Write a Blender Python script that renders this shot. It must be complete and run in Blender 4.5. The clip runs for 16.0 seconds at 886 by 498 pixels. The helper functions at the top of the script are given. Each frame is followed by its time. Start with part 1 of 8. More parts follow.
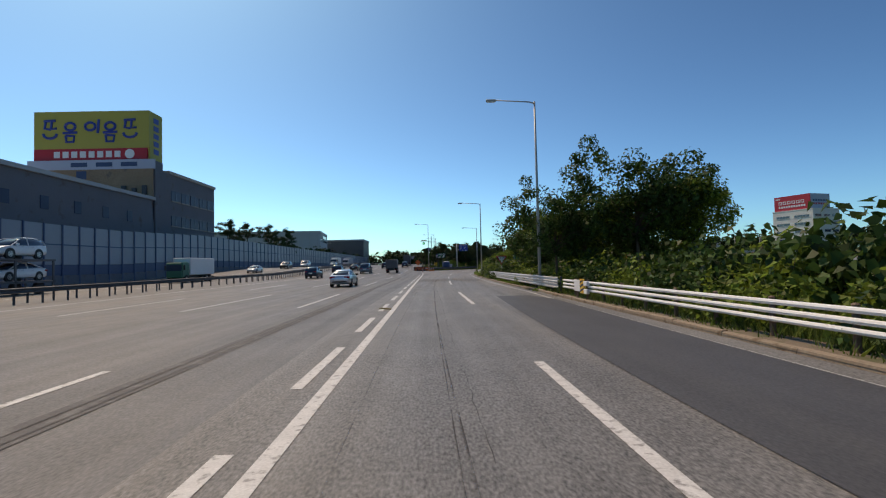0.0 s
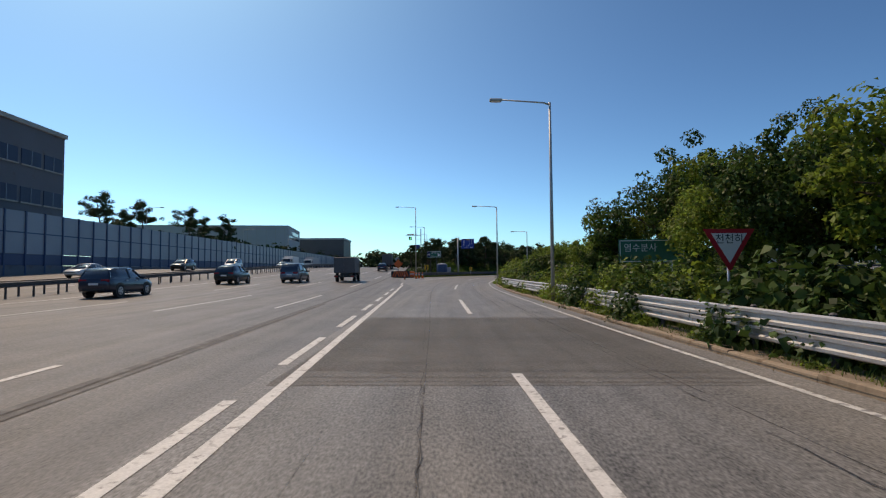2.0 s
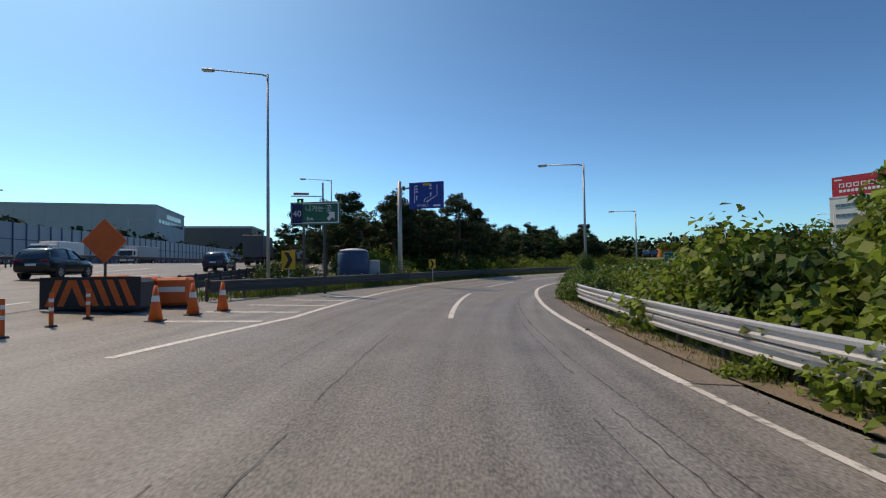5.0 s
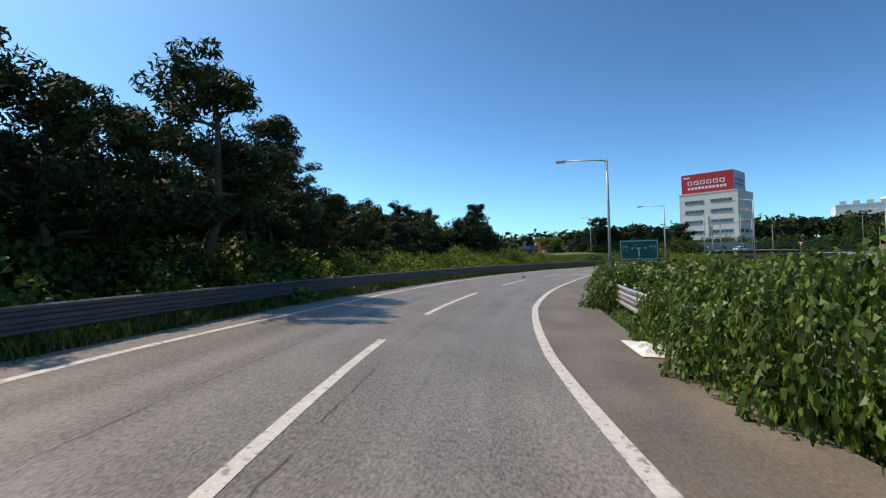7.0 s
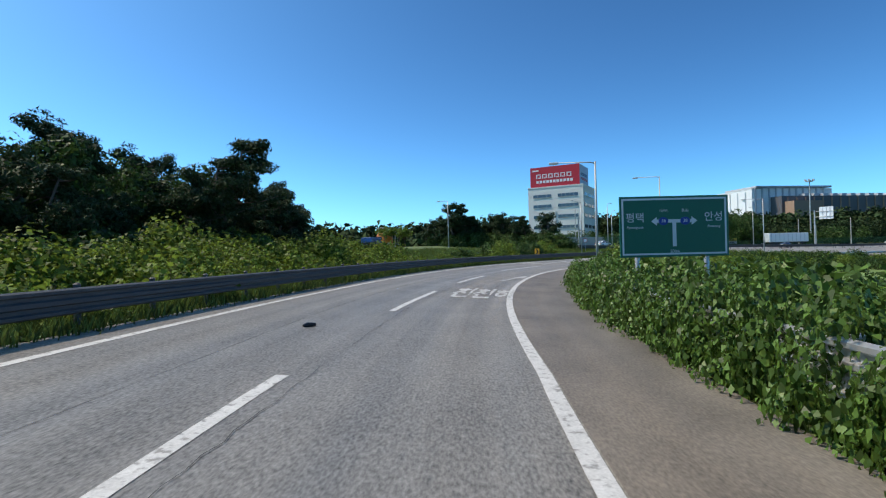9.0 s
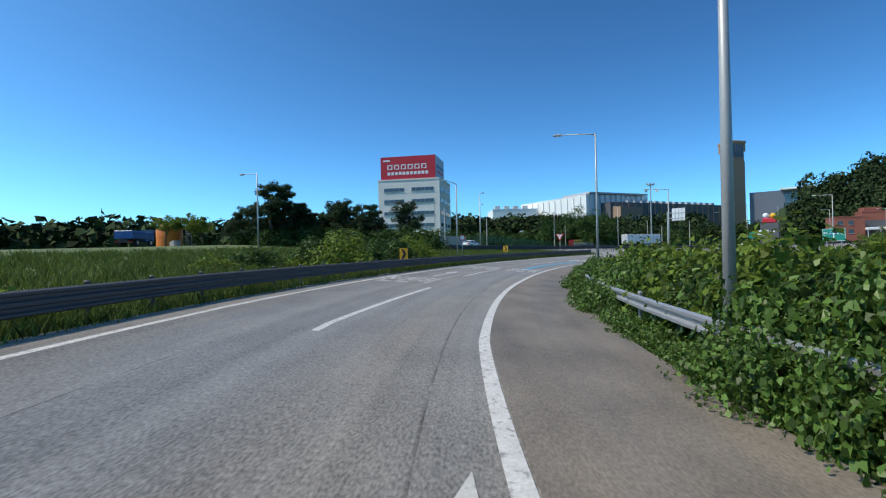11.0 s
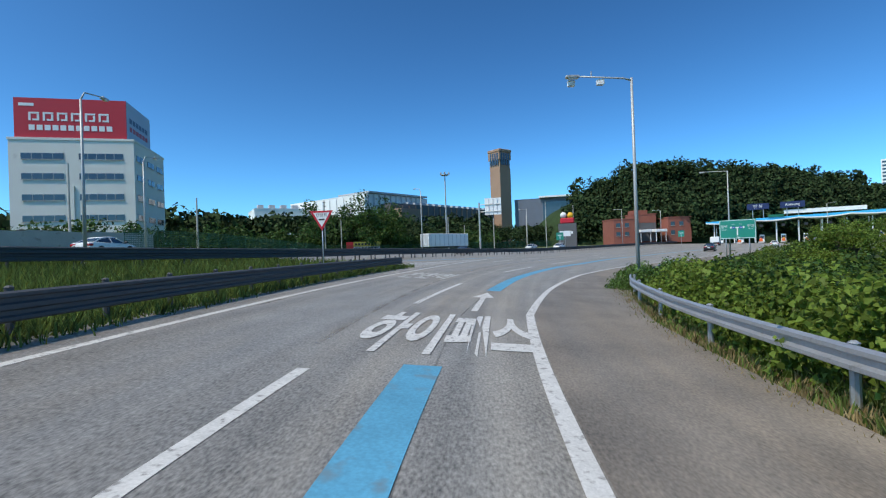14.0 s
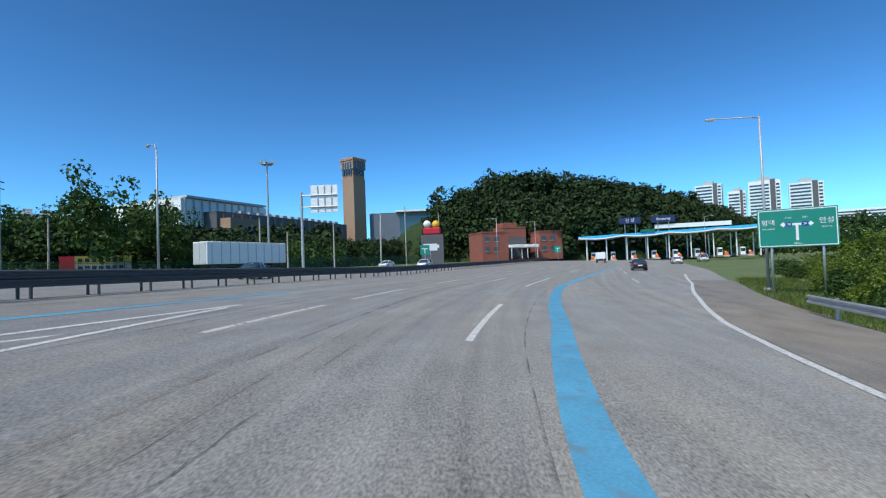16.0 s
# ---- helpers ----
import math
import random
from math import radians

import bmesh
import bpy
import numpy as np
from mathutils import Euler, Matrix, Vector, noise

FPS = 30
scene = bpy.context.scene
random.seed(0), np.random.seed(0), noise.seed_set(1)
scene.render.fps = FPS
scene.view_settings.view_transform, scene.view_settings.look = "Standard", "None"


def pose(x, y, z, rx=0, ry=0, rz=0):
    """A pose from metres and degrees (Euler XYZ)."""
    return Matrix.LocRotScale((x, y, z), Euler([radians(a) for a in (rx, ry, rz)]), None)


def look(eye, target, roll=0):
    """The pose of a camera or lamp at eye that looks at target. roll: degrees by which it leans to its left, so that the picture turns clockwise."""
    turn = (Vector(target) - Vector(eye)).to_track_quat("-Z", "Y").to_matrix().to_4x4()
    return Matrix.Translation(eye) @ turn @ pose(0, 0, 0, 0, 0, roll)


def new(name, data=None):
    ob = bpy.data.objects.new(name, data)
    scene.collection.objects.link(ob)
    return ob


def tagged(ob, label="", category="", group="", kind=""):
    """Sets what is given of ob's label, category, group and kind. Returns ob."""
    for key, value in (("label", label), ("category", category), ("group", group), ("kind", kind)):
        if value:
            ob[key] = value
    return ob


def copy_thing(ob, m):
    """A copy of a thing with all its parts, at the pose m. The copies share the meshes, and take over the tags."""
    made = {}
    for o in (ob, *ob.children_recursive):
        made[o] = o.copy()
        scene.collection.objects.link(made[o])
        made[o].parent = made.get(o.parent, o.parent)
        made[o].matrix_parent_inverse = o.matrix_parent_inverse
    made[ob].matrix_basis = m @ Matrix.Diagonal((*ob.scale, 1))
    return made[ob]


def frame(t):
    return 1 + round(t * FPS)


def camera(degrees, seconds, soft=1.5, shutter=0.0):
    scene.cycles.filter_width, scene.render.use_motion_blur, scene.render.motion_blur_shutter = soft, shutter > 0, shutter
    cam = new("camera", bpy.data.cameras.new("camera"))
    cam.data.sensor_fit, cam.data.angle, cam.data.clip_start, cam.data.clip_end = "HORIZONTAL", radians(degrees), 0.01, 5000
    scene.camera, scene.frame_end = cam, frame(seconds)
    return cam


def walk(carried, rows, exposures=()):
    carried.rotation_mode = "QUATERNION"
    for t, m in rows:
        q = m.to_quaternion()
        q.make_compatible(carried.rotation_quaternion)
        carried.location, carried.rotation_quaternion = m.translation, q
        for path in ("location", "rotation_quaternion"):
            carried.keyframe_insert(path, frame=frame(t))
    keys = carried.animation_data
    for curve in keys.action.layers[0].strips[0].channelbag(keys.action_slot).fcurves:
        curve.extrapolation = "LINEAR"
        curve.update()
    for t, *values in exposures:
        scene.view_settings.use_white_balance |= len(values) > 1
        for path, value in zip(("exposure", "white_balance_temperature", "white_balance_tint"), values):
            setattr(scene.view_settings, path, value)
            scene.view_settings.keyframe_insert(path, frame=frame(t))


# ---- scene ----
cam = camera(84.25, 16.0, soft=1.2)
# seconds, place in metres, yaw, pitch and lean in degrees
PATH = [
    (0, -3.28, -23.52, 1.693, -1.37, 1.93, -1.43),
    (0.5, -3.33, -11.95, 1.690, -1.45, 2.05, -1.19),
    (1, -3.17, -0.9, 1.693, -1.80, 1.98, -1.14),
    (1.5, -3.18, 10.30, 1.711, -2.11, 2.05, -0.74),
    (2, -2.90, 21.45, 1.699, -2.43, 2.40, -0.50),
    (2.5, -2.46, 32.81, 1.708, -2.64, 2.36, -0.25),
    (3, -1.89, 43.85, 1.698, -3.01, 2.57, -0.34),
    (3.5, -1.46, 53.82, 1.700, -4.47, 2.14, -0.74),
    (4, -0.74, 63.12, 1.700, -6.75, 1.91, -0.90),
    (4.5, 0.23, 72.01, 1.700, -8.32, 1.83, -0.92),
    (5, 1.37, 80.62, 1.700, -9.27, 1.88, -0.83),
    (5.5, 2.93, 88.98, 1.680, -11.37, 1.95, -0.74),
    (6, 5.03, 97.02, 1.695, -16.46, 1.66, -0.96),
    (6.5, 7.84, 104.58, 1.703, -20.93, 1.69, -1.36),
    (7, 10.93, 111.85, 1.703, -25.73, 1.46, -1.50),
    (7.5, 15.08, 118.81, 1.698, -30.43, 1.12, -1.71),
    (8, 19.43, 125.09, 1.708, -34.96, 0.84, -1.42),
    (8.5, 24.28, 130.92, 1.701, -39.17, 0.70, -1.25),
    (9, 29.67, 136.54, 1.647, -43.76, 0.49, -1.33),
    (9.5, 35.58, 142.31, 1.700, -49.31, 0.09, -0.78),
    (10, 40.98, 146.82, 1.700, -54.52, 0.26, -0.95),
    (10.5, 46.45, 150.63, 1.700, -58.47, 0.31, -1.06),
    (11, 52.24, 154.17, 1.700, -61.44, 0.25, -1.26),
    (11.5, 58.57, 157.56, 1.710, -65.15, -0.14, -1.73),
    (12, 66.68, 160.60, 1.704, -69.61, -0.19, -1.80),
    (12.5, 75.56, 163.23, 1.708, -74.22, -0.56, -1.82),
    (13, 84.96, 165.42, 1.706, -78.47, -0.53, -1.99),
    (13.5, 94.32, 166.74, 1.709, -82.78, -0.25, -2.00),
    (14, 103.40, 167.24, 1.671, -87.08, 0.26, -2.00),
    (14.5, 112.98, 167.05, 1.622, -91.26, 0.71, -1.73),
    (15, 122.67, 166.07, 1.668, -95.68, 0.97, -1.82),
    (15.5, 132.37, 164.44, 1.696, -100.35, 1.36, -1.90),
    (16, 141.59, 162.13, 1.717, -103.80, 1.74, -2.16),
]


def drive_pose(x, y, z, yaw, pitch, lean):
    way = Matrix.Rotation(radians(yaw), 4, "Z") @ Matrix.Rotation(radians(90 + pitch), 4, "X")
    return Matrix.Translation((x, y, z)) @ way @ pose(0, 0, 0, 0, 0, lean)


walk(cam, [(t, drive_pose(*row)) for t, *row in PATH], [(0, -0.4, 8300, 21), (3, -0.3, 8300, 22), (5.5, -0.2, 8100, 19), (7.5, 0.18, 7400, 16), (8.2, 0.22, 7000, 13), (9, 0.15, 6700, 11), (12.5, 0.03, 6450, 10), (16, 0.05, 6350, 10)])

# ---- sky and sun ----
SUN_WAY = Vector((-0.59, 0.81, 0.0)).normalized()
SUN_UP = radians(54)
world = bpy.data.worlds.new("sky")
scene.world = world
world.use_nodes = True
wn = world.node_tree
sky = wn.nodes.new("ShaderNodeTexSky")
sky.sky_type = "NISHITA"
sky.sun_disc = False
sky.sun_elevation = SUN_UP
sky.sun_rotation = math.atan2(SUN_WAY.x, SUN_WAY.y)
sky.air_density, sky.dust_density, sky.ozone_density = 0.6, 1.0, 1.0
wn.nodes["Background"].inputs["Strength"].default_value = 0.1
clear = wn.nodes.new("ShaderNodeMix")
clear.data_type, clear.blend_type = "RGBA", "MULTIPLY"
clear.inputs["Factor"].default_value = 1.0
clear.inputs["B"].default_value = (0.64, 1.0, 1.055, 1)
deep = wn.nodes.new("ShaderNodeGamma")
deep.inputs["Gamma"].default_value = 1.45
wn.links.new(sky.outputs[0], clear.inputs["A"])
wn.links.new(clear.outputs["Result"], deep.inputs["Color"])
wn.links.new(deep.outputs[0], wn.nodes["Background"].inputs["Color"])
sun = new("sun", bpy.data.lights.new("sun", "SUN"))
sun.data.energy, sun.data.angle, sun.data.color = 3.7, radians(0.55), (1.0, 0.86, 0.7)
sun_from = Vector((SUN_WAY.x * math.cos(SUN_UP), SUN_WAY.y * math.cos(SUN_UP), math.sin(SUN_UP)))
sun.matrix_world = look(sun_from * 50, (0, 0, 0))

# ---- road axis: heading by distance, integrated ----
AX_S = [0, 25, 50, 75, 90, 105, 115, 125, 140, 160, 180, 200, 220, 240, 260, 275, 289, 305, 325, 345]
AX_H = [-1.2, 0.7, 2.4, 3.0, 5.7, 8.8, 13.6, 19.4, 29.4, 41.2, 50.0, 63.1, 74.7, 83.7, 93.6, 99.9, 105.9, 112.0, 119.0, 122.0]
SS = np.arange(-120, 520.01, 0.5)
HH = np.radians(np.interp(SS, AX_S, AX_H))
ZERO = int(np.argmin(abs(SS)))
AXX = np.concatenate([[0], np.cumsum(np.sin((HH[1:] + HH[:-1]) / 2) * 0.5)])
AXY = np.concatenate([[0], np.cumsum(np.cos((HH[1:] + HH[:-1]) / 2) * 0.5)])
AXX += -3.25 - AXX[ZERO]
AXY += -23.58 - AXY[ZERO]
BANK_S = [0, 72, 113, 140, 171, 208, 246, 296, 345]
BANK = np.tan(np.radians([0.05, 0.6, 2.7, 3.0, 3.2, 2.9, 4.2, 3.8, 1.6]))


def along(s, u):
    """Place on the plan, u metres to the right of the axis at distance s."""
    s = np.asarray(s, float)
    h = np.interp(s, SS, HH)
    return np.interp(s, SS, AXX) + u * np.cos(h), np.interp(s, SS, AXY) - u * np.sin(h)


def on_axis(x, y):
    """Distance and offset of plan places."""
    x, y = np.atleast_1d(np.asarray(x, float)), np.atleast_1d(np.asarray(y, float))
    s, u = np.empty_like(x), np.empty_like(x)
    for a in range(0, len(x), 4000):
        b = slice(a, a + 4000)
        i = ((x[b, None] - AXX[None]) ** 2 + (y[b, None] - AXY[None]) ** 2).argmin(1)
        dx, dy, h = x[b] - AXX[i], y[b] - AXY[i], HH[i]
        s[b] = SS[i] + dx * np.sin(h) + dy * np.cos(h)
        u[b] = dx * np.cos(h) - dy * np.sin(h)
    return s, u


def slope(s, u):
    return -np.interp(s, BANK_S, BANK) * np.clip(u, -45, np.interp(s, [285, 305], [10, 40])) + np.interp(s, [335, 460], [0, 1.0])


def land(x, y):
    """Height of the ground at plan places."""
    s, u = on_axis(x, y)
    return slope(s, u)


def land1(x, y):
    return float(land(x, y)[0])


def heading(s):
    return float(np.interp(s, SS, HH))


# ---- mesh helpers ----
class Mesh:
    """Collects vertices and faces."""

    def __init__(self):
        self.v, self.f, self.uv = [], [], []

    def add(self, verts, faces):
        n = len(self.v)
        self.v += [tuple(p) for p in verts]
        self.f += [tuple(i + n for i in face) for face in faces]
        return self

    def box(self, x0, x1, y0, y1, z0, z1, bevel=0.0, m=None):
        if bevel:
            b = bevel
            rings = [(z0, b), (z0 + b, 0), (z1 - b, 0), (z1, b)]
            verts = []
            for z, k in rings:
                a, c, d, e = x0 + k, x1 - k, y0 + k, y1 - k
                o = b if k == 0 else 0
                verts += [(a + o, d, z), (c - o, d, z), (c, d + o, z), (c, e - o, z), (c - o, e, z), (a + o, e, z), (a, e - o, z), (a, d + o, z)]
            faces = [tuple(range(7, -1, -1)), tuple(range(24, 32))]
            for r in range(3):
                faces += [(r * 8 + i, r * 8 + (i + 1) % 8, r * 8 + 8 + (i + 1) % 8, r * 8 + 8 + i) for i in range(8)]
        else:
            verts = [(x, y, z) for z in (z0, z1) for x, y in ((x0, y0), (x1, y0), (x1, y1), (x0, y1))]
            faces = [(3, 2, 1, 0), (4, 5, 6, 7), (0, 1, 5, 4), (1, 2, 6, 5), (2, 3, 7, 6), (3, 0, 4, 7)]
        if m is not None:
            verts = [m @ Vector(p) for p in verts]
        return self.add(verts, faces)

    def tube(self, pts, radii, n=8, cap=True):
        pts = [Vector(p) for p in pts]
        radii = [radii] * len(pts) if isinstance(radii, (int, float)) else radii
        verts, faces = [], []
        side = None
        for i, p in enumerate(pts):
            way = (pts[min(i + 1, len(pts) - 1)] - pts[max(i - 1, 0)]).normalized()
            if side is None:
                side = way.cross(Vector((0, 0, 1)) if abs(way.z) < 0.9 else Vector((1, 0, 0))).normalized()
            side = (side - way * side.dot(way)).normalized()
            up = way.cross(side)
            verts += [p + radii[i] * (math.cos(2 * math.pi * k / n) * side + math.sin(2 * math.pi * k / n) * up) for k in range(n)]
        for i in range(len(pts) - 1):
            faces += [(i * n + k, i * n + (k + 1) % n, (i + 1) * n + (k + 1) % n, (i + 1) * n + k) for k in range(n)]
        if cap:
            faces += [tuple(range(n - 1, -1, -1)), tuple(range((len(pts) - 1) * n, len(pts) * n))]
        return self.add(verts, faces)

    def prism(self, poly, x0, x1, m=None):
        """A polygon in (y, z), drawn out along x."""
        n = len(poly)
        verts = [(x0, y, z) for y, z in poly] + [(x1, y, z) for y, z in poly]
        faces = [tuple(range(n - 1, -1, -1)), tuple(range(n, 2 * n))] + [(i, (i + 1) % n, n + (i + 1) % n, n + i) for i in range(n)]
        if m is not None:
            verts = [m @ Vector(p) for p in verts]
        return self.add(verts, faces)

    def data(self, name, material, smooth=False):
        me = bpy.data.meshes.new(name)
        me.from_pydata(self.v, [], self.f)
        me.materials.append(material)
        if smooth:
            me.polygons.foreach_set("use_smooth", [True] * len(me.polygons))
        if self.uv:
            layer = me.uv_layers.new(name="road")
            idx = np.empty(len(me.loops), np.int32)
            me.loops.foreach_get("vertex_index", idx)
            layer.data.foreach_set("uv", np.asarray(self.uv, np.float32)[idx].ravel())
        me.update()
        return me


def part(name, mesh, material, parent, label="", smooth=False, m=None):
    ob = new(name, mesh if isinstance(mesh, bpy.types.Mesh) else mesh.data(name, material, smooth))
    ob.parent = parent
    if m is not None:
        ob.matrix_basis = m
    return tagged(ob, label)


def thing(name, m, label, category, group="", kind=""):
    ob = new(name)
    ob.empty_display_size = 0.2
    ob.matrix_basis = m
    return tagged(ob, label, category, group, kind)


def setting(name, mesh, material, label, category, smooth=False):
    return tagged(new(name, mesh.data(name, material, smooth)), label, category, kind="structure")


def letters(name, text, size, material, parent, m, depth=0.01, width=1.0, label="", align="CENTER"):
    cu = bpy.data.curves.new(name, "FONT")
    cu.body, cu.size, cu.align_x, cu.align_y = text, size, align, "CENTER"
    cu.extrude, cu.resolution_u = depth, 3
    ob = bpy.data.objects.new(name, cu)
    scene.collection.objects.link(ob)
    me = bpy.data.meshes.new_from_object(ob.evaluated_get(bpy.context.evaluated_depsgraph_get()))
    bpy.data.objects.remove(ob)
    me.materials.clear()
    me.materials.append(material)
    return part(name, me, material, parent, label, m=m @ Matrix.Diagonal((width, 1, 1, 1)))


# ---- materials ----
def surface(name, base, rough=0.7, metal=0.0, var=0.18, scale=0.6, fine=14.0, bump=0.0, island=0.0, each=0.0, dirt=None, dirt_at=0.6, translucent=0.0, spec=0.5):
    ma = bpy.data.materials.new(name)
    ma.use_nodes = True
    nt = ma.node_tree
    n, ln = nt.nodes, nt.links
    bsdf = n["Principled BSDF"]
    bsdf.inputs["Roughness"].default_value = rough
    bsdf.inputs["Metallic"].default_value = metal
    bsdf.inputs["Specular IOR Level"].default_value = spec
    co = n.new("ShaderNodeTexCoord")
    big, small = n.new("ShaderNodeTexNoise"), n.new("ShaderNodeTexNoise")
    for node, sc, de in ((big, scale, 4.0), (small, fine, 6.0)):
        node.inputs["Scale"].default_value = sc
        node.inputs["Detail"].default_value = de
        ln.new(co.outputs["Object"], node.inputs["Vector"])
    total = n.new("ShaderNodeMath")
    total.operation = "MULTIPLY_ADD"
    total.inputs[1].default_value = 0.55
    ln.new(small.outputs["Fac"], total.inputs[0])
    half = n.new("ShaderNodeMath")
    half.operation = "MULTIPLY"
    half.inputs[1].default_value = 0.45
    ln.new(big.outputs["Fac"], half.inputs[0])
    ln.new(half.outputs[0], total.inputs[2])
    value = total.outputs[0]
    if island or each:
        src = n.new("ShaderNodeNewGeometry").outputs["Random Per Island"] if island else n.new("ShaderNodeObjectInfo").outputs["Random"]
        mix = n.new("ShaderNodeMath")
        mix.operation = "MULTIPLY_ADD"
        ln.new(src, mix.inputs[0])
        mix.inputs[1].default_value = island or each
        shift = n.new("ShaderNodeMath")
        shift.operation = "SUBTRACT"
        shift.inputs[1].default_value = (island or each) / 2
        ln.new(value, shift.inputs[0])
        ln.new(shift.outputs[0], mix.inputs[2])
        value = mix.outputs[0]
    ramp = n.new("ShaderNodeValToRGB")
    lo, hi = [c * (1 - var) for c in base], [min(1, c * (1 + var)) for c in base]
    ramp.color_ramp.elements[0].position, ramp.color_ramp.elements[1].position = 0.3, 0.7
    ramp.color_ramp.elements[0].color, ramp.color_ramp.elements[1].color = (*lo, 1), (*hi, 1)
    ln.new(value, ramp.inputs[0])
    colour = ramp.outputs[0]
    if dirt:
        spot = n.new("ShaderNodeTexNoise")
        spot.inputs["Scale"].default_value, spot.inputs["Detail"].default_value = scale * 2.3, 8.0
        ln.new(co.outputs["Object"], spot.inputs["Vector"])
        edge = n.new("ShaderNodeValToRGB")
        edge.color_ramp.elements[0].position, edge.color_ramp.elements[1].position = dirt_at, dirt_at + 0.12
        ln.new(spot.outputs["Fac"], edge.inputs[0])
        blend = n.new("ShaderNodeMix")
        blend.data_type = "RGBA"
        ln.new(edge.outputs[0], blend.inputs["Factor"])
        ln.new(colour, blend.inputs["A"])
        blend.inputs["B"].default_value = (*dirt, 1)
        colour = blend.outputs["Result"]
    ln.new(colour, bsdf.inputs["Base Color"])
    if bump:
        bu = n.new("ShaderNodeBump")
        bu.inputs["Strength"].default_value = bump
        bu.inputs["Distance"].default_value = 0.02
        ln.new(small.outputs["Fac"], bu.inputs["Height"])
        ln.new(bu.outputs[0], bsdf.inputs["Normal"])
    if translucent:
        tr = n.new("ShaderNodeBsdfTranslucent")
        ln.new(colour, tr.inputs["Color"])
        mx = n.new("ShaderNodeMixShader")
        mx.inputs[0].default_value = translucent
        ln.new(bsdf.outputs[0], mx.inputs[1])
        ln.new(tr.outputs[0], mx.inputs[2])
        ln.new(mx.outputs[0], n["Material Output"].inputs[0])
    return ma




def asphalt(name, base, tan, late=None, grain=0.5, streak=0.22, patch=0.16, uv=True):
    """Rolled asphalt: stone grain, wheel-path streaks along the lane, dusty patches. UV is (offset, distance) in metres."""
    ma = bpy.data.materials.new(name)
    ma.use_nodes = True
    n, ln = ma.node_tree.nodes, ma.node_tree.links
    bsdf = n["Principled BSDF"]
    bsdf.inputs["Roughness"].default_value = 0.62
    bsdf.inputs["Specular IOR Level"].default_value = 0.5
    bsdf.inputs["Diffuse Roughness"].default_value = 0.5
    co = n.new("ShaderNodeTexCoord").outputs["UV" if uv else "Object"]

    def noise(sx, sy, detail):
        mul = n.new("ShaderNodeVectorMath")
        mul.operation = "MULTIPLY"
        ln.new(co, mul.inputs[0])
        mul.inputs[1].default_value = (sx, sy, 1.0)
        node = n.new("ShaderNodeTexNoise")
        node.inputs["Scale"].default_value, node.inputs["Detail"].default_value = 1.0, detail
        ln.new(mul.outputs[0], node.inputs["Vector"])
        return node.outputs["Fac"]

    def swing(fac, amount, last):
        """last + amount * (fac - 0.5)"""
        a = n.new("ShaderNodeMath")
        a.operation = "SUBTRACT"
        ln.new(fac, a.inputs[0])
        a.inputs[1].default_value = 0.5
        b = n.new("ShaderNodeMath")
        b.operation = "MULTIPLY_ADD"
        ln.new(a.outputs[0], b.inputs[0])
        b.inputs[1].default_value = amount
        if last is None:
            b.inputs[2].default_value = 1.0
        else:
            ln.new(last, b.inputs[2])
        return b.outputs[0]

    fine = noise(34, 14, 2.0)
    gain = swing(fine, grain * 2.6, None)
    gain = swing(noise(12, 5, 3.0), grain * 0.9, gain)
    gain = swing(noise(1.9, 0.03, 4.0), streak * 3.2, gain)
    gain = swing(noise(0.9, 0.5, 6.0), patch * 3.2, gain)
    tint = n.new("ShaderNodeMix")
    tint.data_type = "RGBA"
    tint.inputs["A"].default_value, tint.inputs["B"].default_value = (*base, 1), (*tan, 1)
    where = n.new("ShaderNodeMapRange")
    where.inputs["From Min"].default_value, where.inputs["From Max"].default_value = 0.42, 0.66
    ln.new(noise(0.45, 0.035, 3.0), where.inputs["Value"])
    ln.new(where.outputs["Result"], tint.inputs["Factor"])
    colour = tint.outputs["Result"]
    if late:
        # paler further along: gain rises from late[0] to late[1], by late[2]
        sep = n.new("ShaderNodeSeparateXYZ")
        ln.new(co, sep.inputs[0])
        far = n.new("ShaderNodeMapRange")
        far.inputs["From Min"].default_value, far.inputs["From Max"].default_value = late[0], late[1]
        ln.new(sep.outputs["Y"], far.inputs["Value"])
        mix = n.new("ShaderNodeMath")
        mix.operation = "MULTIPLY_ADD"
        ln.new(far.outputs["Result"], mix.inputs[0])
        mix.inputs[1].default_value = late[2]
        ln.new(gain, mix.inputs[2])
        gain = mix.outputs[0]
    out = n.new("ShaderNodeVectorMath")
    out.operation = "SCALE"
    ln.new(colour, out.inputs[0])
    ln.new(gain, out.inputs["Scale"])
    ln.new(out.outputs[0], bsdf.inputs["Base Color"])
    bu = n.new("ShaderNodeBump")
    bu.inputs["Strength"].default_value, bu.inputs["Distance"].default_value = 0.35, 0.008
    ln.new(fine, bu.inputs["Height"])
    ln.new(bu.outputs[0], bsdf.inputs["Normal"])
    return ma


ASPHALT = asphalt("asphalt", (0.128, 0.121, 0.113), (0.145, 0.131, 0.111), None, 0.8, 0.4, 0.3, uv=False)
ASPHALT_RAMP = asphalt("worn_asphalt", (0.18, 0.173, 0.16), (0.196, 0.176, 0.147), (60, 150, 0.18), 0.95, 0.36, 0.26)
ASPHALT_NEW = asphalt("dark_asphalt_patch", (0.068, 0.067, 0.067), (0.078, 0.074, 0.069), None, 0.5, 0.15, 0.2)
SEAL = surface("sealed_joint", (0.07, 0.067, 0.064), 0.75, var=0.45, scale=1.5, fine=20, bump=0.5, dirt=(0.13, 0.125, 0.118), dirt_at=0.52)


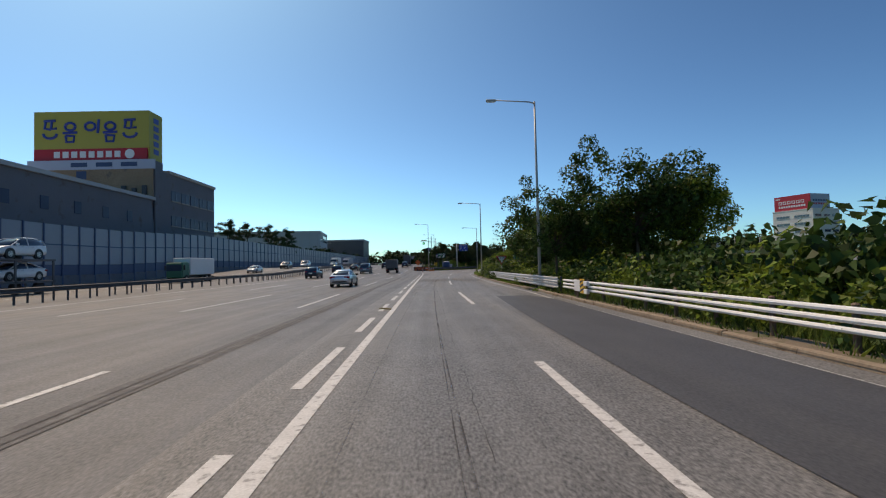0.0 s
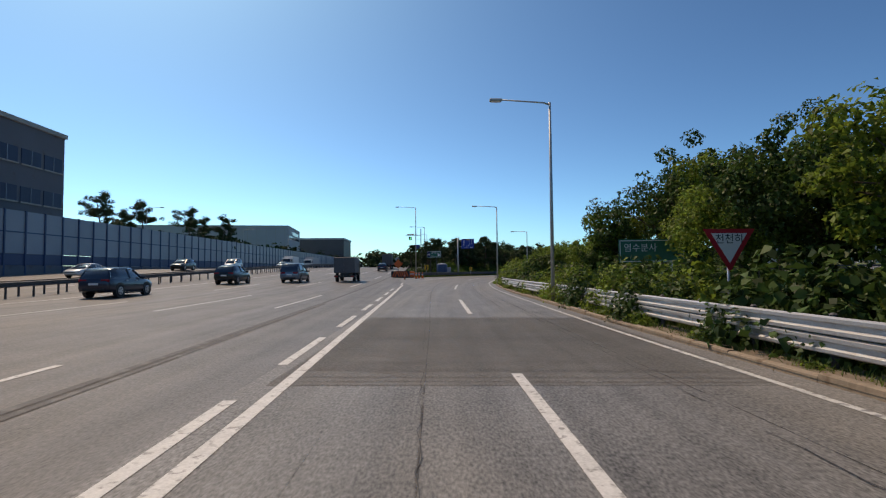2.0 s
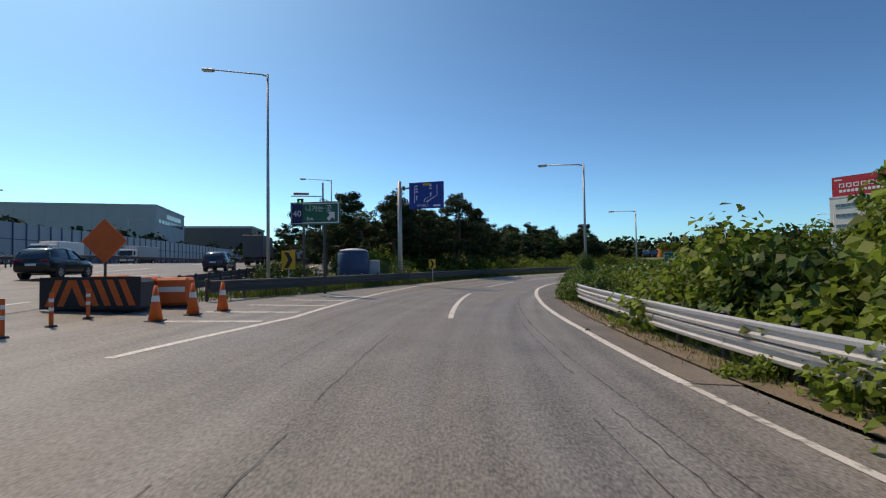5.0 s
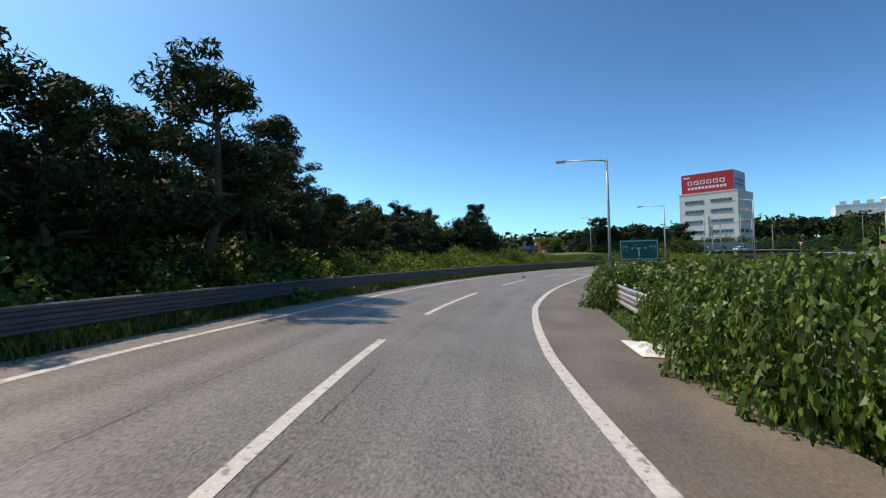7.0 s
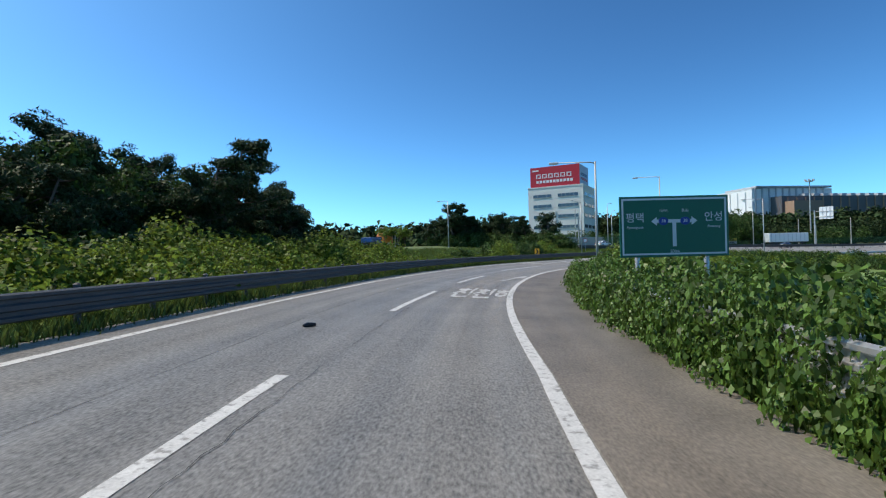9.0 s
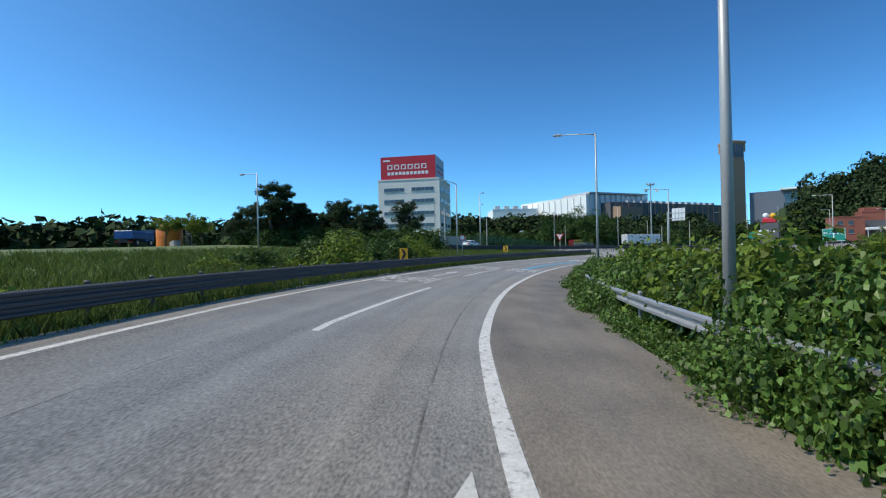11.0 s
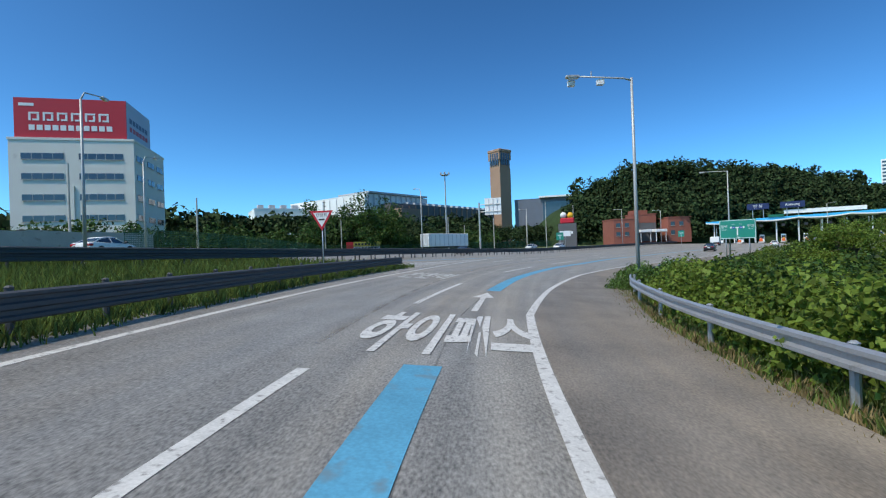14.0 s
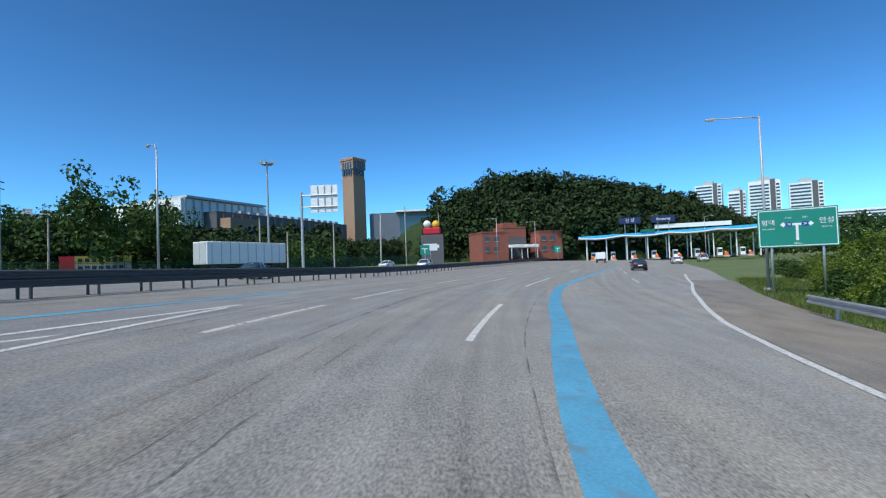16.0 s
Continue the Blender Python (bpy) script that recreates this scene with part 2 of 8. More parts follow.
def stain(name, base, cover=0.6):
    """A see-through dark streak, patchy, fading to its edges. UV is (0 to 1 across, distance)."""
    ma = surface(name, base, 0.75, var=0.25, scale=2, fine=25)
    n, ln = ma.node_tree.nodes, ma.node_tree.links
    sep = n.new("ShaderNodeSeparateXYZ")
    tc = n.new("ShaderNodeTexCoord")
    ln.new(tc.outputs["UV"], sep.inputs[0])
    bell = n.new("ShaderNodeValToRGB")
    for e, (pos, val) in zip((bell.color_ramp.elements[0], bell.color_ramp.elements.new(0.5), bell.color_ramp.elements[1]), ((0.05, 0), (0.5, 1), (0.95, 0))):
        e.position, e.color = pos, (val, val, val, 1)
    ln.new(sep.outputs["X"], bell.inputs[0])
    mul = n.new("ShaderNodeVectorMath")
    mul.operation = "MULTIPLY"
    ln.new(tc.outputs["UV"], mul.inputs[0])
    mul.inputs[1].default_value = (3.0, 0.9, 1)
    no = n.new("ShaderNodeTexNoise")
    no.inputs["Scale"].default_value, no.inputs["Detail"].default_value = 1.0, 7.0
    ln.new(mul.outputs[0], no.inputs["Vector"])
    patchy = n.new("ShaderNodeMapRange")
    patchy.inputs["From Min"].default_value, patchy.inputs["From Max"].default_value = 0.36, 0.6
    patchy.inputs["To Max"].default_value = cover
    ln.new(no.outputs["Fac"], patchy.inputs["Value"])
    both = n.new("ShaderNodeMath")
    both.operation = "MULTIPLY"
    ln.new(bell.outputs[0], both.inputs[0])
    ln.new(patchy.outputs["Result"], both.inputs[1])
    ln.new(both.outputs[0], n["Principled BSDF"].inputs["Alpha"])
    return ma


STREAK = stain("tar_streak", (0.042, 0.04, 0.039), 0.95)
OIL = stain("oil_stain", (0.06, 0.058, 0.056), 0.6)
DUST = stain("tan_dust", (0.24, 0.2, 0.15), 0.5)
GROOVE = surface("worn_groove", (0.165, 0.158, 0.147), 0.85, var=0.35, scale=1.2, fine=18)
CRACK = surface("tar_crack", (0.045, 0.043, 0.042), 0.7, var=0.3, scale=3)
SHOULDER = asphalt("dusty_shoulder", (0.158, 0.137, 0.112), (0.2, 0.163, 0.12), None, 0.55, 0.14, 0.4)
CONCRETE = surface("concrete", (0.42, 0.4, 0.37), 0.85, var=0.15, scale=0.7, fine=16, bump=0.2, dirt=(0.25, 0.23, 0.2))
PAINT = surface("road_paint", (0.56, 0.55, 0.525), 0.65, var=0.22, scale=4.5, fine=34, dirt=(0.26, 0.25, 0.235), dirt_at=0.555)
PAINT_WORN = surface("worn_road_paint", (0.5, 0.49, 0.46), 0.65, var=0.2, scale=2.5, fine=30, dirt=(0.2, 0.19, 0.18), dirt_at=0.52)
PAINT_BLUE = surface("blue_road_paint", (0.09, 0.3, 0.45), 0.65, var=0.25, scale=1.2, fine=25, dirt=(0.13, 0.23, 0.29), dirt_at=0.56)
SOIL = surface("grassy_soil", (0.1, 0.135, 0.04), 0.95, var=0.4, scale=0.25, fine=5, bump=0.4, dirt=(0.13, 0.105, 0.06), dirt_at=0.6)
EARTH = surface("dry_earth", (0.17, 0.13, 0.09), 0.95, var=0.3, scale=0.8, fine=16, bump=0.5, dirt=(0.1, 0.1, 0.045), dirt_at=0.5)
MEADOW = surface("mown_grass", (0.13, 0.2, 0.045), 0.9, var=0.25, scale=0.4, fine=9, bump=0.4)
STEEL = surface("galvanised_steel", (0.5, 0.51, 0.52), 0.45, 0.7, var=0.12, scale=2, fine=22, dirt=(0.3, 0.28, 0.25), dirt_at=0.64)
# near-black base: the backlit rails' shade is put into the steel's colour
STEEL_SHADED = surface("shade_dark_steel", (0.065, 0.068, 0.072), 0.65, 0.0, var=0.15, scale=2, fine=22)
POLE = surface("grey_painted_steel", (0.42, 0.43, 0.42), 0.5, 0.3, var=0.1, scale=1.5)
RUST = surface("rusty_steel", (0.2, 0.13, 0.09), 0.8, 0.2, var=0.3, scale=5)
WHITE = surface("white_paint", (0.78, 0.78, 0.76), 0.55, var=0.05, scale=0.4, fine=8)
RENDER = surface("cream_render", (0.7, 0.68, 0.62), 0.85, var=0.06, scale=0.15, fine=6, dirt=(0.55, 0.52, 0.46), dirt_at=0.66)
GREYWALL = surface("grey_panel", (0.42, 0.44, 0.46), 0.7, var=0.08, scale=0.2, fine=5)
DARKWALL = surface("dark_panel", (0.1, 0.1, 0.105), 0.6, var=0.15, scale=0.2, fine=5)
BRICKWALL = surface("red_brick", (0.27, 0.09, 0.06), 0.85, var=0.18, scale=0.5, fine=12, bump=0.3)
TOWERWALL = surface("tan_tower_cladding", (0.33, 0.21, 0.14), 0.8, var=0.1, scale=0.12, fine=3)
OLDWALL = surface("weathered_facade", (0.15, 0.155, 0.18), 0.85, var=0.12, scale=0.25, fine=6, dirt=(0.13, 0.1, 0.085))
GLASS_DULL = surface("dusty_window_glass", (0.02, 0.035, 0.085), 0.4, var=0.35, scale=0.4, spec=0.3)
TANWALL = surface("stained_tan_facade", (0.3, 0.2, 0.125), 0.85, var=0.3, scale=0.22, fine=5, dirt=(0.16, 0.12, 0.1))
GLASS = surface("dark_window_glass", (0.03, 0.05, 0.08), 0.08, 0.0, var=0.2, scale=0.5, spec=0.8)
BARRIER = surface("noise_panel", (0.25, 0.285, 0.34), 0.4, 0.1, var=0.12, scale=0.3, each=0.25)
BARRIER_BLUE = surface("blue_noise_panel", (0.03, 0.065, 0.15), 0.5, var=0.15, scale=0.4)
SIGN_GREEN = surface("green_sign_sheet", (0.005, 0.13, 0.075), 0.45, var=0.06, scale=1)
SIGN_TEAL = surface("faded_green_sign_sheet", (0.01, 0.22, 0.16), 0.45, var=0.06, scale=1)
SIGN_BLUE = surface("blue_sign_sheet", (0.01, 0.045, 0.3), 0.45, var=0.06, scale=1)
SIGN_NAVY = surface("navy_sign_sheet", (0.01, 0.02, 0.09), 0.45, var=0.06, scale=1)
SIGN_WHITE = surface("white_sign_sheet", (0.75, 0.76, 0.76), 0.45, var=0.03)
SIGN_RED = surface("red_sign_sheet", (0.5, 0.015, 0.03), 0.5, var=0.05)
SIGN_YELLOW = surface("yellow_sign_sheet", (0.75, 0.42, 0.02), 0.5, var=0.05)
BILL_YELLOW = surface("yellow_billboard", (0.43, 0.37, 0.07), 0.6, var=0.06, scale=0.2)
BILL_GREY = surface("grey_blue_billboard", (0.4, 0.45, 0.55), 0.6, var=0.08, scale=0.2)
BLACK = surface("black_paint", (0.02, 0.02, 0.022), 0.5, var=0.2)
ORANGE = surface("orange_plastic", (0.75, 0.13, 0.02), 0.5, var=0.1, scale=2)
TANK = surface("orange_tank_paint", (0.7, 0.2, 0.02), 0.5, var=0.08, scale=0.6)
CYAN = surface("cyan_fascia", (0.05, 0.42, 0.75), 0.45, var=0.06, scale=0.3)
GREENFENCE = surface("green_mesh_fence", (0.01, 0.07, 0.035), 0.6, var=0.1)
BARK = surface("bark", (0.1, 0.075, 0.055), 0.9, var=0.3, scale=3, fine=20, bump=0.6)
LEAF = surface("broad_leaves", (0.05, 0.095, 0.022), 0.55, var=0.5, scale=0.5, fine=2, island=0.5, translucent=0.3, spec=0.2)
LEAF_LIGHT = surface("young_leaves", (0.145, 0.21, 0.033), 0.55, var=0.45, scale=0.5, fine=2, island=0.55, translucent=0.45, spec=0.2)
LEAF_VINE = surface("vine_leaves", (0.085, 0.155, 0.028), 0.45, var=0.5, scale=0.6, fine=2, island=0.6, translucent=0.3, spec=0.35)
NEEDLE = surface("pine_needles", (0.03, 0.055, 0.02), 0.65, var=0.45, scale=0.5, fine=2, island=0.5, translucent=0.15, spec=0.2)
GRASS = surface("roadside_grass", (0.12, 0.17, 0.04), 0.7, var=0.45, scale=0.4, fine=3, island=0.6, translucent=0.3, spec=0.2)
DRY = surface("dry_weeds", (0.26, 0.2, 0.09), 0.8, var=0.4, scale=0.6, fine=3, island=0.5, translucent=0.25)
FARWOOD = surface("far_foliage", (0.03, 0.05, 0.018), 0.9, spec=0.15, var=0.5, scale=0.08, fine=0.6, island=0.5)
BLUEGREY = surface("blue_grey_cladding", (0.13, 0.15, 0.19), 0.6, var=0.1, scale=0.2, fine=5)


# ---- ground and roads ----
def graded_axis(lo, hi, near_lo, near_hi, step):
    out = [lo, lo * 0.5 + near_lo * 0.5, lo * 0.2 + near_lo * 0.8]
    out += list(np.arange(near_lo, near_hi, step))
    return out + [near_hi, hi * 0.2 + near_hi * 0.8, hi * 0.5 + near_hi * 0.5, hi]


def sheet(xs, ys, lift):
    gx, gy = np.meshgrid(xs, ys)
    z = land(gx.ravel(), gy.ravel()) + lift(gx.ravel(), gy.ravel())
    m = Mesh()
    m.v = list(zip(gx.ravel().tolist(), gy.ravel().tolist(), z.tolist()))
    w = len(xs)
    m.f = [(j * w + i, j * w + i + 1, (j + 1) * w + i + 1, (j + 1) * w + i) for j in range(len(ys) - 1) for i in range(w - 1)]
    return m


def ground_lift(x, y):
    """Verges lie a little under the roads; the infield of the loop sinks."""
    s, u = on_axis(x, y)
    infield = np.clip((u - 7) / 12, 0, 1) * np.interp(s, [90, 130, 300, 330], [0, 1, 1, 0])
    return -0.12 - 0.9 * infield


ground = setting("ground", sheet(graded_axis(-3500, 3500, -90, 330, 2.5), graded_axis(-3500, 3500, -110, 270, 2.5), ground_lift), SOIL, "rough grassy ground with bare soil patches", "ground", True)
road_highway = setting("road_highway", sheet(np.arange(-49, -1.9, 1.5), np.arange(-120, 620, 2.0), lambda x, y: 0 * x), ASPHALT, "worn grey asphalt motorway carriageways", "road", True)


def ribbon(s0, s1, left, right, lift, step=1.0, cols=1, mesh=None, unit=False):
    """A strip along the road axis; left and right are offsets, or tables (distances, offsets)."""
    m = mesh or Mesh()
    ss = np.linspace(s0, s1, max(2, int(round((s1 - s0) / step)) + 1))
    a = np.interp(ss, *left) if isinstance(left, tuple) else np.full(len(ss), float(left))
    b = np.interp(ss, *right) if isinstance(right, tuple) else np.full(len(ss), float(right))
    rows, flat = [], []
    for k in range(cols + 1):
        u = a + (b - a) * k / cols
        x, y = along(ss, u)
        flat.append(np.stack([np.full(len(ss), k / cols) if unit else u, ss], -1))
        rows.append(np.stack([x, y, slope(ss, u) + lift], -1))
    grid = np.stack(rows, 1).reshape(-1, 3)
    w = cols + 1
    m.uv += np.stack(flat, 1).reshape(-1, 2).tolist()
    return m.add(grid.tolist(), [(i * w + k, (i + 1) * w + k, (i + 1) * w + k + 1, i * w + k + 1)[::-1] for i in range(len(ss) - 1) for k in range(cols)])


EDGE_R = ([-30, 30, 45, 60, 80, 103, 118, 130, 140, 146, 155, 175, 206, 225, 250, 263, 271, 284, 296, 305, 315, 330, 360, 470], [5.65, 5.8, 5.15, 4.65, 4.32, 3.8, 3.15, 2.2, 1.2, 0.92, 0.78, 1.08, 0.25, 0.58, 0.65, 1.0, 1.84, 3.5, 5.5, 7.1, 9.4, 12.3, 16, 24])
PAVE_R = (EDGE_R[0], [u + d for u, d in zip(EDGE_R[1], [0.62] * 4 + [0.6, 0.75, 0.9, 1.2, 1.8, 1.9, 2.0, 2.0, 2.6, 2.6, 2.7, 2.8, 3.0, 3.2, 3.6, 3.6, 3.2, 3.0, 3, 3])])
EDGE_L = ([112, 118, 126, 137, 145, 153, 175, 186, 209, 219, 235, 252, 268, 280, 286, 290, 297, 305], [-5.6, -5.0, -5.5, -6.2, -6.15, -5.8, -5.9, -5.9, -6.6, -6.4, -6.0, -5.85, -6.35, -6.7, -7.1, -7.5, -8.0, -8.75])
PAVE_L = ([-30, 90, 100, 112, 121, 131, 140, 150, 186, 209, 252, 275, 284, 292, 470], [-2.2, -3.2, -6, -9.0, -9.8, -8.6, -7.3, -7.0, -6.9, -7.6, -7.0, -8.2, -16, -34, -34])
road_ramp = setting("road_ramp", ribbon(-30, 470, PAVE_L, PAVE_R, 0.02, cols=8), ASPHALT_RAMP, "pale worn asphalt exit ramp and toll plaza approach", "road", True)
shoulder = setting("shoulder", ribbon(112, 335, (EDGE_R[0], [u + 0.12 for u in EDGE_R[1]]), (PAVE_R[0], [u + 0.25 for u in PAVE_R[1]]), 0.032, cols=2), SHOULDER, "dusty tan shoulder beside the ramp", "road shoulder", True)
new_patch = tagged(new("asphalt_patch", ribbon(-30, 26, ([-30, 5, 15, 26], [2.85, 2.95, 3.15, 3.45]), ([-30, 15, 23, 26], [5.65, 5.8, 5.85, 5.2]), 0.03, cols=2).data("asphalt_patch", ASPHALT_NEW)), "dark newer asphalt shoulder patch", "road patch", kind="structure")
meadow = setting("meadow", ribbon(160, 300, 19, 42, -0.97, step=4, cols=6), MEADOW, "bright mown grass in the loop", "grass")
verge_soil = setting("verge_soil", ribbon(-30, 136, PAVE_R, ([-30, 26, 60, 83, 106, 122, 128, 136], [7.6, 7.5, 6.6, 6.3, 5.7, 5.1, 4.6, 4.3]), 0.07, cols=2), EARTH, "dry brown earth strip under the guard rail", "verge")


KERB = surface("dusty_kerb_concrete", (0.26, 0.2, 0.14), 0.9, var=0.25, scale=1.2, fine=14, bump=0.4, dirt=(0.15, 0.1, 0.06), dirt_at=0.55)
kerb = thing("kerb", Matrix.Identity(4), "low dusty concrete kerb along the verge", "kerb", kind="structure")
random.seed(9)
for k in range(60):
    s0 = -29 + k * 2.2
    cm = Mesh()
    lift = 0.15 + random.uniform(-0.03, 0.02)
    ring = []
    for q in (s0, s0 + 2.18):
        e = float(np.interp(q, *PAVE_R))
        for d, z in ((0.0, -0.02), (0.02, lift - 0.02), (0.05, lift), (0.16, lift), (0.16, -0.02)):
            x, y = along(q, e + d)
            ring.append((float(x), float(y), float(slope(q, e)) + z))
    cm.add(ring, [(j, j + 1, j + 6, j + 5) for j in range(4)] + [(4, 3, 2, 1, 0), (5, 6, 7, 8, 9)])
    part("kerb_stone", cm, KERB, kerb)


# ---- road markings ----
def marking(name, mesh, material, road, label=""):
    return part(name, mesh, material, road, label)


def straight(x0, x1, y0, y1, lift=0.008, drift=0.0):
    m = Mesh()
    ys = np.linspace(y0, y1, max(2, int((y1 - y0) / 2) + 1))
    off = drift * (np.clip(ys, -60, 20) + 18)
    za, zb = land(x0 + off, ys), land(x1 + off, ys)
    v = [p for y, d, a, b in zip(ys, off, za, zb) for p in ((float(x0 + d), float(y), float(a) + lift), (float(x1 + d), float(y), float(b) + lift))]
    return m.add(v, [(2 * i, 2 * i + 1, 2 * i + 3, 2 * i + 2) for i in range(len(ys) - 1)])


marking("edge_line", straight(-4.86, -4.67, 45, 72, 0.008, -0.004), PAINT, road_highway)
marking("edge_line", straight(-4.86, -4.67, -110, 45, 0.0265, -0.004), PAINT, road_highway, "solid white line beside the exit lane")
for k in range(23):
    y = -16.62 + (k - 9) * 5.861
    if y < 62:
        marking("lane_dash", straight(-5.29, -5.11, y, y + 3.5, 0.0265 if y < 33 else 0.008, -0.0045), PAINT, road_highway)
marking("edge_line", straight(-5.2, -5.0, 72, 420), PAINT, road_highway)
for k in range(22):
    marking("lane_dash", straight(-8.95, -8.79, -93 + k * 22.7, -83 + k * 22.7, 0.008, -0.0125), PAINT, road_highway)
    marking("lane_dash", straight(-13.83, -13.67, -92 + k * 22.3, -80.5 + k * 22.3), PAINT, road_highway)
    marking("lane_dash", straight(-18.28, -18.12, -86 + k * 20.6, -76 + k * 20.6), PAINT, road_highway)
marking("edge_line", straight(-23.2, -23.05, -110, 420), PAINT, road_highway)
for x in (-31.5, -35.5, -39.5):
    for k in range(20):
        marking("lane_dash", straight(x - 0.08, x + 0.08, -80 + k * 20, -70 + k * 20), PAINT, road_highway)


def mark(s0, s1, left, right, material=PAINT, lift=0.03, name="lane_line", label="", step=1.0):
    return marking(name, ribbon(s0, s1, left, right, 0.0215 + (lift - 0.02) * 0.4, step), material, road_ramp, label)


def offset(table, d):
    return (table[0], [u + d for u in table[1]])


mark(-30, 112, offset(EDGE_R, -0.07), offset(EDGE_R, 0.07), PAINT_WORN, 0.036, "edge_line")
mark(112, 345, offset(EDGE_R, -0.1), offset(EDGE_R, 0.1), PAINT, 0.042, "edge_line", "solid white edge line")
mark(112, 304, offset(EDGE_L, -0.09), offset(EDGE_L, 0.09), PAINT, 0.032, "edge_line")
# dashes of the ramp, then an even rhythm
DASH_U = ([0, 21, 48, 68, 100, 119, 135, 147, 174, 186, 199, 207, 217, 226, 235, 245, 252, 258, 275, 290, 299, 309, 322, 337, 360], [1.88, 1.87, 1.25, 0.9, 0.3, -0.6, -1.9, -2.35, -2.3, -2.2, -2.4, -3.15, -2.72, -2.95, -2.8, -2.7, -2.42, -2.35, -2.0, -0.95, -0.35, 0.2, 0.58, 1.25, 2.8])
for s0, s1 in ((-22, -12), (-1.5, 8.4), (21.0, 30.6), (43.0, 53.0), (63.7, 72.4), (87, 99), (119.5, 131.5), (138, 146.9), (151.3, 160.6), (166.8, 174.3), (181, 187.5), (192.5, 199), (206.4, 217.2), (225.5, 235), (245.4, 256.5), (264.2, 272.4), (283.2, 291.8), (299.4, 308.7), (322.3, 336.9), (352, 360)):
    mark(s0, s1, offset(DASH_U, -0.085), offset(DASH_U, 0.085), PAINT, 0.032, "lane_dash")
for s0, s1 in ((299, 306), (309, 316.5), (324, 331), (338, 346), (354, 362)):
    mark(s0, s1, -6.2, -6.0, PAINT_WORN, 0.032, "lane_dash")
for s0, s1 in ((330, 337), (346, 354), (362, 370), (380, 388)):
    for u in (8.5, -3.0):
        mark(s0, s1, u, u + 0.18, PAINT_WORN, 0.032, "lane_dash")
BLUE = ([235, 246, 257, 266, 277, 285, 294, 303, 313, 324, 345, 380], [-1.15, -1.12, -0.85, -0.45, 0.0, 0.5, 1.1, 2.05, 2.5, 2.9, 5.1, 9.0])
mark(236.5, 257, offset(BLUE, -0.27), offset(BLUE, 0.27), PAINT_BLUE, 0.036, "guide_line", "sky-blue guide line painted on asphalt")
mark(269.5, 375, offset(BLUE, -0.27), offset(BLUE, 0.27), PAINT_BLUE, 0.036, "guide_line", "sky-blue guide line painted on asphalt")
mark(284, 312, ([284, 291.4, 296.2, 312], [-15.2, -13.4, -12.2, -10.8]), ([284, 291.4, 296.2, 312], [-14.8, -13.0, -11.8, -10.4]), PAINT_BLUE, 0.036, "guide_line")
def streak(points, width, material=STREAK, lift=0.0235):
    ps, us = [p for p, _ in points], [q for _, q in points]
    return marking("stain", ribbon(ps[0], ps[-1], (ps, [q - width / 2 for q in us]), (ps, [q + width / 2 for q in us]), lift, 1.0, 2, unit=True), material, road_ramp, "dark soft streak on the asphalt")


# painted nose of the gore by the plaza
mark(284, 305, ([284, 289, 292, 295.4, 305], [-11.2, -10.8, -10.2, -9.8, -8.9]), ([284, 289, 292, 295.4, 305], [-11.0, -10.6, -10.0, -9.6, -8.7]), PAINT, 0.034, "edge_line")
for s0, u0, s1, u1 in ((276.3, -7.3, 277.5, -6.9), (277.9, -7.6, 279.4, -7.1), (279.7, -7.9, 281.3, -7.25), (281.7, -8.35, 283.4, -7.35), (284.0, -9.8, 286.0, -7.6), (286.2, -10.6, 288.6, -7.8), (288.6, -10.7, 291.6, -8.1), (291.0, -10.2, 294.6, -8.3), (293.4, -9.9, 297.6, -8.5)):
    m = Mesh()
    ss, us = (s0, s1, s1 + 0.55, s0 + 0.55), (u0, u1, u1, u0)
    xy = [along(p, q) for p, q in zip(ss, us)]
    m.add([(float(x), float(y), float(slope(p, q)) + 0.0265) for (x, y), p, q in zip(xy, ss, us)], [(0, 1, 2, 3)])
    marking("chevron_stripe", m, PAINT, road_ramp)
streak([(287.3, 1.65), (289, 1.72), (291, 1.78), (292.8, 2.05)], 0.8, STREAK, 0.0285)
for k in range(5):
    s = 115.8 + k * 2.3
    m = Mesh()
    a = (-7.9, -7.9, -7.85, -7.7, -7.05)[k]
    ss, us = (s, s + 0.95, s + 1.27, s + 0.32), (a, -5.4, -5.4, a)
    xy = [along(p, q) for p, q in zip(ss, us)]
    m.add([(float(x), float(y), float(slope(p, q)) + 0.0265) for (x, y), p, q in zip(xy, ss, us)], [(0, 1, 2, 3)])
    marking("chevron_stripe", m, PAINT_WORN, road_ramp)


def painted_word(text, s, u, width, length, material=PAINT, name="painted_word", label=""):
    """Flat letters on the road, read in the direction of travel."""
    cu = bpy.data.curves.new(name, "FONT")
    cu.body, cu.size, cu.align_x, cu.align_y = text, 1.0, "CENTER", "CENTER"
    cu.offset, cu.resolution_u = 0.034, 4
    ob = bpy.data.objects.new(name, cu)
    scene.collection.objects.link(ob)
    me = bpy.data.meshes.new_from_object(ob.evaluated_get(bpy.context.evaluated_depsgraph_get()))
    bpy.data.objects.remove(ob)
    co = np.array([v.co[:] for v in me.vertices])
    co[:, 0] *= width / np.ptp(co[:, 0])
    co[:, 1] *= length / np.ptp(co[:, 1])
    co[:, 1] -= (co[:, 1].max() + co[:, 1].min()) / 2
    x, y = along(s + co[:, 1], u + co[:, 0])
    z = slope(s + co[:, 1], u + co[:, 0]) + 0.034
    for v, p in zip(me.vertices, np.stack([x, y, z], -1).tolist()):
        v.co = p
    me.materials.clear()
    me.materials.append(material)
    return part(name, me, material, road_ramp, label)


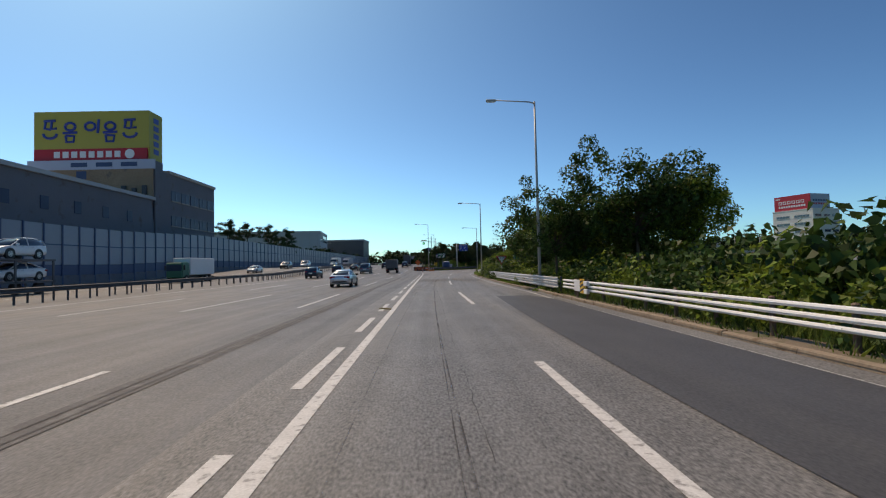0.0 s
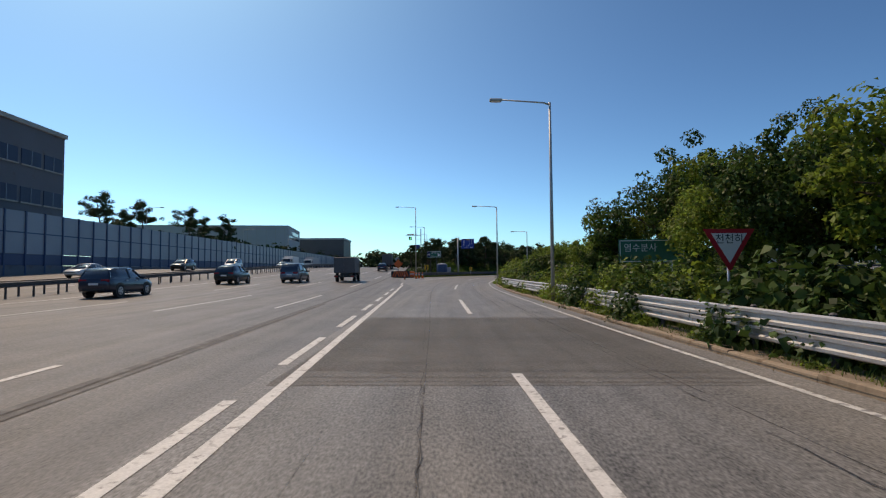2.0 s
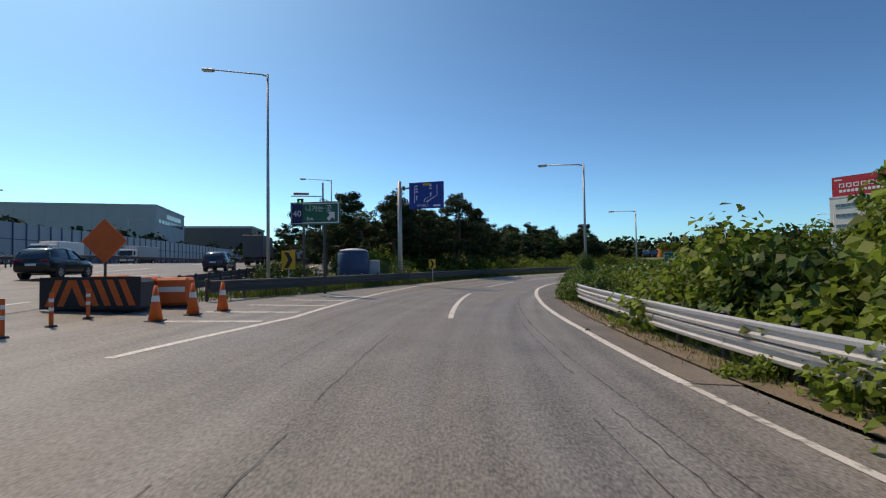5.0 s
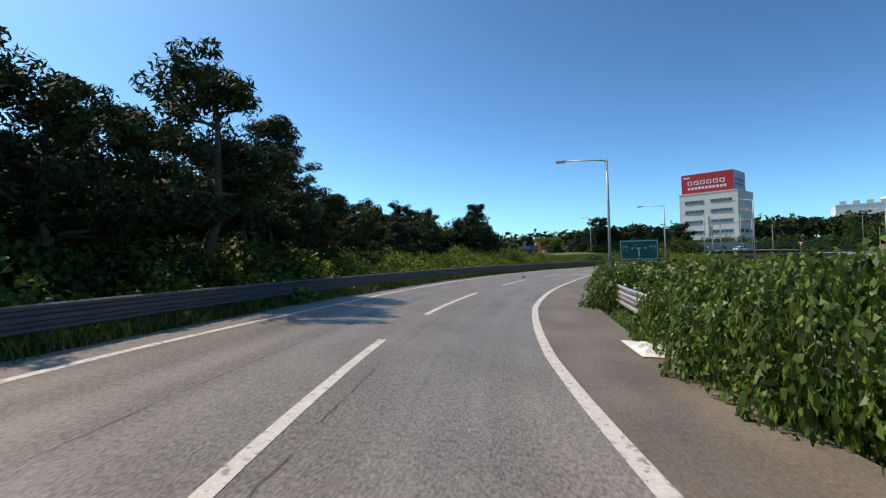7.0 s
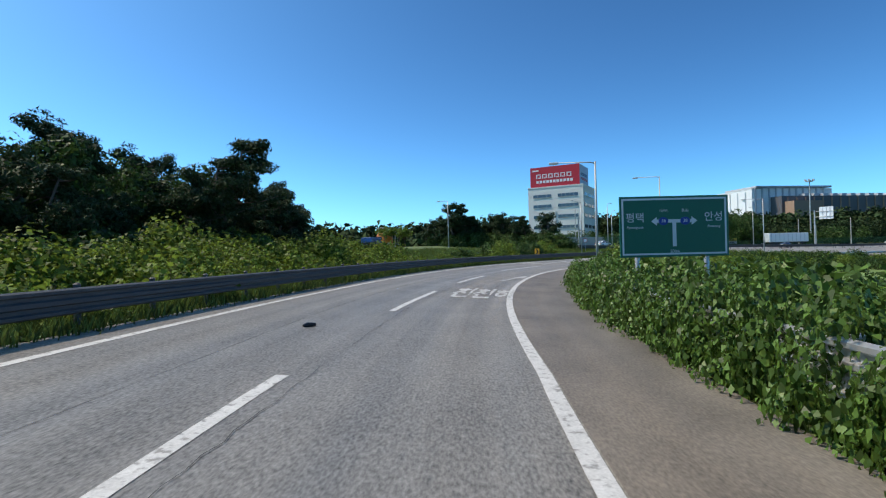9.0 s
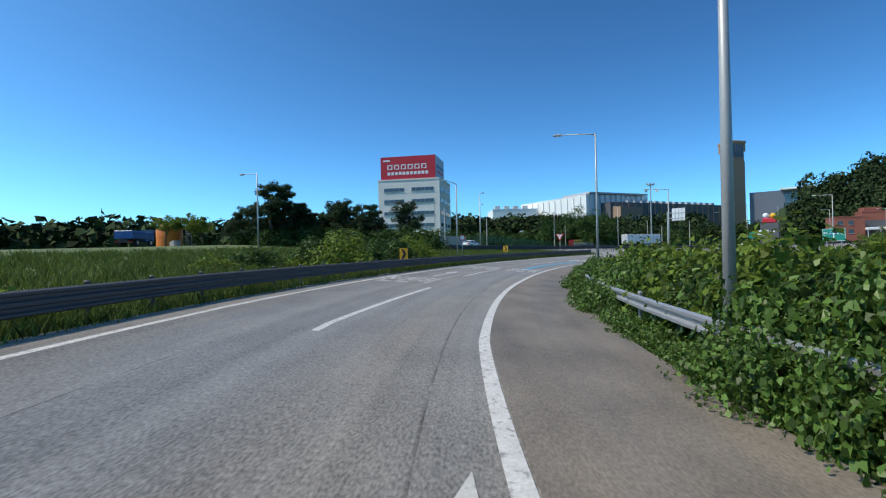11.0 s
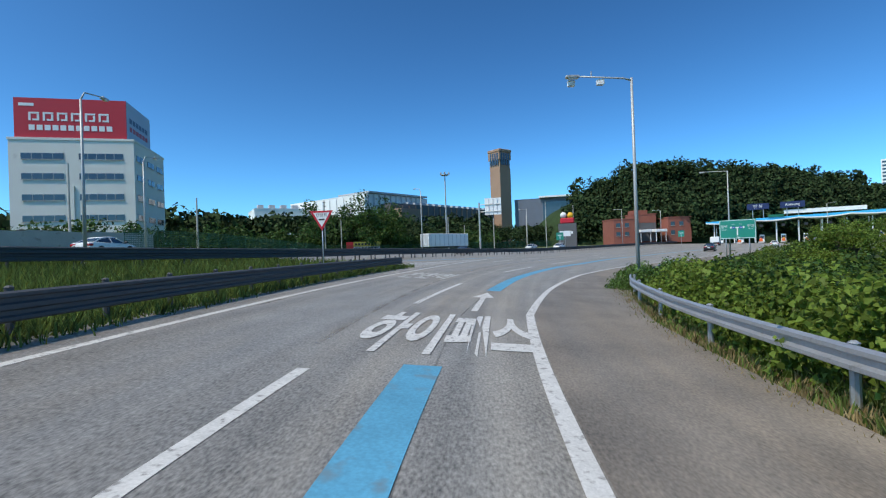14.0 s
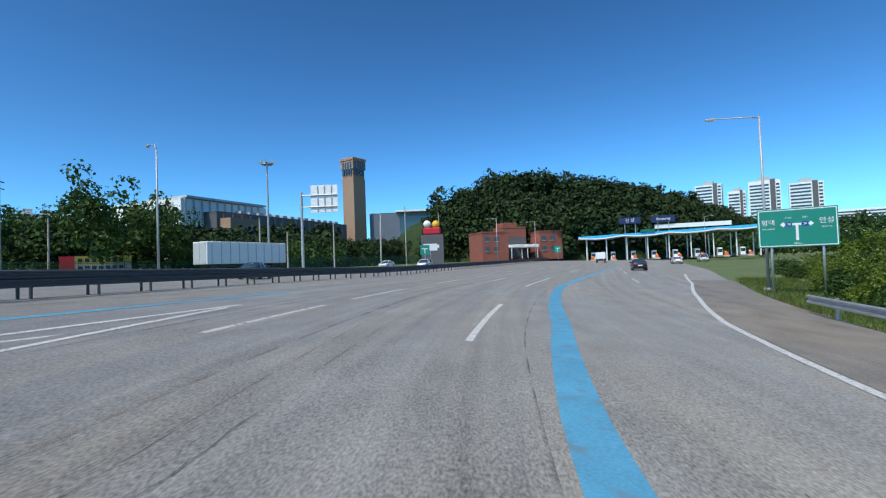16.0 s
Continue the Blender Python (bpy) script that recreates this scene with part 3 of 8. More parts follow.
painted_word("천천히", 235.0, -0.95, 2.25, 4.2, PAINT_WORN, label="worn white painted Korean word for slow")
painted_word("천천히", 235.2, -4.3, 2.5, 4.4, PAINT_WORN, label="worn white painted Korean word for slow")
painted_word("천천히", 276.5, -4.6, 2.6, 4.6, PAINT_WORN, label="worn white painted Korean word for slow")
painted_word("천천히", 220.9, -4.75, 2.7, 3.4, PAINT_WORN, label="worn white painted Korean word for slow")
painted_word("천천히", 187.5, -0.3, 2.3, 4.2, PAINT_WORN, label="worn white painted Korean word for slow")
painted_word("하이패스", 260.0, -0.75, 3.3, 4.6, PAINT, label="white painted Korean lettering on the lane")


def painted_arrow(s, u, size=1.0, material=PAINT, bend=0.0):
    shape = [(-0.085, -2.7), (0.085, -2.7), (0.085, 0.9), (0.36, 0.9), (0.0, 2.7), (-0.36, 0.9), (-0.085, 0.9)]
    m = Mesh()
    pts = []
    for a, b in shape:
        p, q = s + b * size, u + a * size + bend * (b + 2.7)
        x, y = along(p, q)
        pts.append((float(x), float(y), float(slope(p, q)) + 0.0275))
    m.add(pts, [tuple(range(7))])
    marking("painted_arrow", m, material, road_ramp, "white straight-on arrow painted on asphalt")


painted_arrow(265.9, -0.45)
painted_arrow(226.6, -4.4, 1.0)
painted_arrow(198.0, -0.6, 1.0, PAINT_WORN, 0.12)

# cracks and joints along the lanes
random.seed(4)


def crack(points, width, material=CRACK, lift=0.0315):
    m = Mesh()
    dense = []
    for (s0, u0), (s1, u1) in zip(points, points[1:]):
        n = max(2, int((abs(s1 - s0) + abs(u1 - u0)) / 0.25))
        dense += [(s0 + (s1 - s0) * i / n, u0 + (u1 - u0) * i / n + random.uniform(-0.03, 0.03)) for i in range(n)]
    v = []
    for s, u in dense:
        w = width * random.uniform(0.25, 1.0)
        for q in (u - w / 2, u + w / 2):
            x, y = along(s, q)
            v.append((float(x), float(y), float(slope(s, q)) + lift))
    m.add(v, [(2 * i, 2 * i + 1, 2 * i + 3, 2 * i + 2)[::-1] for i in range(len(dense) - 1)])
    return marking("tar_seam", m, material, road_ramp, "thin dark crack in the asphalt")




def broken_crack(points, width):
    ps, us = [p for p, _ in points], [q for _, q in points]
    s = ps[0]
    while s < ps[-1] - 1:
        e = min(ps[-1], s + random.uniform(2.5, 8))
        mid = np.linspace(s, e, max(2, int((e - s) / 2) + 1))
        crack([(float(q), float(np.interp(q, ps, us))) for q in mid], width)
        s = e + random.uniform(0.2, 2.2)


broken_crack([(-20, 0.45), (10, 0.55), (24, 0.5), (45, -0.1), (70, -0.9), (90, -1.4), (117, -1.75), (120, -1.55), (135, -1.75), (151, -1.85), (159, -2.05), (175, -1.95), (200, -2.0)], 0.013)
streak([(-20, 0.1), (0, 0.0), (25, -0.15), (60, -0.8), (85, -1.6), (108, -2.6)], 0.75, lift=0.0235)
streak([(-25, -1.0), (20, -1.1), (50, -1.5)], 0.5, OIL, 0.0245)
streak([(-20, 0.0), (0, 0.02), (8, 0.06), (16, 0.05), (30, -0.05), (42, -0.35)], 0.42, STREAK, 0.0262)
streak([(66, 2.25), (75, 2.15), (82, 2.05), (95, 1.8), (110, 1.3)], 0.5, STREAK, 0.0268)
broken_crack([(45, 3.4), (75, 2.9), (100, 2.3), (125, 1.3), (140, 0.6)], 0.02)
streak([(35, 3.6), (55, 3.1), (85, 2.6), (110, 1.9), (130, 0.9)], 0.7, lift=0.0255)
streak([(112, -3.2), (140, -4.2), (175, -4.2), (205, -4.8)], 0.9, OIL, 0.0265)
streak([(200, -0.9), (230, -1.0), (262, -1.2), (300, 0.4), (340, 3.0)], 1.0, OIL, 0.0245)
streak([(258, -4.4), (285, -5.4), (320, -5.6), (360, -4.4)], 3.4, DUST, 0.0255)
streak([(262, -7.2), (285, -8.6), (320, -9.0), (380, -7.5)], 2.6, DUST, 0.0262)
for pts in ([(154.5, 1.35), (152.7, 1.6), (150.7, 1.45), (149.8, 1.6)], [(153.2, 1.0), (152.7, 1.6)], [(173.7, 1.2), (174.1, 2.0)], [(172.7, 1.2), (172.8, 1.9), (171.9, 1.95)], [(171.9, 1.2), (171.9, 1.8)], [(62, 3.9), (66, 3.3), (70, 3.2), (74, 2.9)]):
    crack(pts, 0.03)
for _ in range(60):
    s0, u0 = 64 + random.uniform(0, 24), random.uniform(2.1, 4.2)
    pts = [(s0, u0)]
    for _ in range(3):
        pts.append((pts[-1][0] + random.uniform(-0.9, 0.9), pts[-1][1] + random.uniform(-0.5, 0.5)))
    crack(pts, 0.017)
for s0 in (74, 77, 79.5, 82, 136, 142, 144.5, 152, 173, 176):
    e = float(np.interp(s0, *EDGE_R)) if s0 > 110 else 2.9
    crack([(s0, e + 0.3), (s0 + 0.9, e + 0.9), (s0 + 0.6, e + 1.7)], 0.03)
broken_crack([(262, -2.2), (280, -2.3), (292, -2.37), (299, -2.53), (318, -3.0)], 0.013)
streak([(282, -2.9), (293, -3.1), (303, -3.5), (312, -4.0)], 0.4, STREAK, 0.0265)
for x0, x1, y0, y1 in ((-8.0, -7.82, -70, 210), (-7.78, -7.62, -70, 46), (-7.6, -7.5, -70, 12)):
    marking("asphalt_joint", straight(x0, x1, y0, y1, 0.008), SEAL, road_highway, "rough dark joint between lanes")
# grooves across the exit lane
for k in range(115):
    s0 = 52.2 + k * 0.088
    mark(s0, s0 + 0.034, -2.6, 5.0, GROOVE, 0.0275, "groove", step=0.2)

# ---- guard rails ----
W_PROFILE = [(-0.02, 0.0), (0.045, 0.03), (0.045, 0.085), (-0.015, 0.12), (-0.015, 0.19), (0.045, 0.225), (0.045, 0.28), (-0.02, 0.31)]


THRIE_PROFILE = [(-0.02, 0.0), (0.04, 0.03), (0.04, 0.08), (-0.015, 0.11), (-0.015, 0.17), (0.04, 0.2), (0.04, 0.27), (-0.015, 0.3), (-0.015, 0.36), (0.04, 0.39), (0.04, 0.44), (-0.02, 0.47)]


def guard_rail(name, pts, side, beams, post_gap, label, group="", steel=STEEL, post_high=0.85, round_beam=False, post=None, profile=W_PROFILE):
    """pts: plan places along the rail. side: +1 if the face looks to the right of the way. beams: heights of their lower edges."""
    pts = [Vector((float(x), float(y), land1(x, y))) for x, y in pts]
    rail = thing(name, Matrix.Translation(pts[0]), label, "guard rail", group)
    base = pts[0]
    n = len(pts)
    nor = []
    for i in range(n):
        w = pts[min(i + 1, n - 1)] - pts[max(i - 1, 0)]
        nor.append(Vector((w.y, -w.x, 0)).normalized() * side)
    for z0 in beams:
        m = Mesh()
        if round_beam:
            m.tube([p - base + Vector((0, 0, z0)) + nor[i] * 0.07 for i, p in enumerate(pts)], 0.055, 8)
        else:
            prof = profile + [(a - 0.012, b) for a, b in reversed(profile)]
            k = len(prof)
            verts = [p - base + nor[i] * (a + 0.09) + Vector((0, 0, z0 + b)) for i, p in enumerate(pts) for a, b in prof]
            faces = [(i * k + j, i * k + (j + 1) % k, (i + 1) * k + (j + 1) % k, (i + 1) * k + j) for i in range(n - 1) for j in range(k)]
            m.add(verts, faces + [tuple(range(k)), tuple(range((n - 1) * k, n * k))])
        part("beam", m, steel, rail)
    pm = Mesh()
    pm.tube([(0, 0, -0.15), (0, 0, post_high)], 0.06, 8)
    pm.tube([(0, 0, post_high), (0, 0, post_high + 0.03)], [0.07, 0.03], 8)
    post_data = pm.data("post", post or steel)
    left = 0.0
    for i in range(n - 1):
        length = (pts[i + 1] - pts[i]).length
        while left < length:
            p = pts[i].lerp(pts[i + 1], left / length) - base - nor[i] * 0.06
            part("post", post_data, steel, rail, m=Matrix.Translation(p))
            left += post_gap
        left -= length
    return rail


def places(s0, s1, table, step=2.0):
    ss = np.linspace(s0, s1, max(2, int((s1 - s0) / step) + 1))
    u = np.interp(ss, *table) if isinstance(table, tuple) else np.full(len(ss), float(table))
    x, y = along(ss, u)
    return list(zip(x.tolist(), y.tolist()))


RAIL_R1 = ([-30, 26, 60, 83, 106, 122, 128, 136], [7.2, 7.1, 6.2, 5.9, 5.3, 4.7, 4.2, 3.9])
guard_rail("guard_rail", places(-30, 26, RAIL_R1), -1, (0.45, 0.62, 0.8), 2.0, "three-tube white steel guard rail beside the motorway", "verge rails", WHITE, 0.88, True, RUST)
guard_rail("guard_rail", places(27, 136, RAIL_R1), -1, (0.3, 0.62), 2.0, "double galvanised corrugated guard rail with weeds", "verge rails", STEEL, 0.95, post=STEEL_SHADED)
RAIL_R2 = ([136, 150, 175, 190, 206, 225, 240, 250, 262, 270, 277], [3.9, 3.7, 3.9, 3.9, 3.9, 3.85, 3.85, 4.3, 4.4, 5.0, 6.1])
guard_rail("guard_rail", places(136, 200, RAIL_R2), -1, (0.3, 0.62), 2.0, "galvanised guard rail overgrown by vines", "ramp rails", STEEL, 0.95)
guard_rail("guard_rail", places(201, 243.8, RAIL_R2), -1, (0.45,), 4.0, "single galvanised guard rail half hidden by vines", "ramp rails", STEEL, 0.8)
guard_rail("guard_rail", places(244, 277, RAIL_R2), -1, (0.42,), 4.0, "single galvanised corrugated guard rail on the inner verge", "ramp rails", STEEL, 0.72)
guard_rail("guard_rail", places(277.5, 309, ([277.5, 281.4, 288, 301, 309], [6.2, 7.3, 8.7, 10.3, 11.5]), 1.5), -1, (0.42,), 4.0, "low galvanised guard rail in the weeds by the sign", "ramp rails", STEEL, 0.72)
RAIL_L = ([121, 127, 131, 137, 146, 156, 175, 187, 209, 229, 240, 253, 268, 282], [-9.7, -8.7, -8.3, -7.6, -7.5, -7.2, -7.1, -7.0, -7.9, -7.2, -6.9, -6.9, -7.7, -8.5])
# outer, gore and median rails: their shaded faces are painted in, by the dark steel
guard_rail("guard_rail", places(121, 282.5, RAIL_L), 1, (0.32,), 2.0, "three-wave guard rail on the outer side of the ramp, coloured dark as in shade", "ramp rails", STEEL_SHADED, 0.84, profile=THRIE_PROFILE)
guard_rail("guard_rail", [(-5.9 - 0.02 * i, 99.6 + i * 2) for i in range(60)], -1, (0.18, 0.5), 2.0, "guard rail between gore and motorway, coloured dark as in shade", "ramp rails", STEEL_SHADED, 0.86)
guard_rail("guard_rail", [(-26.2, -110 + 3 * i) for i in range(150)], 1, (0.62,), 2.0, "median guard rail of the motorway", "median rails", STEEL_SHADED, 0.9)
guard_rail("guard_rail", [(-27.2, -110 + 3 * i) for i in range(150)], -1, (0.62,), 2.0, "median guard rail of the motorway", "median rails", STEEL_SHADED, 0.9)
CENTRE = ([262, 285, 300, 312, 330, 350, 400, 462], [-21, -16.4, -16.2, -16.6, -17, -16.5, -14, -12])
guard_rail("guard_rail", places(262, 462, CENTRE), 1, (0.45, 0.77), 3.0, "steel guard rail between the plaza carriageways", "median rails", STEEL_SHADED, 1.08)
guard_rail("guard_rail", places(262, 462, offset(CENTRE, -0.5)), -1, (0.45, 0.77), 3.0, "steel guard rail between the plaza carriageways", "median rails", STEEL_SHADED, 1.08)


# ---- street lamps ----
def street_lamp(x, y, top, arm, turn, label, bend=False, z0=None):
    """turn: the plan heading of the arm, in degrees to the right of +y."""
    z = land1(x, y) - 0.13 if z0 is None else z0
    h = top - z
    a = radians(turn)
    way = Vector((math.sin(a), math.cos(a), 0))
    lamp = thing("street_lamp", Matrix.Translation((x, y, z)), label, "street lamp", "street lamps")
    part("base_plate", Mesh().box(-0.2, 0.2, -0.2, 0.2, 0, 0.18, 0.02), CONCRETE, lamp)
    part("pole", Mesh().tube([(0, 0, 0.15), (0, 0, h * 0.5), (0, 0, h)], [0.105, 0.085, 0.06], 10), POLE, lamp, smooth=True)
    pts = [Vector((0, 0, h - 0.12)), way * 0.35 + Vector((0, 0, h - 0.02)), way * arm + Vector((0, 0, h + 0.12))]
    if bend:
        pts = [Vector((0, 0, h)), way * 0.4 + Vector((0, 0, h + 0.5)), way * arm + Vector((0, 0, h + 0.8))]
    part("arm", Mesh().tube(pts, [0.05, 0.045, 0.035], 8), POLE, lamp, smooth=True)
    tip = pts[-1]
    side = Vector((way.y, -way.x, 0))
    rot = Matrix.Translation(tip) @ Matrix(((side.x, way.x, 0, 0), (side.y, way.y, 0, 0), (0, 0, 1, 0), (0, 0, 0, 1)))
    part("lamp_head", Mesh().box(-0.13, 0.13, -0.05, 0.6, -0.09, 0.05, 0.03, rot), POLE, lamp, "grey lamp head")
    part("lens", Mesh().box(-0.1, 0.1, 0.05, 0.52, -0.115, -0.09, 0.0, rot), SIGN_WHITE, lamp)
    return lamp


LAMP = "grey steel street lamp with a single arm"
for x, y, top, turn in ((3.75, 8.3, 12.35, -90), (3.9, 46.8, 10.5, -90), (6.8, 84.5, 9.8, -85), (16.9, 113.2, 8.75, -62), (34.0, 135.3, 7.95, -45), (61.3, 153.9, 7.85, -25), (91.45, 161.8, 10.6, -10), (127.4, 159.1, 9.7, -5), (167.8, 133.8, 10.7, 30)):
    lamp = street_lamp(x, y, top, 2.6, turn, LAMP)
    if x == 127.4:
        h = top - land1(x, y) + 0.13
        for d in (1.5, 2.9):
            part("camera", Mesh().box(-0.12, 0.12, d - 0.2, d + 0.15, h - 0.28, h + 0.0, 0.03), WHITE, lamp, "white traffic camera")
        part("camera_mast", Mesh().tube([(0, 1.9, h + 0.1), (0, 1.9, h + 0.4)], 0.03, 6), POLE, lamp)
for x, y, top in ((-4.05, 110.2, 13.0), (-2.3, 140.1, 12.0), (-1.5, 172, 12.5), (-1.0, 205, 13), (-0.5, 240, 14)):
    street_lamp(x, y, top, 3.0, -90, LAMP)
for y in (20, 112, 160, 205):
    street_lamp(-52.7, y, 13.3, 2.4, 90, "grey street lamp behind the noise barrier")
for x, y, top, turn in ((106.2, 181.5, 10.0, -85), (91.1, 199.2, 11.0, 0), (184.7, 174.8, 11.7, 60), (130.6, 189.3, 11.2, 80), (146.7, 196.6, 10.8, 80), (246, 150, 13, 40), (262, 118, 13, 40), (280, 99, 13.5, 40), (255, 60, 12, -100)):
    street_lamp(x, y, top, 2.2, turn, "grey street lamp along the plaza road", bend=x in (184.7, 130.6, 146.7))


# ---- foliage ----
def leaf_cloud(centres, radii, count, size, ratio=0.6, flat=0.0, seed=1, droop=0.0, corners=4):
    """count leaves round each centre: small quads, folded along the middle, facing all ways."""
    rng = np.random.default_rng(seed)
    centres, radii = np.asarray(centres, float), np.asarray(radii, float)
    n = len(centres) * count
    c, r = np.repeat(centres, count, 0), np.repeat(radii, count)
    way = rng.normal(size=(n, 3))
    way /= np.linalg.norm(way, axis=1, keepdims=True)
    dist = r * rng.uniform(0.35, 1.0, n) ** 0.6
    p = c + way * dist[:, None] * np.array([1, 1, 1 - flat])
    out = way + rng.normal(size=(n, 3)) * 0.55 + np.array([0, 0, 0.35])
    out /= np.linalg.norm(out, axis=1, keepdims=True)
    a = np.cross(out, rng.normal(size=(n, 3)))
    a /= np.linalg.norm(a, axis=1, keepdims=True)
    b = np.cross(out, a)
    s = size * rng.uniform(0.6, 1.3, n)[:, None]
    if corners == 3:
        v = np.stack([p - a * s * 0.5 - b * s * ratio * 0.35, p + b * s * ratio * 0.7, p + a * s * 0.55 - out * s * droop], 1).reshape(-1, 3)
    else:
        # a leaf blade: widest near its stalk, folded up along the rib, tip hanging
        fold = out * s * 0.12
        v = np.stack([p - a * s * 0.5, p + b * s * ratio * 0.55 - a * s * 0.14 + fold, p + a * s * 0.55 - out * s * droop, p - b * s * ratio * 0.55 - a * s * 0.14 + fold], 1).reshape(-1, 3)
    f = np.arange(n * corners).reshape(-1, corners)
    return v, f


def cloud_data(name, v, f, material):
    me = bpy.data.meshes.new(name)
    me.vertices.add(len(v))
    me.vertices.foreach_set("co", np.asarray(v, np.float32).ravel())
    k = f.shape[1]
    me.loops.add(f.size)
    me.loops.foreach_set("vertex_index", f.astype(np.int32).ravel())
    me.polygons.add(len(f))
    me.polygons.foreach_set("loop_start", np.arange(0, f.size, k, dtype=np.int32))
    me.materials.append(material)
    me.update(calc_edges=True)
    me.validate()
    return me


def crown_points(rng, n, rx, rz, z0, lobes=6):
    """Clump centres in an uneven crown of several lobes."""
    cs = []
    lobe = [(rng.uniform(-0.6, 0.6) * rx, rng.uniform(-0.6, 0.6) * rx, z0 + rng.uniform(-0.35, 0.55) * rz, rng.uniform(0.38, 0.62)) for _ in range(lobes)]
    while len(cs) < n:
        x, y, z, k = lobe[rng.integers(lobes)]
        w = rng.normal(size=3)
        w /= np.linalg.norm(w)
        d = rng.uniform(0.35, 1.0) ** 0.5 * k
        cs.append((x + w[0] * d * rx, y + w[1] * d * rx, z + w[2] * d * rz * 0.9))
    return np.array(cs)


def tree_model(name, seed, high, rx, rz, material, clumps=70, leaves=85, size=0.3, label="", category="tree", trunk=0.16, bare=0.3):
    rng = np.random.default_rng(seed)
    tree = thing(name, Matrix.Translation((0, 0, -300)), label, category, "roadside trees")
    cs = crown_points(rng, clumps, rx, rz, high - rz * 0.85)
    t = Mesh()
    lean = rng.normal(size=2) * 0.25
    top = (lean[0], lean[1], high * 0.62)
    t.tube([(0, 0, -0.4), (lean[0] * 0.3, lean[1] * 0.3, high * bare), top], [trunk, trunk * 0.75, trunk * 0.4], 8)
    for c in cs[:: max(1, len(cs) // 14)]:
        k = rng.uniform(0.35, 0.95)
        st = Vector((lean[0] * k, lean[1] * k, high * (bare * 0.8 + 0.35 * k)))
        mid = st.lerp(Vector(c), 0.5) + Vector((0, 0, 0.25))
        t.tube([st, mid, Vector(c)], [trunk * 0.4, trunk * 0.22, 0.015], 5)
    part("trunk", t, BARK, tree, smooth=True)
    v, f = leaf_cloud(cs, rng.uniform(0.45, 0.95, len(cs)) * rx * 0.3, leaves, size, 0.6, 0.2, seed, 0.25, 3 if size > 0.25 else 4)
    part("crown", cloud_data("crown", v, f, material), material, tree)
    return tree


def pine_model(name, seed, high, rx, label):
    rng = np.random.default_rng(seed)
    tree = thing(name, Matrix.Translation((0, 0, -300)), label, "tree", "pines")
    t = Mesh()
    l1, l2 = rng.normal(size=2) * 0.5, rng.normal(size=2) * 0.7
    t.tube([(0, 0, -0.4), (l1[0], l1[1], high * 0.4), (l2[0], l2[1], high * 0.92)], [0.2, 0.16, 0.05], 8)
    cs, rs = [], []
    for k in range(24):
        z = high * rng.uniform(0.36, 0.99)
        reach = rx * (1.15 - 0.65 * ((z / high - 0.36) / 0.63)) * rng.uniform(0.45, 1.0)
        a = rng.uniform(0, 2 * math.pi)
        q = z / (high * 0.92)
        st = Vector((l2[0] * q, l2[1] * q, min(z - 0.3, high * 0.9)))
        tip = Vector((st.x + math.cos(a) * reach, st.y + math.sin(a) * reach, z + rng.uniform(-0.1, 0.5)))
        t.tube([st, st.lerp(tip, 0.6) + Vector((0, 0, -0.15)), tip], [0.06, 0.04, 0.015], 5)
        for j in range(5):
            g = st.lerp(tip, 0.45 + 0.14 * j)
            cs.append((g.x + rng.normal() * 0.3, g.y + rng.normal() * 0.3, g.z + 0.15 + rng.normal() * 0.12))
            rs.append(rng.uniform(0.4, 0.75))
    part("trunk", t, BARK, tree, smooth=True)
    v, f = leaf_cloud(cs, rs, 78, 0.3, 0.36, 0.35, seed, 0.0, 3)
    part("crown", cloud_data("crown", v, f, NEEDLE), NEEDLE, tree)
    return tree


def bush_model(name, seed, rx, ry, h, material, count=1500, size=0.15, label="", category="bush", group="roadside shrubs"):
    rng = np.random.default_rng(seed)
    bush = thing(name, Matrix.Translation((0, 0, -300)), label, category, group)
    n = 26
    a, d = rng.uniform(0, 2 * math.pi, n), rng.uniform(0, 1, n) ** 0.5
    z = h * (1 - d**2 * 0.75) * rng.uniform(0.35, 0.85, n)
    cs = np.stack([np.cos(a) * d * rx * 0.85, np.sin(a) * d * ry * 0.85, z], -1)
    v, f = leaf_cloud(cs, np.full(n, 0.36 * h) * rng.uniform(0.7, 1.25, n), count // n, size, 0.8, 0.1, seed, 0.2)
    v[:, 2] = np.maximum(v[:, 2], -0.1)
    part("leaves", cloud_data("leaves", v, f, material), material, bush)
    t = Mesh()
    for c in cs[:9]:
        t.tube([(c[0] * 0.3, c[1] * 0.3, -0.2), tuple(c)], [0.02, 0.008], 5)
    part("stems", t, BARK, bush)
    return bush


NEAR = [tree_model("tree", 16, 9.5, 4.2, 4.2, LEAF, 105, 120, 0.225, "airy roadside tree with fine mid green leaves", bare=0.2),
        tree_model("tree", 17, 8.5, 3.6, 3.8, LEAF_LIGHT, 88, 120, 0.215, "airy roadside tree with fine bright green leaves", bare=0.2)]
BROAD = [tree_model("tree", 11, 9.5, 4.6, 3.9, LEAF, 85, 62, 0.36, "broad roadside tree with dense dark green leaves"),
         tree_model("tree", 12, 8.0, 3.6, 3.4, LEAF, 70, 62, 0.33, "loose roadside tree with dark green leaves"),
         tree_model("tree", 13, 6.5, 3.0, 2.8, LEAF_LIGHT, 60, 62, 0.3, "small leafy tree with mid green leaves")]
THIN = tree_model("tree", 14, 8.5, 3.2, 3.6, LEAF, 48, 45, 0.28, "sparse tree with bare twigs showing", bare=0.25)
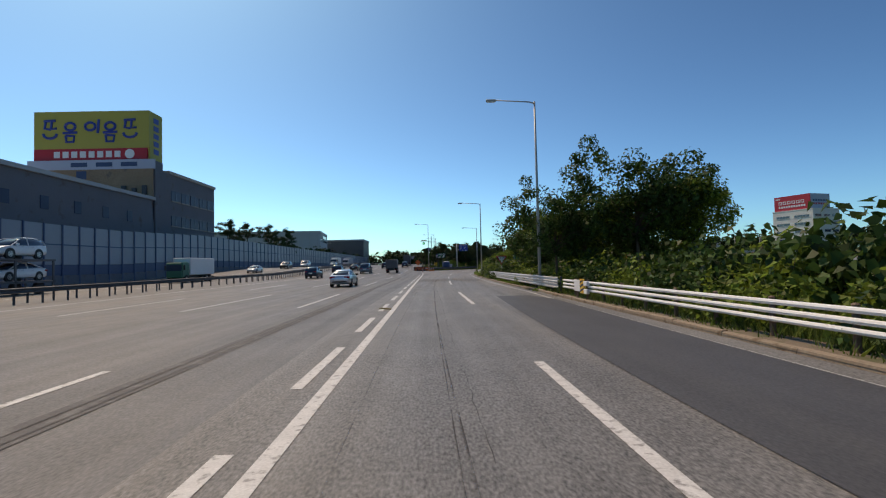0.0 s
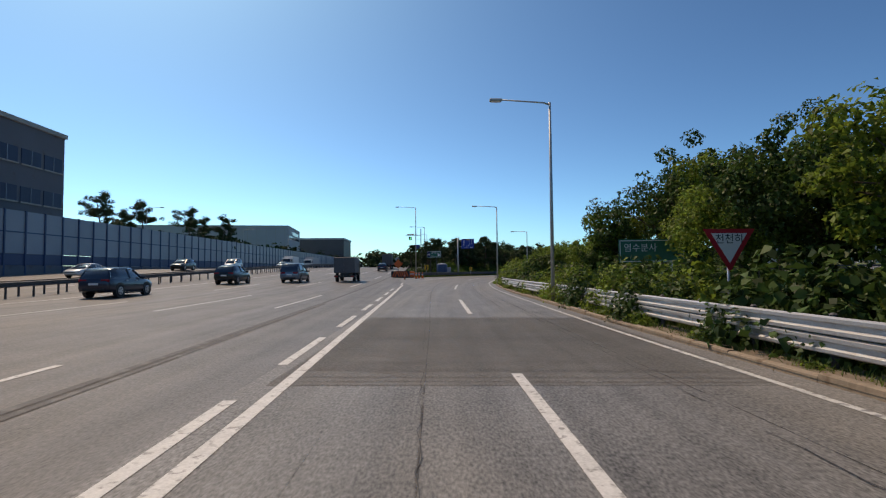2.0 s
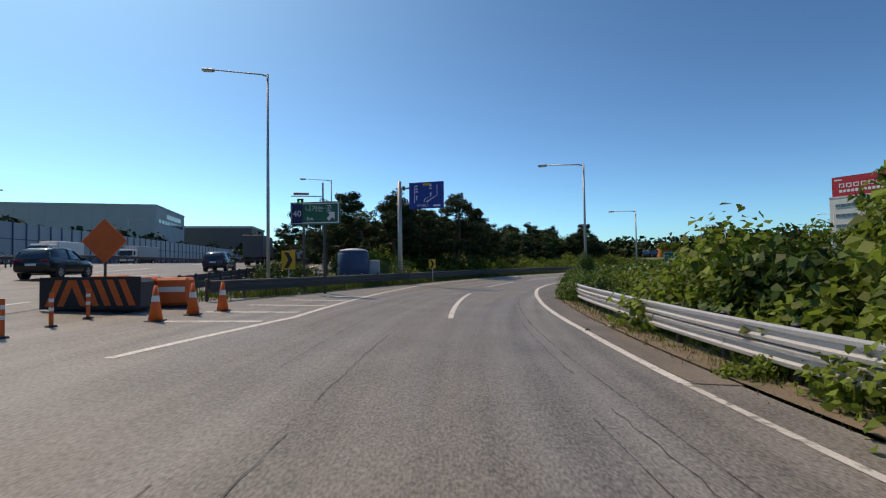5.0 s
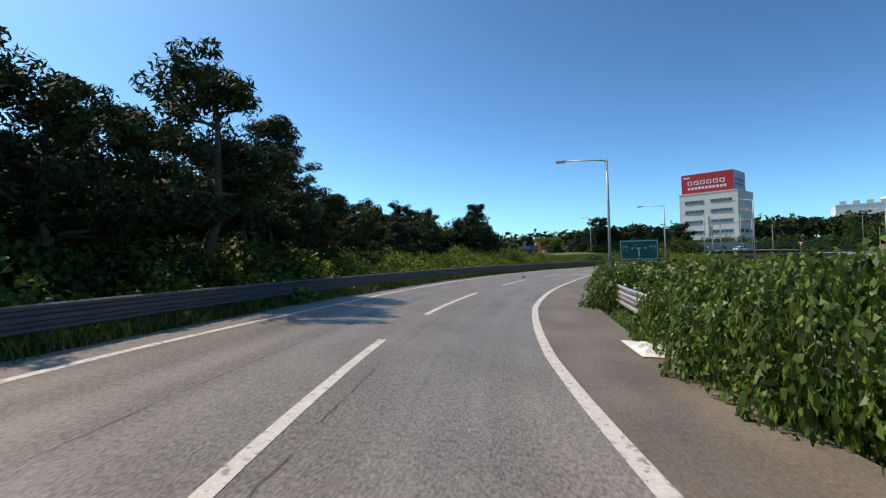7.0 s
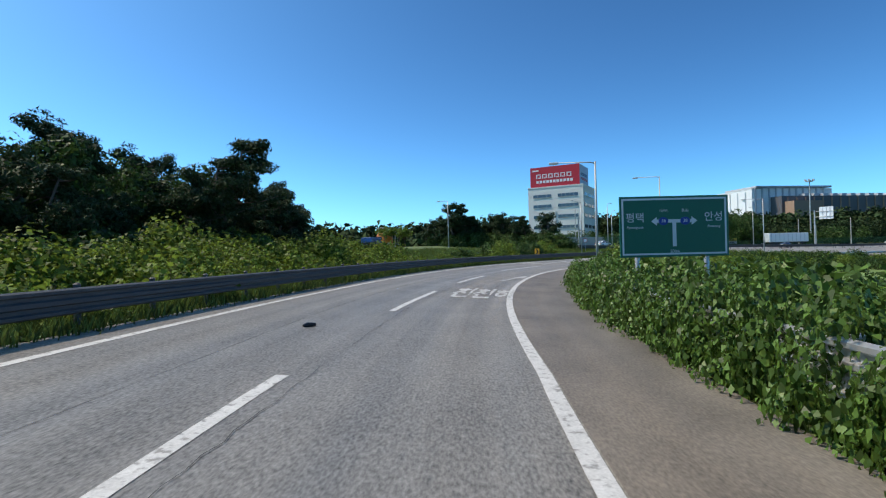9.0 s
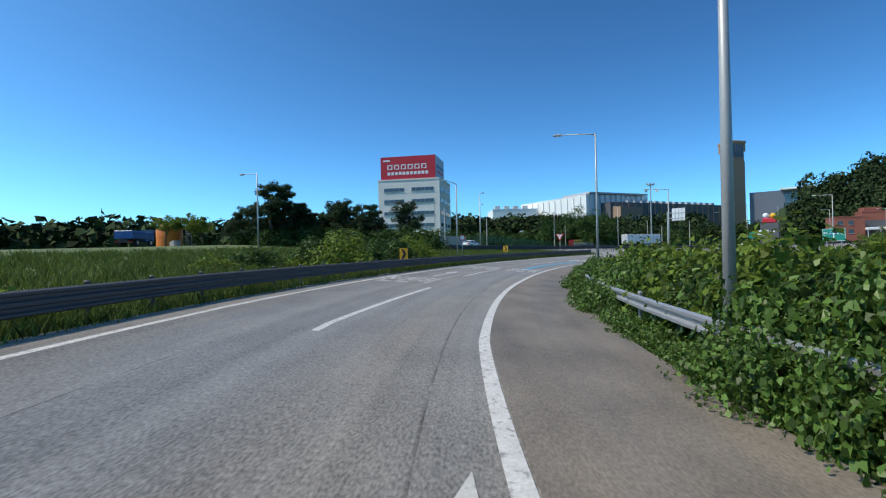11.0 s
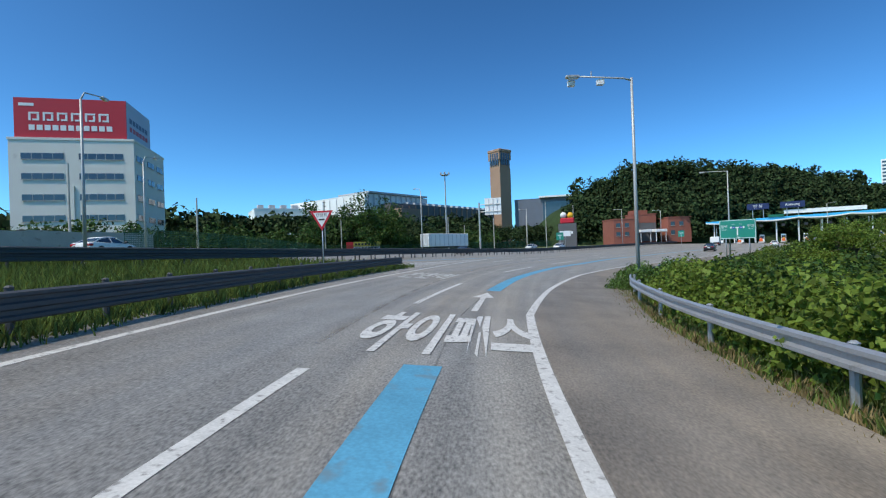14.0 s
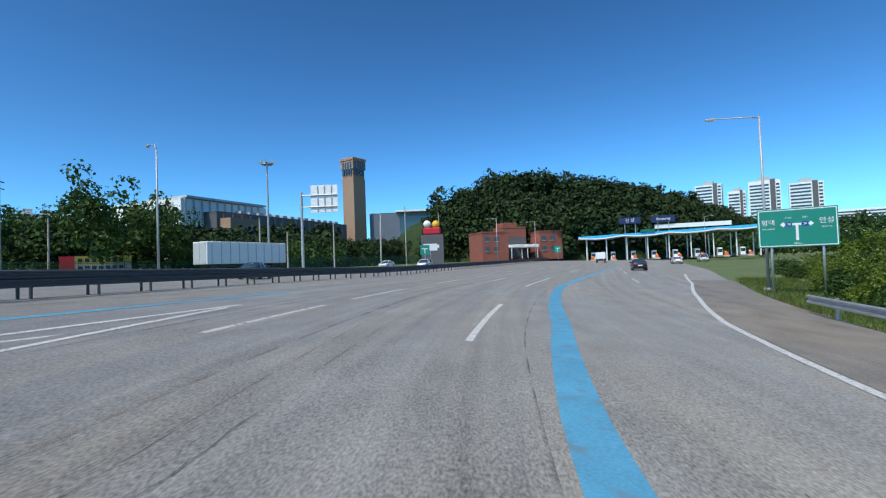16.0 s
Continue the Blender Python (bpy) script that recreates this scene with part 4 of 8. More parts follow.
PINES = [pine_model("pine_tree", 21, 9.5, 3.4, "dark green pine with layered needle clumps"), pine_model("pine_tree", 22, 8.0, 3.0, "dark green pine with layered needle clumps"), pine_model("pine_tree", 23, 11.0, 3.8, "tall dark pine with an open crown")]
BUSH = bush_model("tall_shrub", 51, 1.9, 1.9, 2.6, LEAF_LIGHT, 2600, 0.185, "tall leafy bright green shrub"), bush_model("tall_shrub", 52, 1.8, 1.8, 2.5, LEAF, 2600, 0.18, "tall leafy green shrub")
FRONT = [bush_model("vine_mound", 35 + k, 1.5, 1.3, 1.35, LEAF_VINE, 3300, 0.104, "thick mound of broad-leaved vines", "vines", "vine mounds") for k in range(2)]
VINES = [bush_model("creeper_bank", 31 + k, 1.5, 1.3, 1.35, LEAF_VINE, 1250, 0.165, "loose bank of creepers behind the hedge", "creepers", "creeper banks") for k in range(3)]
SHRUBS = [bush_model("shrub", 41, 1.7, 1.7, 1.9, LEAF_LIGHT, 1150, 0.21, "bright green leafy shrub on the verge"), bush_model("shrub", 42, 2.1, 2.1, 2.5, LEAF, 1250, 0.24, "dark green leafy shrub on the verge"), bush_model("shrub", 43, 1.2, 1.2, 1.1, LEAF_LIGHT, 800, 0.16, "low bright green shrub on the verge")]
MODELS = list(BUSH) + FRONT + NEAR + BROAD + [THIN] + PINES + VINES + SHRUBS
plant_rng = random.Random(7)


def plant(model, x, y, size=1.0, sink=0.1, high=1.0, z=None):
    g = land1(x, y) + float(ground_lift(np.array([x]), np.array([y]))[0]) if z is None else z
    k = size * plant_rng.uniform(0.9, 1.1)
    m = Matrix.Translation((x, y, g - sink)) @ Matrix.Rotation(plant_rng.uniform(0, 6.28), 4, "Z")
    ob = copy_thing(model, m)
    ob.scale = (k, k, k * high)
    return ob


def plant_at(model, s, u, size=1.0, high=1.0, sink=0.1):
    x, y = along(s, u)
    return plant(model, float(x), float(y), size, sink, high)


# trees behind the motorway's verge: a clump by the lamp, then a row that gets lower
for x, y, k, i in ((5.4, 10.2, 0.8, 0), (10.8, 9.6, 1.02, 0), (14.6, 10.5, 0.92, 1), (8.2, 12.8, 0.88, 1), (12.6, 13.5, 0.95, 0)):
    plant(NEAR[i], x, y, k)
for k in range(6):
    plant(NEAR[k % 2], 7.8 + plant_rng.uniform(0, 1.4), 17.5 + k * 4.4, plant_rng.uniform(0.95, 1.08) * (0.7, 0.78)[k % 2])
    plant(BROAD[k % 2], 12.5 + plant_rng.uniform(-1, 1), 19 + k * 4.4, plant_rng.uniform(0.95, 1.05) * (0.64, 0.74)[k % 2])
for x, y, k, i in ((12.0, 56.5, 0.78, 1), (14.6, 53.4, 0.95, 0), (15.4, 47.5, 1.05, 1), (17.5, 50.5, 1.1, 0)):
    plant(NEAR[i], x, y, k)
for k in range(5):
    plant(NEAR[k % 2], 8.6 + plant_rng.uniform(0, 2.4), 57 + k * 5.2, plant_rng.uniform(0.9, 1.1) * (0.4, 0.45)[k % 2])
    plant(BROAD[2], 13 + plant_rng.uniform(-1, 2), 58 + k * 5.2, plant_rng.uniform(0.7, 0.8))
for x, y, k in ((11.4, 57, 0.95), (13.2, 53.6, 1.0)):
    plant(THIN, x, y, k)
# slender pines behind the noise barrier
for y, k in ((103, 1.0), (108, 0.9), (114, 1.05), (134, 1.1), (141, 1.0), (149, 1.2)):
    plant(PINES[2], -54.5, y, k * 1.05)
# bushes and weeds behind the rail
for k in range(46):
    s = -14 + k * 2.4
    r = float(np.interp(s, *RAIL_R1))
    plant_at(SHRUBS[(0, 1, 2, 0)[k % 4]], s, r + plant_rng.uniform(1.3, 2.1), plant_rng.uniform(0.7, 0.95), 0.9 if s < 40 else 1.0)
    if s > 2:
        low = 0.62 if 39 < s < 53 else 1.0
        plant_at(SHRUBS[k % 2], s + 1, r + plant_rng.uniform(3.2, 5.0), plant_rng.uniform(0.9, 1.2) * low, 1.1)
for k in range(26):
    s = 30 + k * 3.3
    plant_at(SHRUBS[2], s, float(np.interp(s, *RAIL_R1)) - 0.35, plant_rng.uniform(0.3, 0.55), 1.1)
# the tall thicket where the ramp leaves
for k in range(15):
    s = 92 + k * 3.1
    plant_at(BROAD[2], s, float(np.interp(s, *RAIL_R1)) + plant_rng.uniform(4.5, 7.5), plant_rng.uniform(0.55, 0.75) * (1 if s < 118 else 0.75))
    plant_at(BUSH[k % 2], s + 1.5, float(np.interp(s, *RAIL_R1)) + plant_rng.uniform(1.9, 2.5), plant_rng.uniform(1.05, 1.25) * (1 if s < 118 else 0.62))
    plant_at(BUSH[(k + 1) % 2], s, float(np.interp(s, *RAIL_R1)) + plant_rng.uniform(3.4, 5.0), plant_rng.uniform(1.3, 1.55) * (1 if s < 118 else 0.62))
# vine hedge on the inner side of the ramp: height by distance
HEDGE_H = ([118, 130, 140, 150, 165, 185, 200, 212, 228, 240, 262], [2.2, 2.1, 1.8, 1.5, 1.4, 1.4, 1.25, 1.3, 1.05, 0.8, 0.7])
s = 117.0
while s < 246:
    e = float(np.interp(s, *PAVE_R)) + 0.25
    h = float(np.interp(s, *HEDGE_H))
    low = float(np.interp(s, [198, 204, 240], [1.0, 0.62, 0.5]))
    if s < 128:
        pass
    elif s < 141:
        plant_at(FRONT[plant_rng.randrange(2)], s, e + 0.5, 0.75, 1.6, 0.1)
        plant_at(FRONT[plant_rng.randrange(2)], s + 1, e + 0.45, 0.75, 1.6, 0.1)
        plant_at(FRONT[plant_rng.randrange(2)], s + 0.5, e + 1.4, 0.85, 1.5, 0.1)
    elif 148 < s < 155:
        for d in (0.0, 0.7, 1.4):
            plant_at(FRONT[plant_rng.randrange(2)], s + d, e + plant_rng.uniform(0.5, 0.7), plant_rng.uniform(0.28, 0.4), 0.9, 0.1)
        plant_at(FRONT[plant_rng.randrange(2)], s + 0.5, e + 1.9, 0.8, 1.45, 0.1)
        plant_at(FRONT[plant_rng.randrange(2)], s + 1.5, e + 2.0, 0.8, 1.45, 0.1)
    elif s < 202:
        for d in (0.0, 1.02):
            plant_at(FRONT[plant_rng.randrange(2)], s + d, e + 0.6 + plant_rng.uniform(-0.12, 0.12), plant_rng.uniform(0.6, 0.72), h * plant_rng.uniform(1.15, 1.4), 0.12)
        plant_at(FRONT[plant_rng.randrange(2)], s + 0.5, e + 1.35, 0.82, h * plant_rng.uniform(1.0, 1.2), 0.12)
    else:
        for d in (0.0, 0.7, 1.4):
            plant_at(FRONT[plant_rng.randrange(2)], s + d, e + plant_rng.uniform(0.2, 0.5), plant_rng.uniform(0.32, 0.5), 0.95, 0.1)
        if s < 221:
            plant_at(VINES[plant_rng.randrange(3)], s, e + 2.4, 1.1, 1.5, 0.1)
            plant_at(BUSH[0], s + 1, e + 3.4, 0.8, 1.0, 0.1)
        if plant_rng.random() < 0.75:
            plant_at(FRONT[plant_rng.randrange(2)], s + plant_rng.uniform(0, 2), e + 1.5, 0.85, plant_rng.uniform(1.0, 1.3), 0.1)
    if h > 1.6:
        plant_at(FRONT[plant_rng.randrange(2)], s + 0.9, e + 2.5, 0.9, 1.35, 0.1)
        plant_at(VINES[plant_rng.randrange(3)], s + 0.4, e + 4.4, 1.3, 1.25, 0.1)
    else:
        plant_at(VINES[plant_rng.randrange(3)], s + 0.9, e + 2.1, 0.95, h * 1.02, 0.1)
        plant_at(VINES[plant_rng.randrange(3)], s + 0.4, e + 5.2, 1.2, h * 0.95, 0.1)
    s += 2.05
for k in range(24):
    s = 120 + k * 4.6
    plant_at(SHRUBS[k % 3], s, float(np.interp(s, *PAVE_R)) + plant_rng.uniform(6.5, 12), plant_rng.uniform(0.8, 1.2), float(np.interp(s, *HEDGE_H)) * 0.6)
    if s > 198:
        plant_at(BUSH[k % 2], s, float(np.interp(s, *PAVE_R)) + plant_rng.uniform(3.4, 6), plant_rng.uniform(0.6, 0.85), 1.0)
        plant_at(BUSH[0], s + 2, float(np.interp(s, *PAVE_R)) + plant_rng.uniform(7, 11), plant_rng.uniform(0.7, 0.95), 1.0)
for k in range(30):
    s = 246 + k * 2.6
    e = float(np.interp(s, [244, 262, 277, 300, 330], [4.4, 4.6, 6.2, 12.4, 18]))
    plant_at(SHRUBS[(0, 2)[k % 2]], s, e + plant_rng.uniform(2.4, 6.0), plant_rng.uniform(0.6, 1.0), 0.9)
    plant_at(SHRUBS[k % 2], s, e + plant_rng.uniform(7, 14), plant_rng.uniform(0.8, 1.15), 1.0)
for x, y, k in ((-2.4, 112.6, 0.85), (-4.0, 113.0, 0.95), (-5.0, 116, 0.9)):
    plant(BUSH[1], x, y, k * 0.8)
for x, y, k in ((8.4, 12.5, 1.2), (9.4, 15.5, 1.25), (9.0, 18.5, 1.2), (9.8, 21.5, 1.3), (9.2, 24.5, 1.2), (9.9, 27.5, 1.25), (9.4, 30.5, 1.2), (12.5, 16, 1.4), (13, 22, 1.4), (12.8, 28, 1.4)):
    plant(BUSH[1], x, y, k)
# vines that climb a lamp pole
for dz, k in ((0.5, 0.72), (1.3, 0.6), (2.0, 0.46)):
    plant(FRONT[0], 16.9, 113.2, k, 0.1, 1.5, land1(16.9, 113.2) + dz)
for x, y, k in ((4.55, 31.9, 0.72), (5.5, 31.6, 0.8), (6.4, 32.2, 0.85), (4.9, 29.5, 0.6)):
    plant(BUSH[1], x, y, k)
# vines that have climbed over the ramp's rail
for s in (202.5, 203.6, 211.8, 212.9, 214, 215.2, 220.4, 221.5, 232, 233):
    r = float(np.interp(s, *RAIL_R2))
    plant_at(FRONT[int(s) % 2], s, r - 0.3, plant_rng.uniform(0.6, 0.75), plant_rng.uniform(1.15, 1.4), 0.05)
    plant_at(FRONT[int(s) % 2], s + 0.5, r + 0.7, plant_rng.uniform(0.75, 0.9), plant_rng.uniform(1.4, 1.7), 0.05)
for k in range(13):
    s = 202.5 + k * 1.7
    plant_at(BUSH[k % 2], s, float(np.interp(s, *RAIL_R2)) + plant_rng.uniform(1.5, 2.1), plant_rng.uniform(0.75, 0.95) if s < 217 else 0.62)
# bright shrubs that rise behind the last single rail
for s, d, k in ((250.6, 0.35, 0.5), (252.6, 0.9, 0.6), (255, 1.3, 0.66), (257.6, 1.2, 0.7), (260.4, 1.5, 0.72), (263.5, 1.4, 0.74), (267, 1.6, 0.76), (271, 1.8, 0.72)):
    plant_at(BUSH[0], s, float(np.interp(s, *RAIL_R2)) + d, k)
# trees and shrubs beside the plaza's edge
for k in range(16):
    s = 300 + k * 3.2
    e = float(np.interp(s, [300, 330, 350], [14.5, 20, 24]))
    plant_at(BUSH[k % 2], s, e + plant_rng.uniform(0.5, 3), plant_rng.uniform(0.7, 1.0))
    plant_at(BUSH[(k + 1) % 2], s, e + plant_rng.uniform(4, 8), plant_rng.uniform(1.0, 1.4))
    if k % 2:
        plant_at(BROAD[2], s, e + plant_rng.uniform(7, 14), plant_rng.uniform(0.7, 0.95))
# vegetation that leans over the verge rail
for s, d, k in ((61, 0.75, 0.75), (64, 0.7, 0.8), (67, 0.8, 0.85), (70.5, 0.7, 0.8), (74, 0.9, 0.8), (40, 0.8, 0.55), (31, 0.7, 0.5), (104, 0.7, 0.7), (110, 0.6, 0.75)):
    plant_at(BUSH[int(s) % 2], s, float(np.interp(s, *RAIL_R1)) + d, k)
for s, u, k in ((262, 7.2, 0.8), (265, 7.8, 0.85), (268, 8.6, 0.7), (271, 9.2, 0.85), (274, 10, 0.9), (277, 10.6, 0.85), (281, 11.6, 0.9), (285, 12.4, 0.85), (246.8, 4.6, 0.62), (248.4, 4.9, 0.68), (250, 5.6, 0.7), (279, 8.6, 0.7), (282, 9.6, 0.75), (238, 7.0, 0.8), (241, 6.6, 0.75), (244, 7.4, 0.85), (247, 7.2, 0.7), (242, 9.5, 0.9), (248, 10, 0.85)):
    plant_at(BUSH[1], s, u, k)
# outer side of the ramp: pines, then woods and shrubs
for x, y, k, i in ((13.4, 136.6, 0.6, 0), (15.4, 138.4, 0.62, 1), (17.2, 141.2, 0.6, 0), (19.4, 143.5, 0.58, 1), (11.4, 136, 0.7, 1), (16.0, 143, 0.72, 0), (9.0, 133.4, 0.8, 0)):
    plant(PINES[i], x, y, k, sink=0.6)
for x, y, k, i in ((1.5, 124, 0.75, 0), (-2.0, 126.5, 0.6, 2), (5.0, 125.5, 0.88, 1), (10.4, 131.0, 0.98, 1), (3.0, 131, 0.68, 2), (12.8, 134.6, 0.72, 0), (6.5, 136, 0.8, 0), (-1, 135, 0.8, 1), (14.6, 140, 0.62, 2), (11, 142, 0.75, 0), (-5, 132, 0.65, 0), (4.5, 128, 0.8, 1), (7.5, 128.2, 0.75, 1)):
    plant(PINES[i], x, y, k)
for k in range(31):
    s = 150 + k * 1.75
    far = float(np.interp(s, [150, 190, 225], [12, 15, 24]))
    tall = float(np.interp(s, [150, 165, 180, 192, 205], [0.72, 0.7, 0.76, 0.8, 0.6]))
    plant_at((BROAD + PINES)[(4, 3, 2, 4, 3, 5)[k % 6]], s, -far - plant_rng.uniform(0, 2.5), plant_rng.uniform(0.7, 0.9) * tall, sink=1.8 * tall)
    plant_at(PINES[k % 3], s + 1, -far - plant_rng.uniform(3, 7), plant_rng.uniform(0.85, 1.0) * tall, sink=1.4 * tall)
    plant_at((BROAD + PINES)[(0, 3, 1, 5)[k % 4]], s, -far - plant_rng.uniform(8, 14), plant_rng.uniform(0.95, 1.1) * tall, sink=0.8)
for k in range(24):
    s = 153 + k * 2.1
    far = float(np.interp(s, [150, 190, 225], [12, 15, 24]))
    tall = float(np.interp(s, [150, 165, 180, 192, 205], [0.74, 0.72, 0.8, 0.74, 0.5]))
    plant_at(BROAD[k % 2], s, -far - plant_rng.uniform(4, 8), tall * plant_rng.uniform(0.95, 1.1) * (0.95, 1.1)[k % 2], sink=1.2)
    plant_at(BROAD[(k + 1) % 2], s + 1, -far - plant_rng.uniform(12, 18), tall * plant_rng.uniform(1.1, 1.3) * (1.1, 0.95)[k % 2], sink=1.0)
for x, y, k in ((9.4, 130.2, 1.1), (11.5, 132.2, 1.1), (6.6, 127.6, 1.1), (3.6, 126.4, 1.1), (0.5, 127, 1.2), (13.6, 134.6, 1.1)):
    plant(BUSH[1], x, y, k)
for s, u, k in ((192, -16, 0.75), (194.5, -17.5, 0.8), (197, -17, 0.72), (199.5, -19, 0.78), (202, -19.5, 0.7), (205, -22, 0.66)):
    plant_at(PINES[int(s) % 2], s, u, k)
    plant_at(BUSH[1], s, u + 1.2, 1.2)
for k in range(30):
    s = 150 + k * 1.9
    far = float(np.interp(s, [150, 190, 225], [12, 15, 24]))
    tall = float(np.interp(s, [150, 165, 180, 192, 207], [1.4, 1.35, 1.45, 1.25, 0.8]))
    plant_at(BUSH[1], s, -far - plant_rng.uniform(0.5, 3), tall * plant_rng.uniform(0.8, 1.0), sink=0.4)
    plant_at(BUSH[1], s, -far - plant_rng.uniform(5, 9), tall * plant_rng.uniform(1.0, 1.25), sink=0.4)
for k in range(44):
    s = 141 + k * 2.0
    if s < 206:
        plant_at(SHRUBS[(0, 2, 0, 2)[k % 4]], s, float(np.interp(s, *RAIL_L)) - plant_rng.uniform(1.4, 2.2), plant_rng.uniform(0.7, 0.95), 0.95)
        plant_at(BUSH[0], s, float(np.interp(s, *RAIL_L)) - plant_rng.uniform(3.2, 5.5), plant_rng.uniform(0.75, 1.0), 0.9)
        plant_at(BUSH[(0, 0, 1)[k % 3]], s + 1, float(np.interp(s, *RAIL_L)) - plant_rng.uniform(6, 9), plant_rng.uniform(0.9, 1.15), 0.95)
for k in range(46):
    s = 148 + k * 2.3
    plant_at(VINES[k % 3], s, float(np.interp(s, *RAIL_L)) - 0.45, plant_rng.uniform(0.36, 0.46), plant_rng.uniform(0.7, 1.0))
for s, u, k in ((225, -11, 1.15), (228, -11.4, 1.2), (231, -11, 1.2), (233.5, -12, 1.25), (236, -11, 1.1), (238.5, -11.5, 1.0), (227, -14, 1.3), (232, -15, 1.3), (237, -14.5, 1.2), (241, -13, 0.8)):
    plant_at(BUSH[(0, 1)[k > 1.15]], s, u + 0.5, k * 0.95, 0.9)
for k in range(26):
    t = k / 25
    plant(PINES[k % 3], 102 + 16 * t + plant_rng.uniform(-1.5, 3), 214 - 19 * t + plant_rng.uniform(-1, 6), plant_rng.uniform(5.6, 7.6) / (9.5, 8.0, 11.0)[k % 3], sink=0.8)
    plant(BUSH[1], 101.5 + 15.5 * t + plant_rng.uniform(-1, 2), 213 - 19 * t + plant_rng.uniform(-2, 2), plant_rng.uniform(1.3, 1.75), sink=0.3)
plant(PINES[0], 106.0, 208.4, 0.98, sink=0.3)
plant(PINES[1], 103.4, 209.6, 1.08, sink=0.3)
for x, y, k in ((97, 226, 0.7), (100, 224.5, 0.75), (103, 226, 0.7)):
    plant(BROAD[2], x, y, k)
# thicket inside the curve
for k in range(30):
    s = 206 + k * 1.25
    plant_at((SHRUBS[1], BUSH[1], SHRUBS[1], BUSH[0])[k % 4], s, float(np.interp(s, *PAVE_R)) + plant_rng.uniform(7.5, 17), plant_rng.uniform(0.62, 0.86))
for k in range(26):
    s = 250 + k * 1.6
    plant_at((SHRUBS[1], BUSH[1], BUSH[0])[k % 3], s, 15 + plant_rng.uniform(0, 9) + 0.12 * (s - 250), plant_rng.uniform(0.6, 0.8))
# mound of vines at the bend of the last rail
for s, u, k in ((274.0, 5.5, 0.7), (275.2, 5.8, 0.75), (276.6, 6.05, 0.8), (278.0, 6.35, 0.8), (279.4, 6.75, 0.68), (280.6, 7.2, 0.5), (276.2, 7.3, 1.0), (278.4, 7.8, 1.0), (280.2, 8.4, 0.8)):
    plant_at(FRONT[int(s * 5) % 2], s, u, k, 1.25)
for k in range(8):
    plant(SHRUBS[k % 2], 70 + k * 3.0 + plant_rng.uniform(-1, 1), 176 + plant_rng.uniform(0, 6), plant_rng.uniform(0.6, 0.9), high=0.7)
for m in MODELS:
    for o in (*m.children_recursive, m):
        bpy.data.objects.remove(o)


# ---- signs ----
def facing(tl, tr, z):
    """A pose at the foot of a panel whose upper corners stand at tl and tr as its reader sees them."""
    a = Vector((tr[0] - tl[0], tr[1] - tl[1], 0))
    w = a.length
    a.normalize()
    b = Vector((-a.y, a.x, 0))
    mid = ((tl[0] + tr[0]) / 2, (tl[1] + tr[1]) / 2, z)
    return Matrix(((a.x, b.x, 0, mid[0]), (a.y, b.y, 0, mid[1]), (0, 0, 1, mid[2]), (0, 0, 0, 1))), w


STAND = Matrix.Rotation(radians(90), 4, "X")


def on_panel(x, z, y=-0.035):
    return Matrix.Translation((x, y, z)) @ STAND


def panel(sign, w, z0, z1, material, border=True, cx=0.0, back=True):
    part("panel", Mesh().box(cx - w / 2, cx + w / 2, -0.02, 0.02, z0, z1, 0.008), material, sign)
    if border:
        k, b = 0.06, 0.05
        m = Mesh()
        for x0, x1, a, c in ((-w / 2 + k, w / 2 - k, z0 + k, z0 + k + b), (-w / 2 + k, w / 2 - k, z1 - k - b, z1 - k), (-w / 2 + k, -w / 2 + k + b, z0 + k + b, z1 - k - b), (w / 2 - k - b, w / 2 - k, z0 + k + b, z1 - k - b)):
            m.box(cx + x0, cx + x1, -0.026, -0.0205, a, c)
        part("border", m, SIGN_WHITE, sign)
    if back:
        for z in (z0 + 0.25 * (z1 - z0), z0 + 0.75 * (z1 - z0)):
            part("stiffener", Mesh().box(cx - w / 2 + 0.1, cx + w / 2 - 0.1, 0.021, 0.07, z - 0.04, z + 0.04), STEEL, sign)


def bar(sign, x0, x1, z0, z1, material=SIGN_WHITE, y=-0.03, name="symbol"):
    return part(name, Mesh().box(x0, x1, y, -0.0205, z0, z1), material, sign)


def plate(sign, poly, material=SIGN_WHITE, y=-0.03, name="symbol"):
    n = len(poly)
    m = Mesh()
    m.add([(x, y, z) for x, z in poly] + [(x, -0.0205, z) for x, z in poly], [tuple(range(n)), tuple(range(2 * n - 1, n - 1, -1))] + [(i, n + i, n + (i + 1) % n, (i + 1) % n) for i in range(n)])
    return part(name, m, material, sign)


def posts(sign, xs, top, ground=0.0, r=0.07, material=STEEL, y=0.1):
    for x in xs:
        part("post", Mesh().tube([(x, y, ground - 0.2), (x, y, top)], r, 10), material, sign, smooth=True)


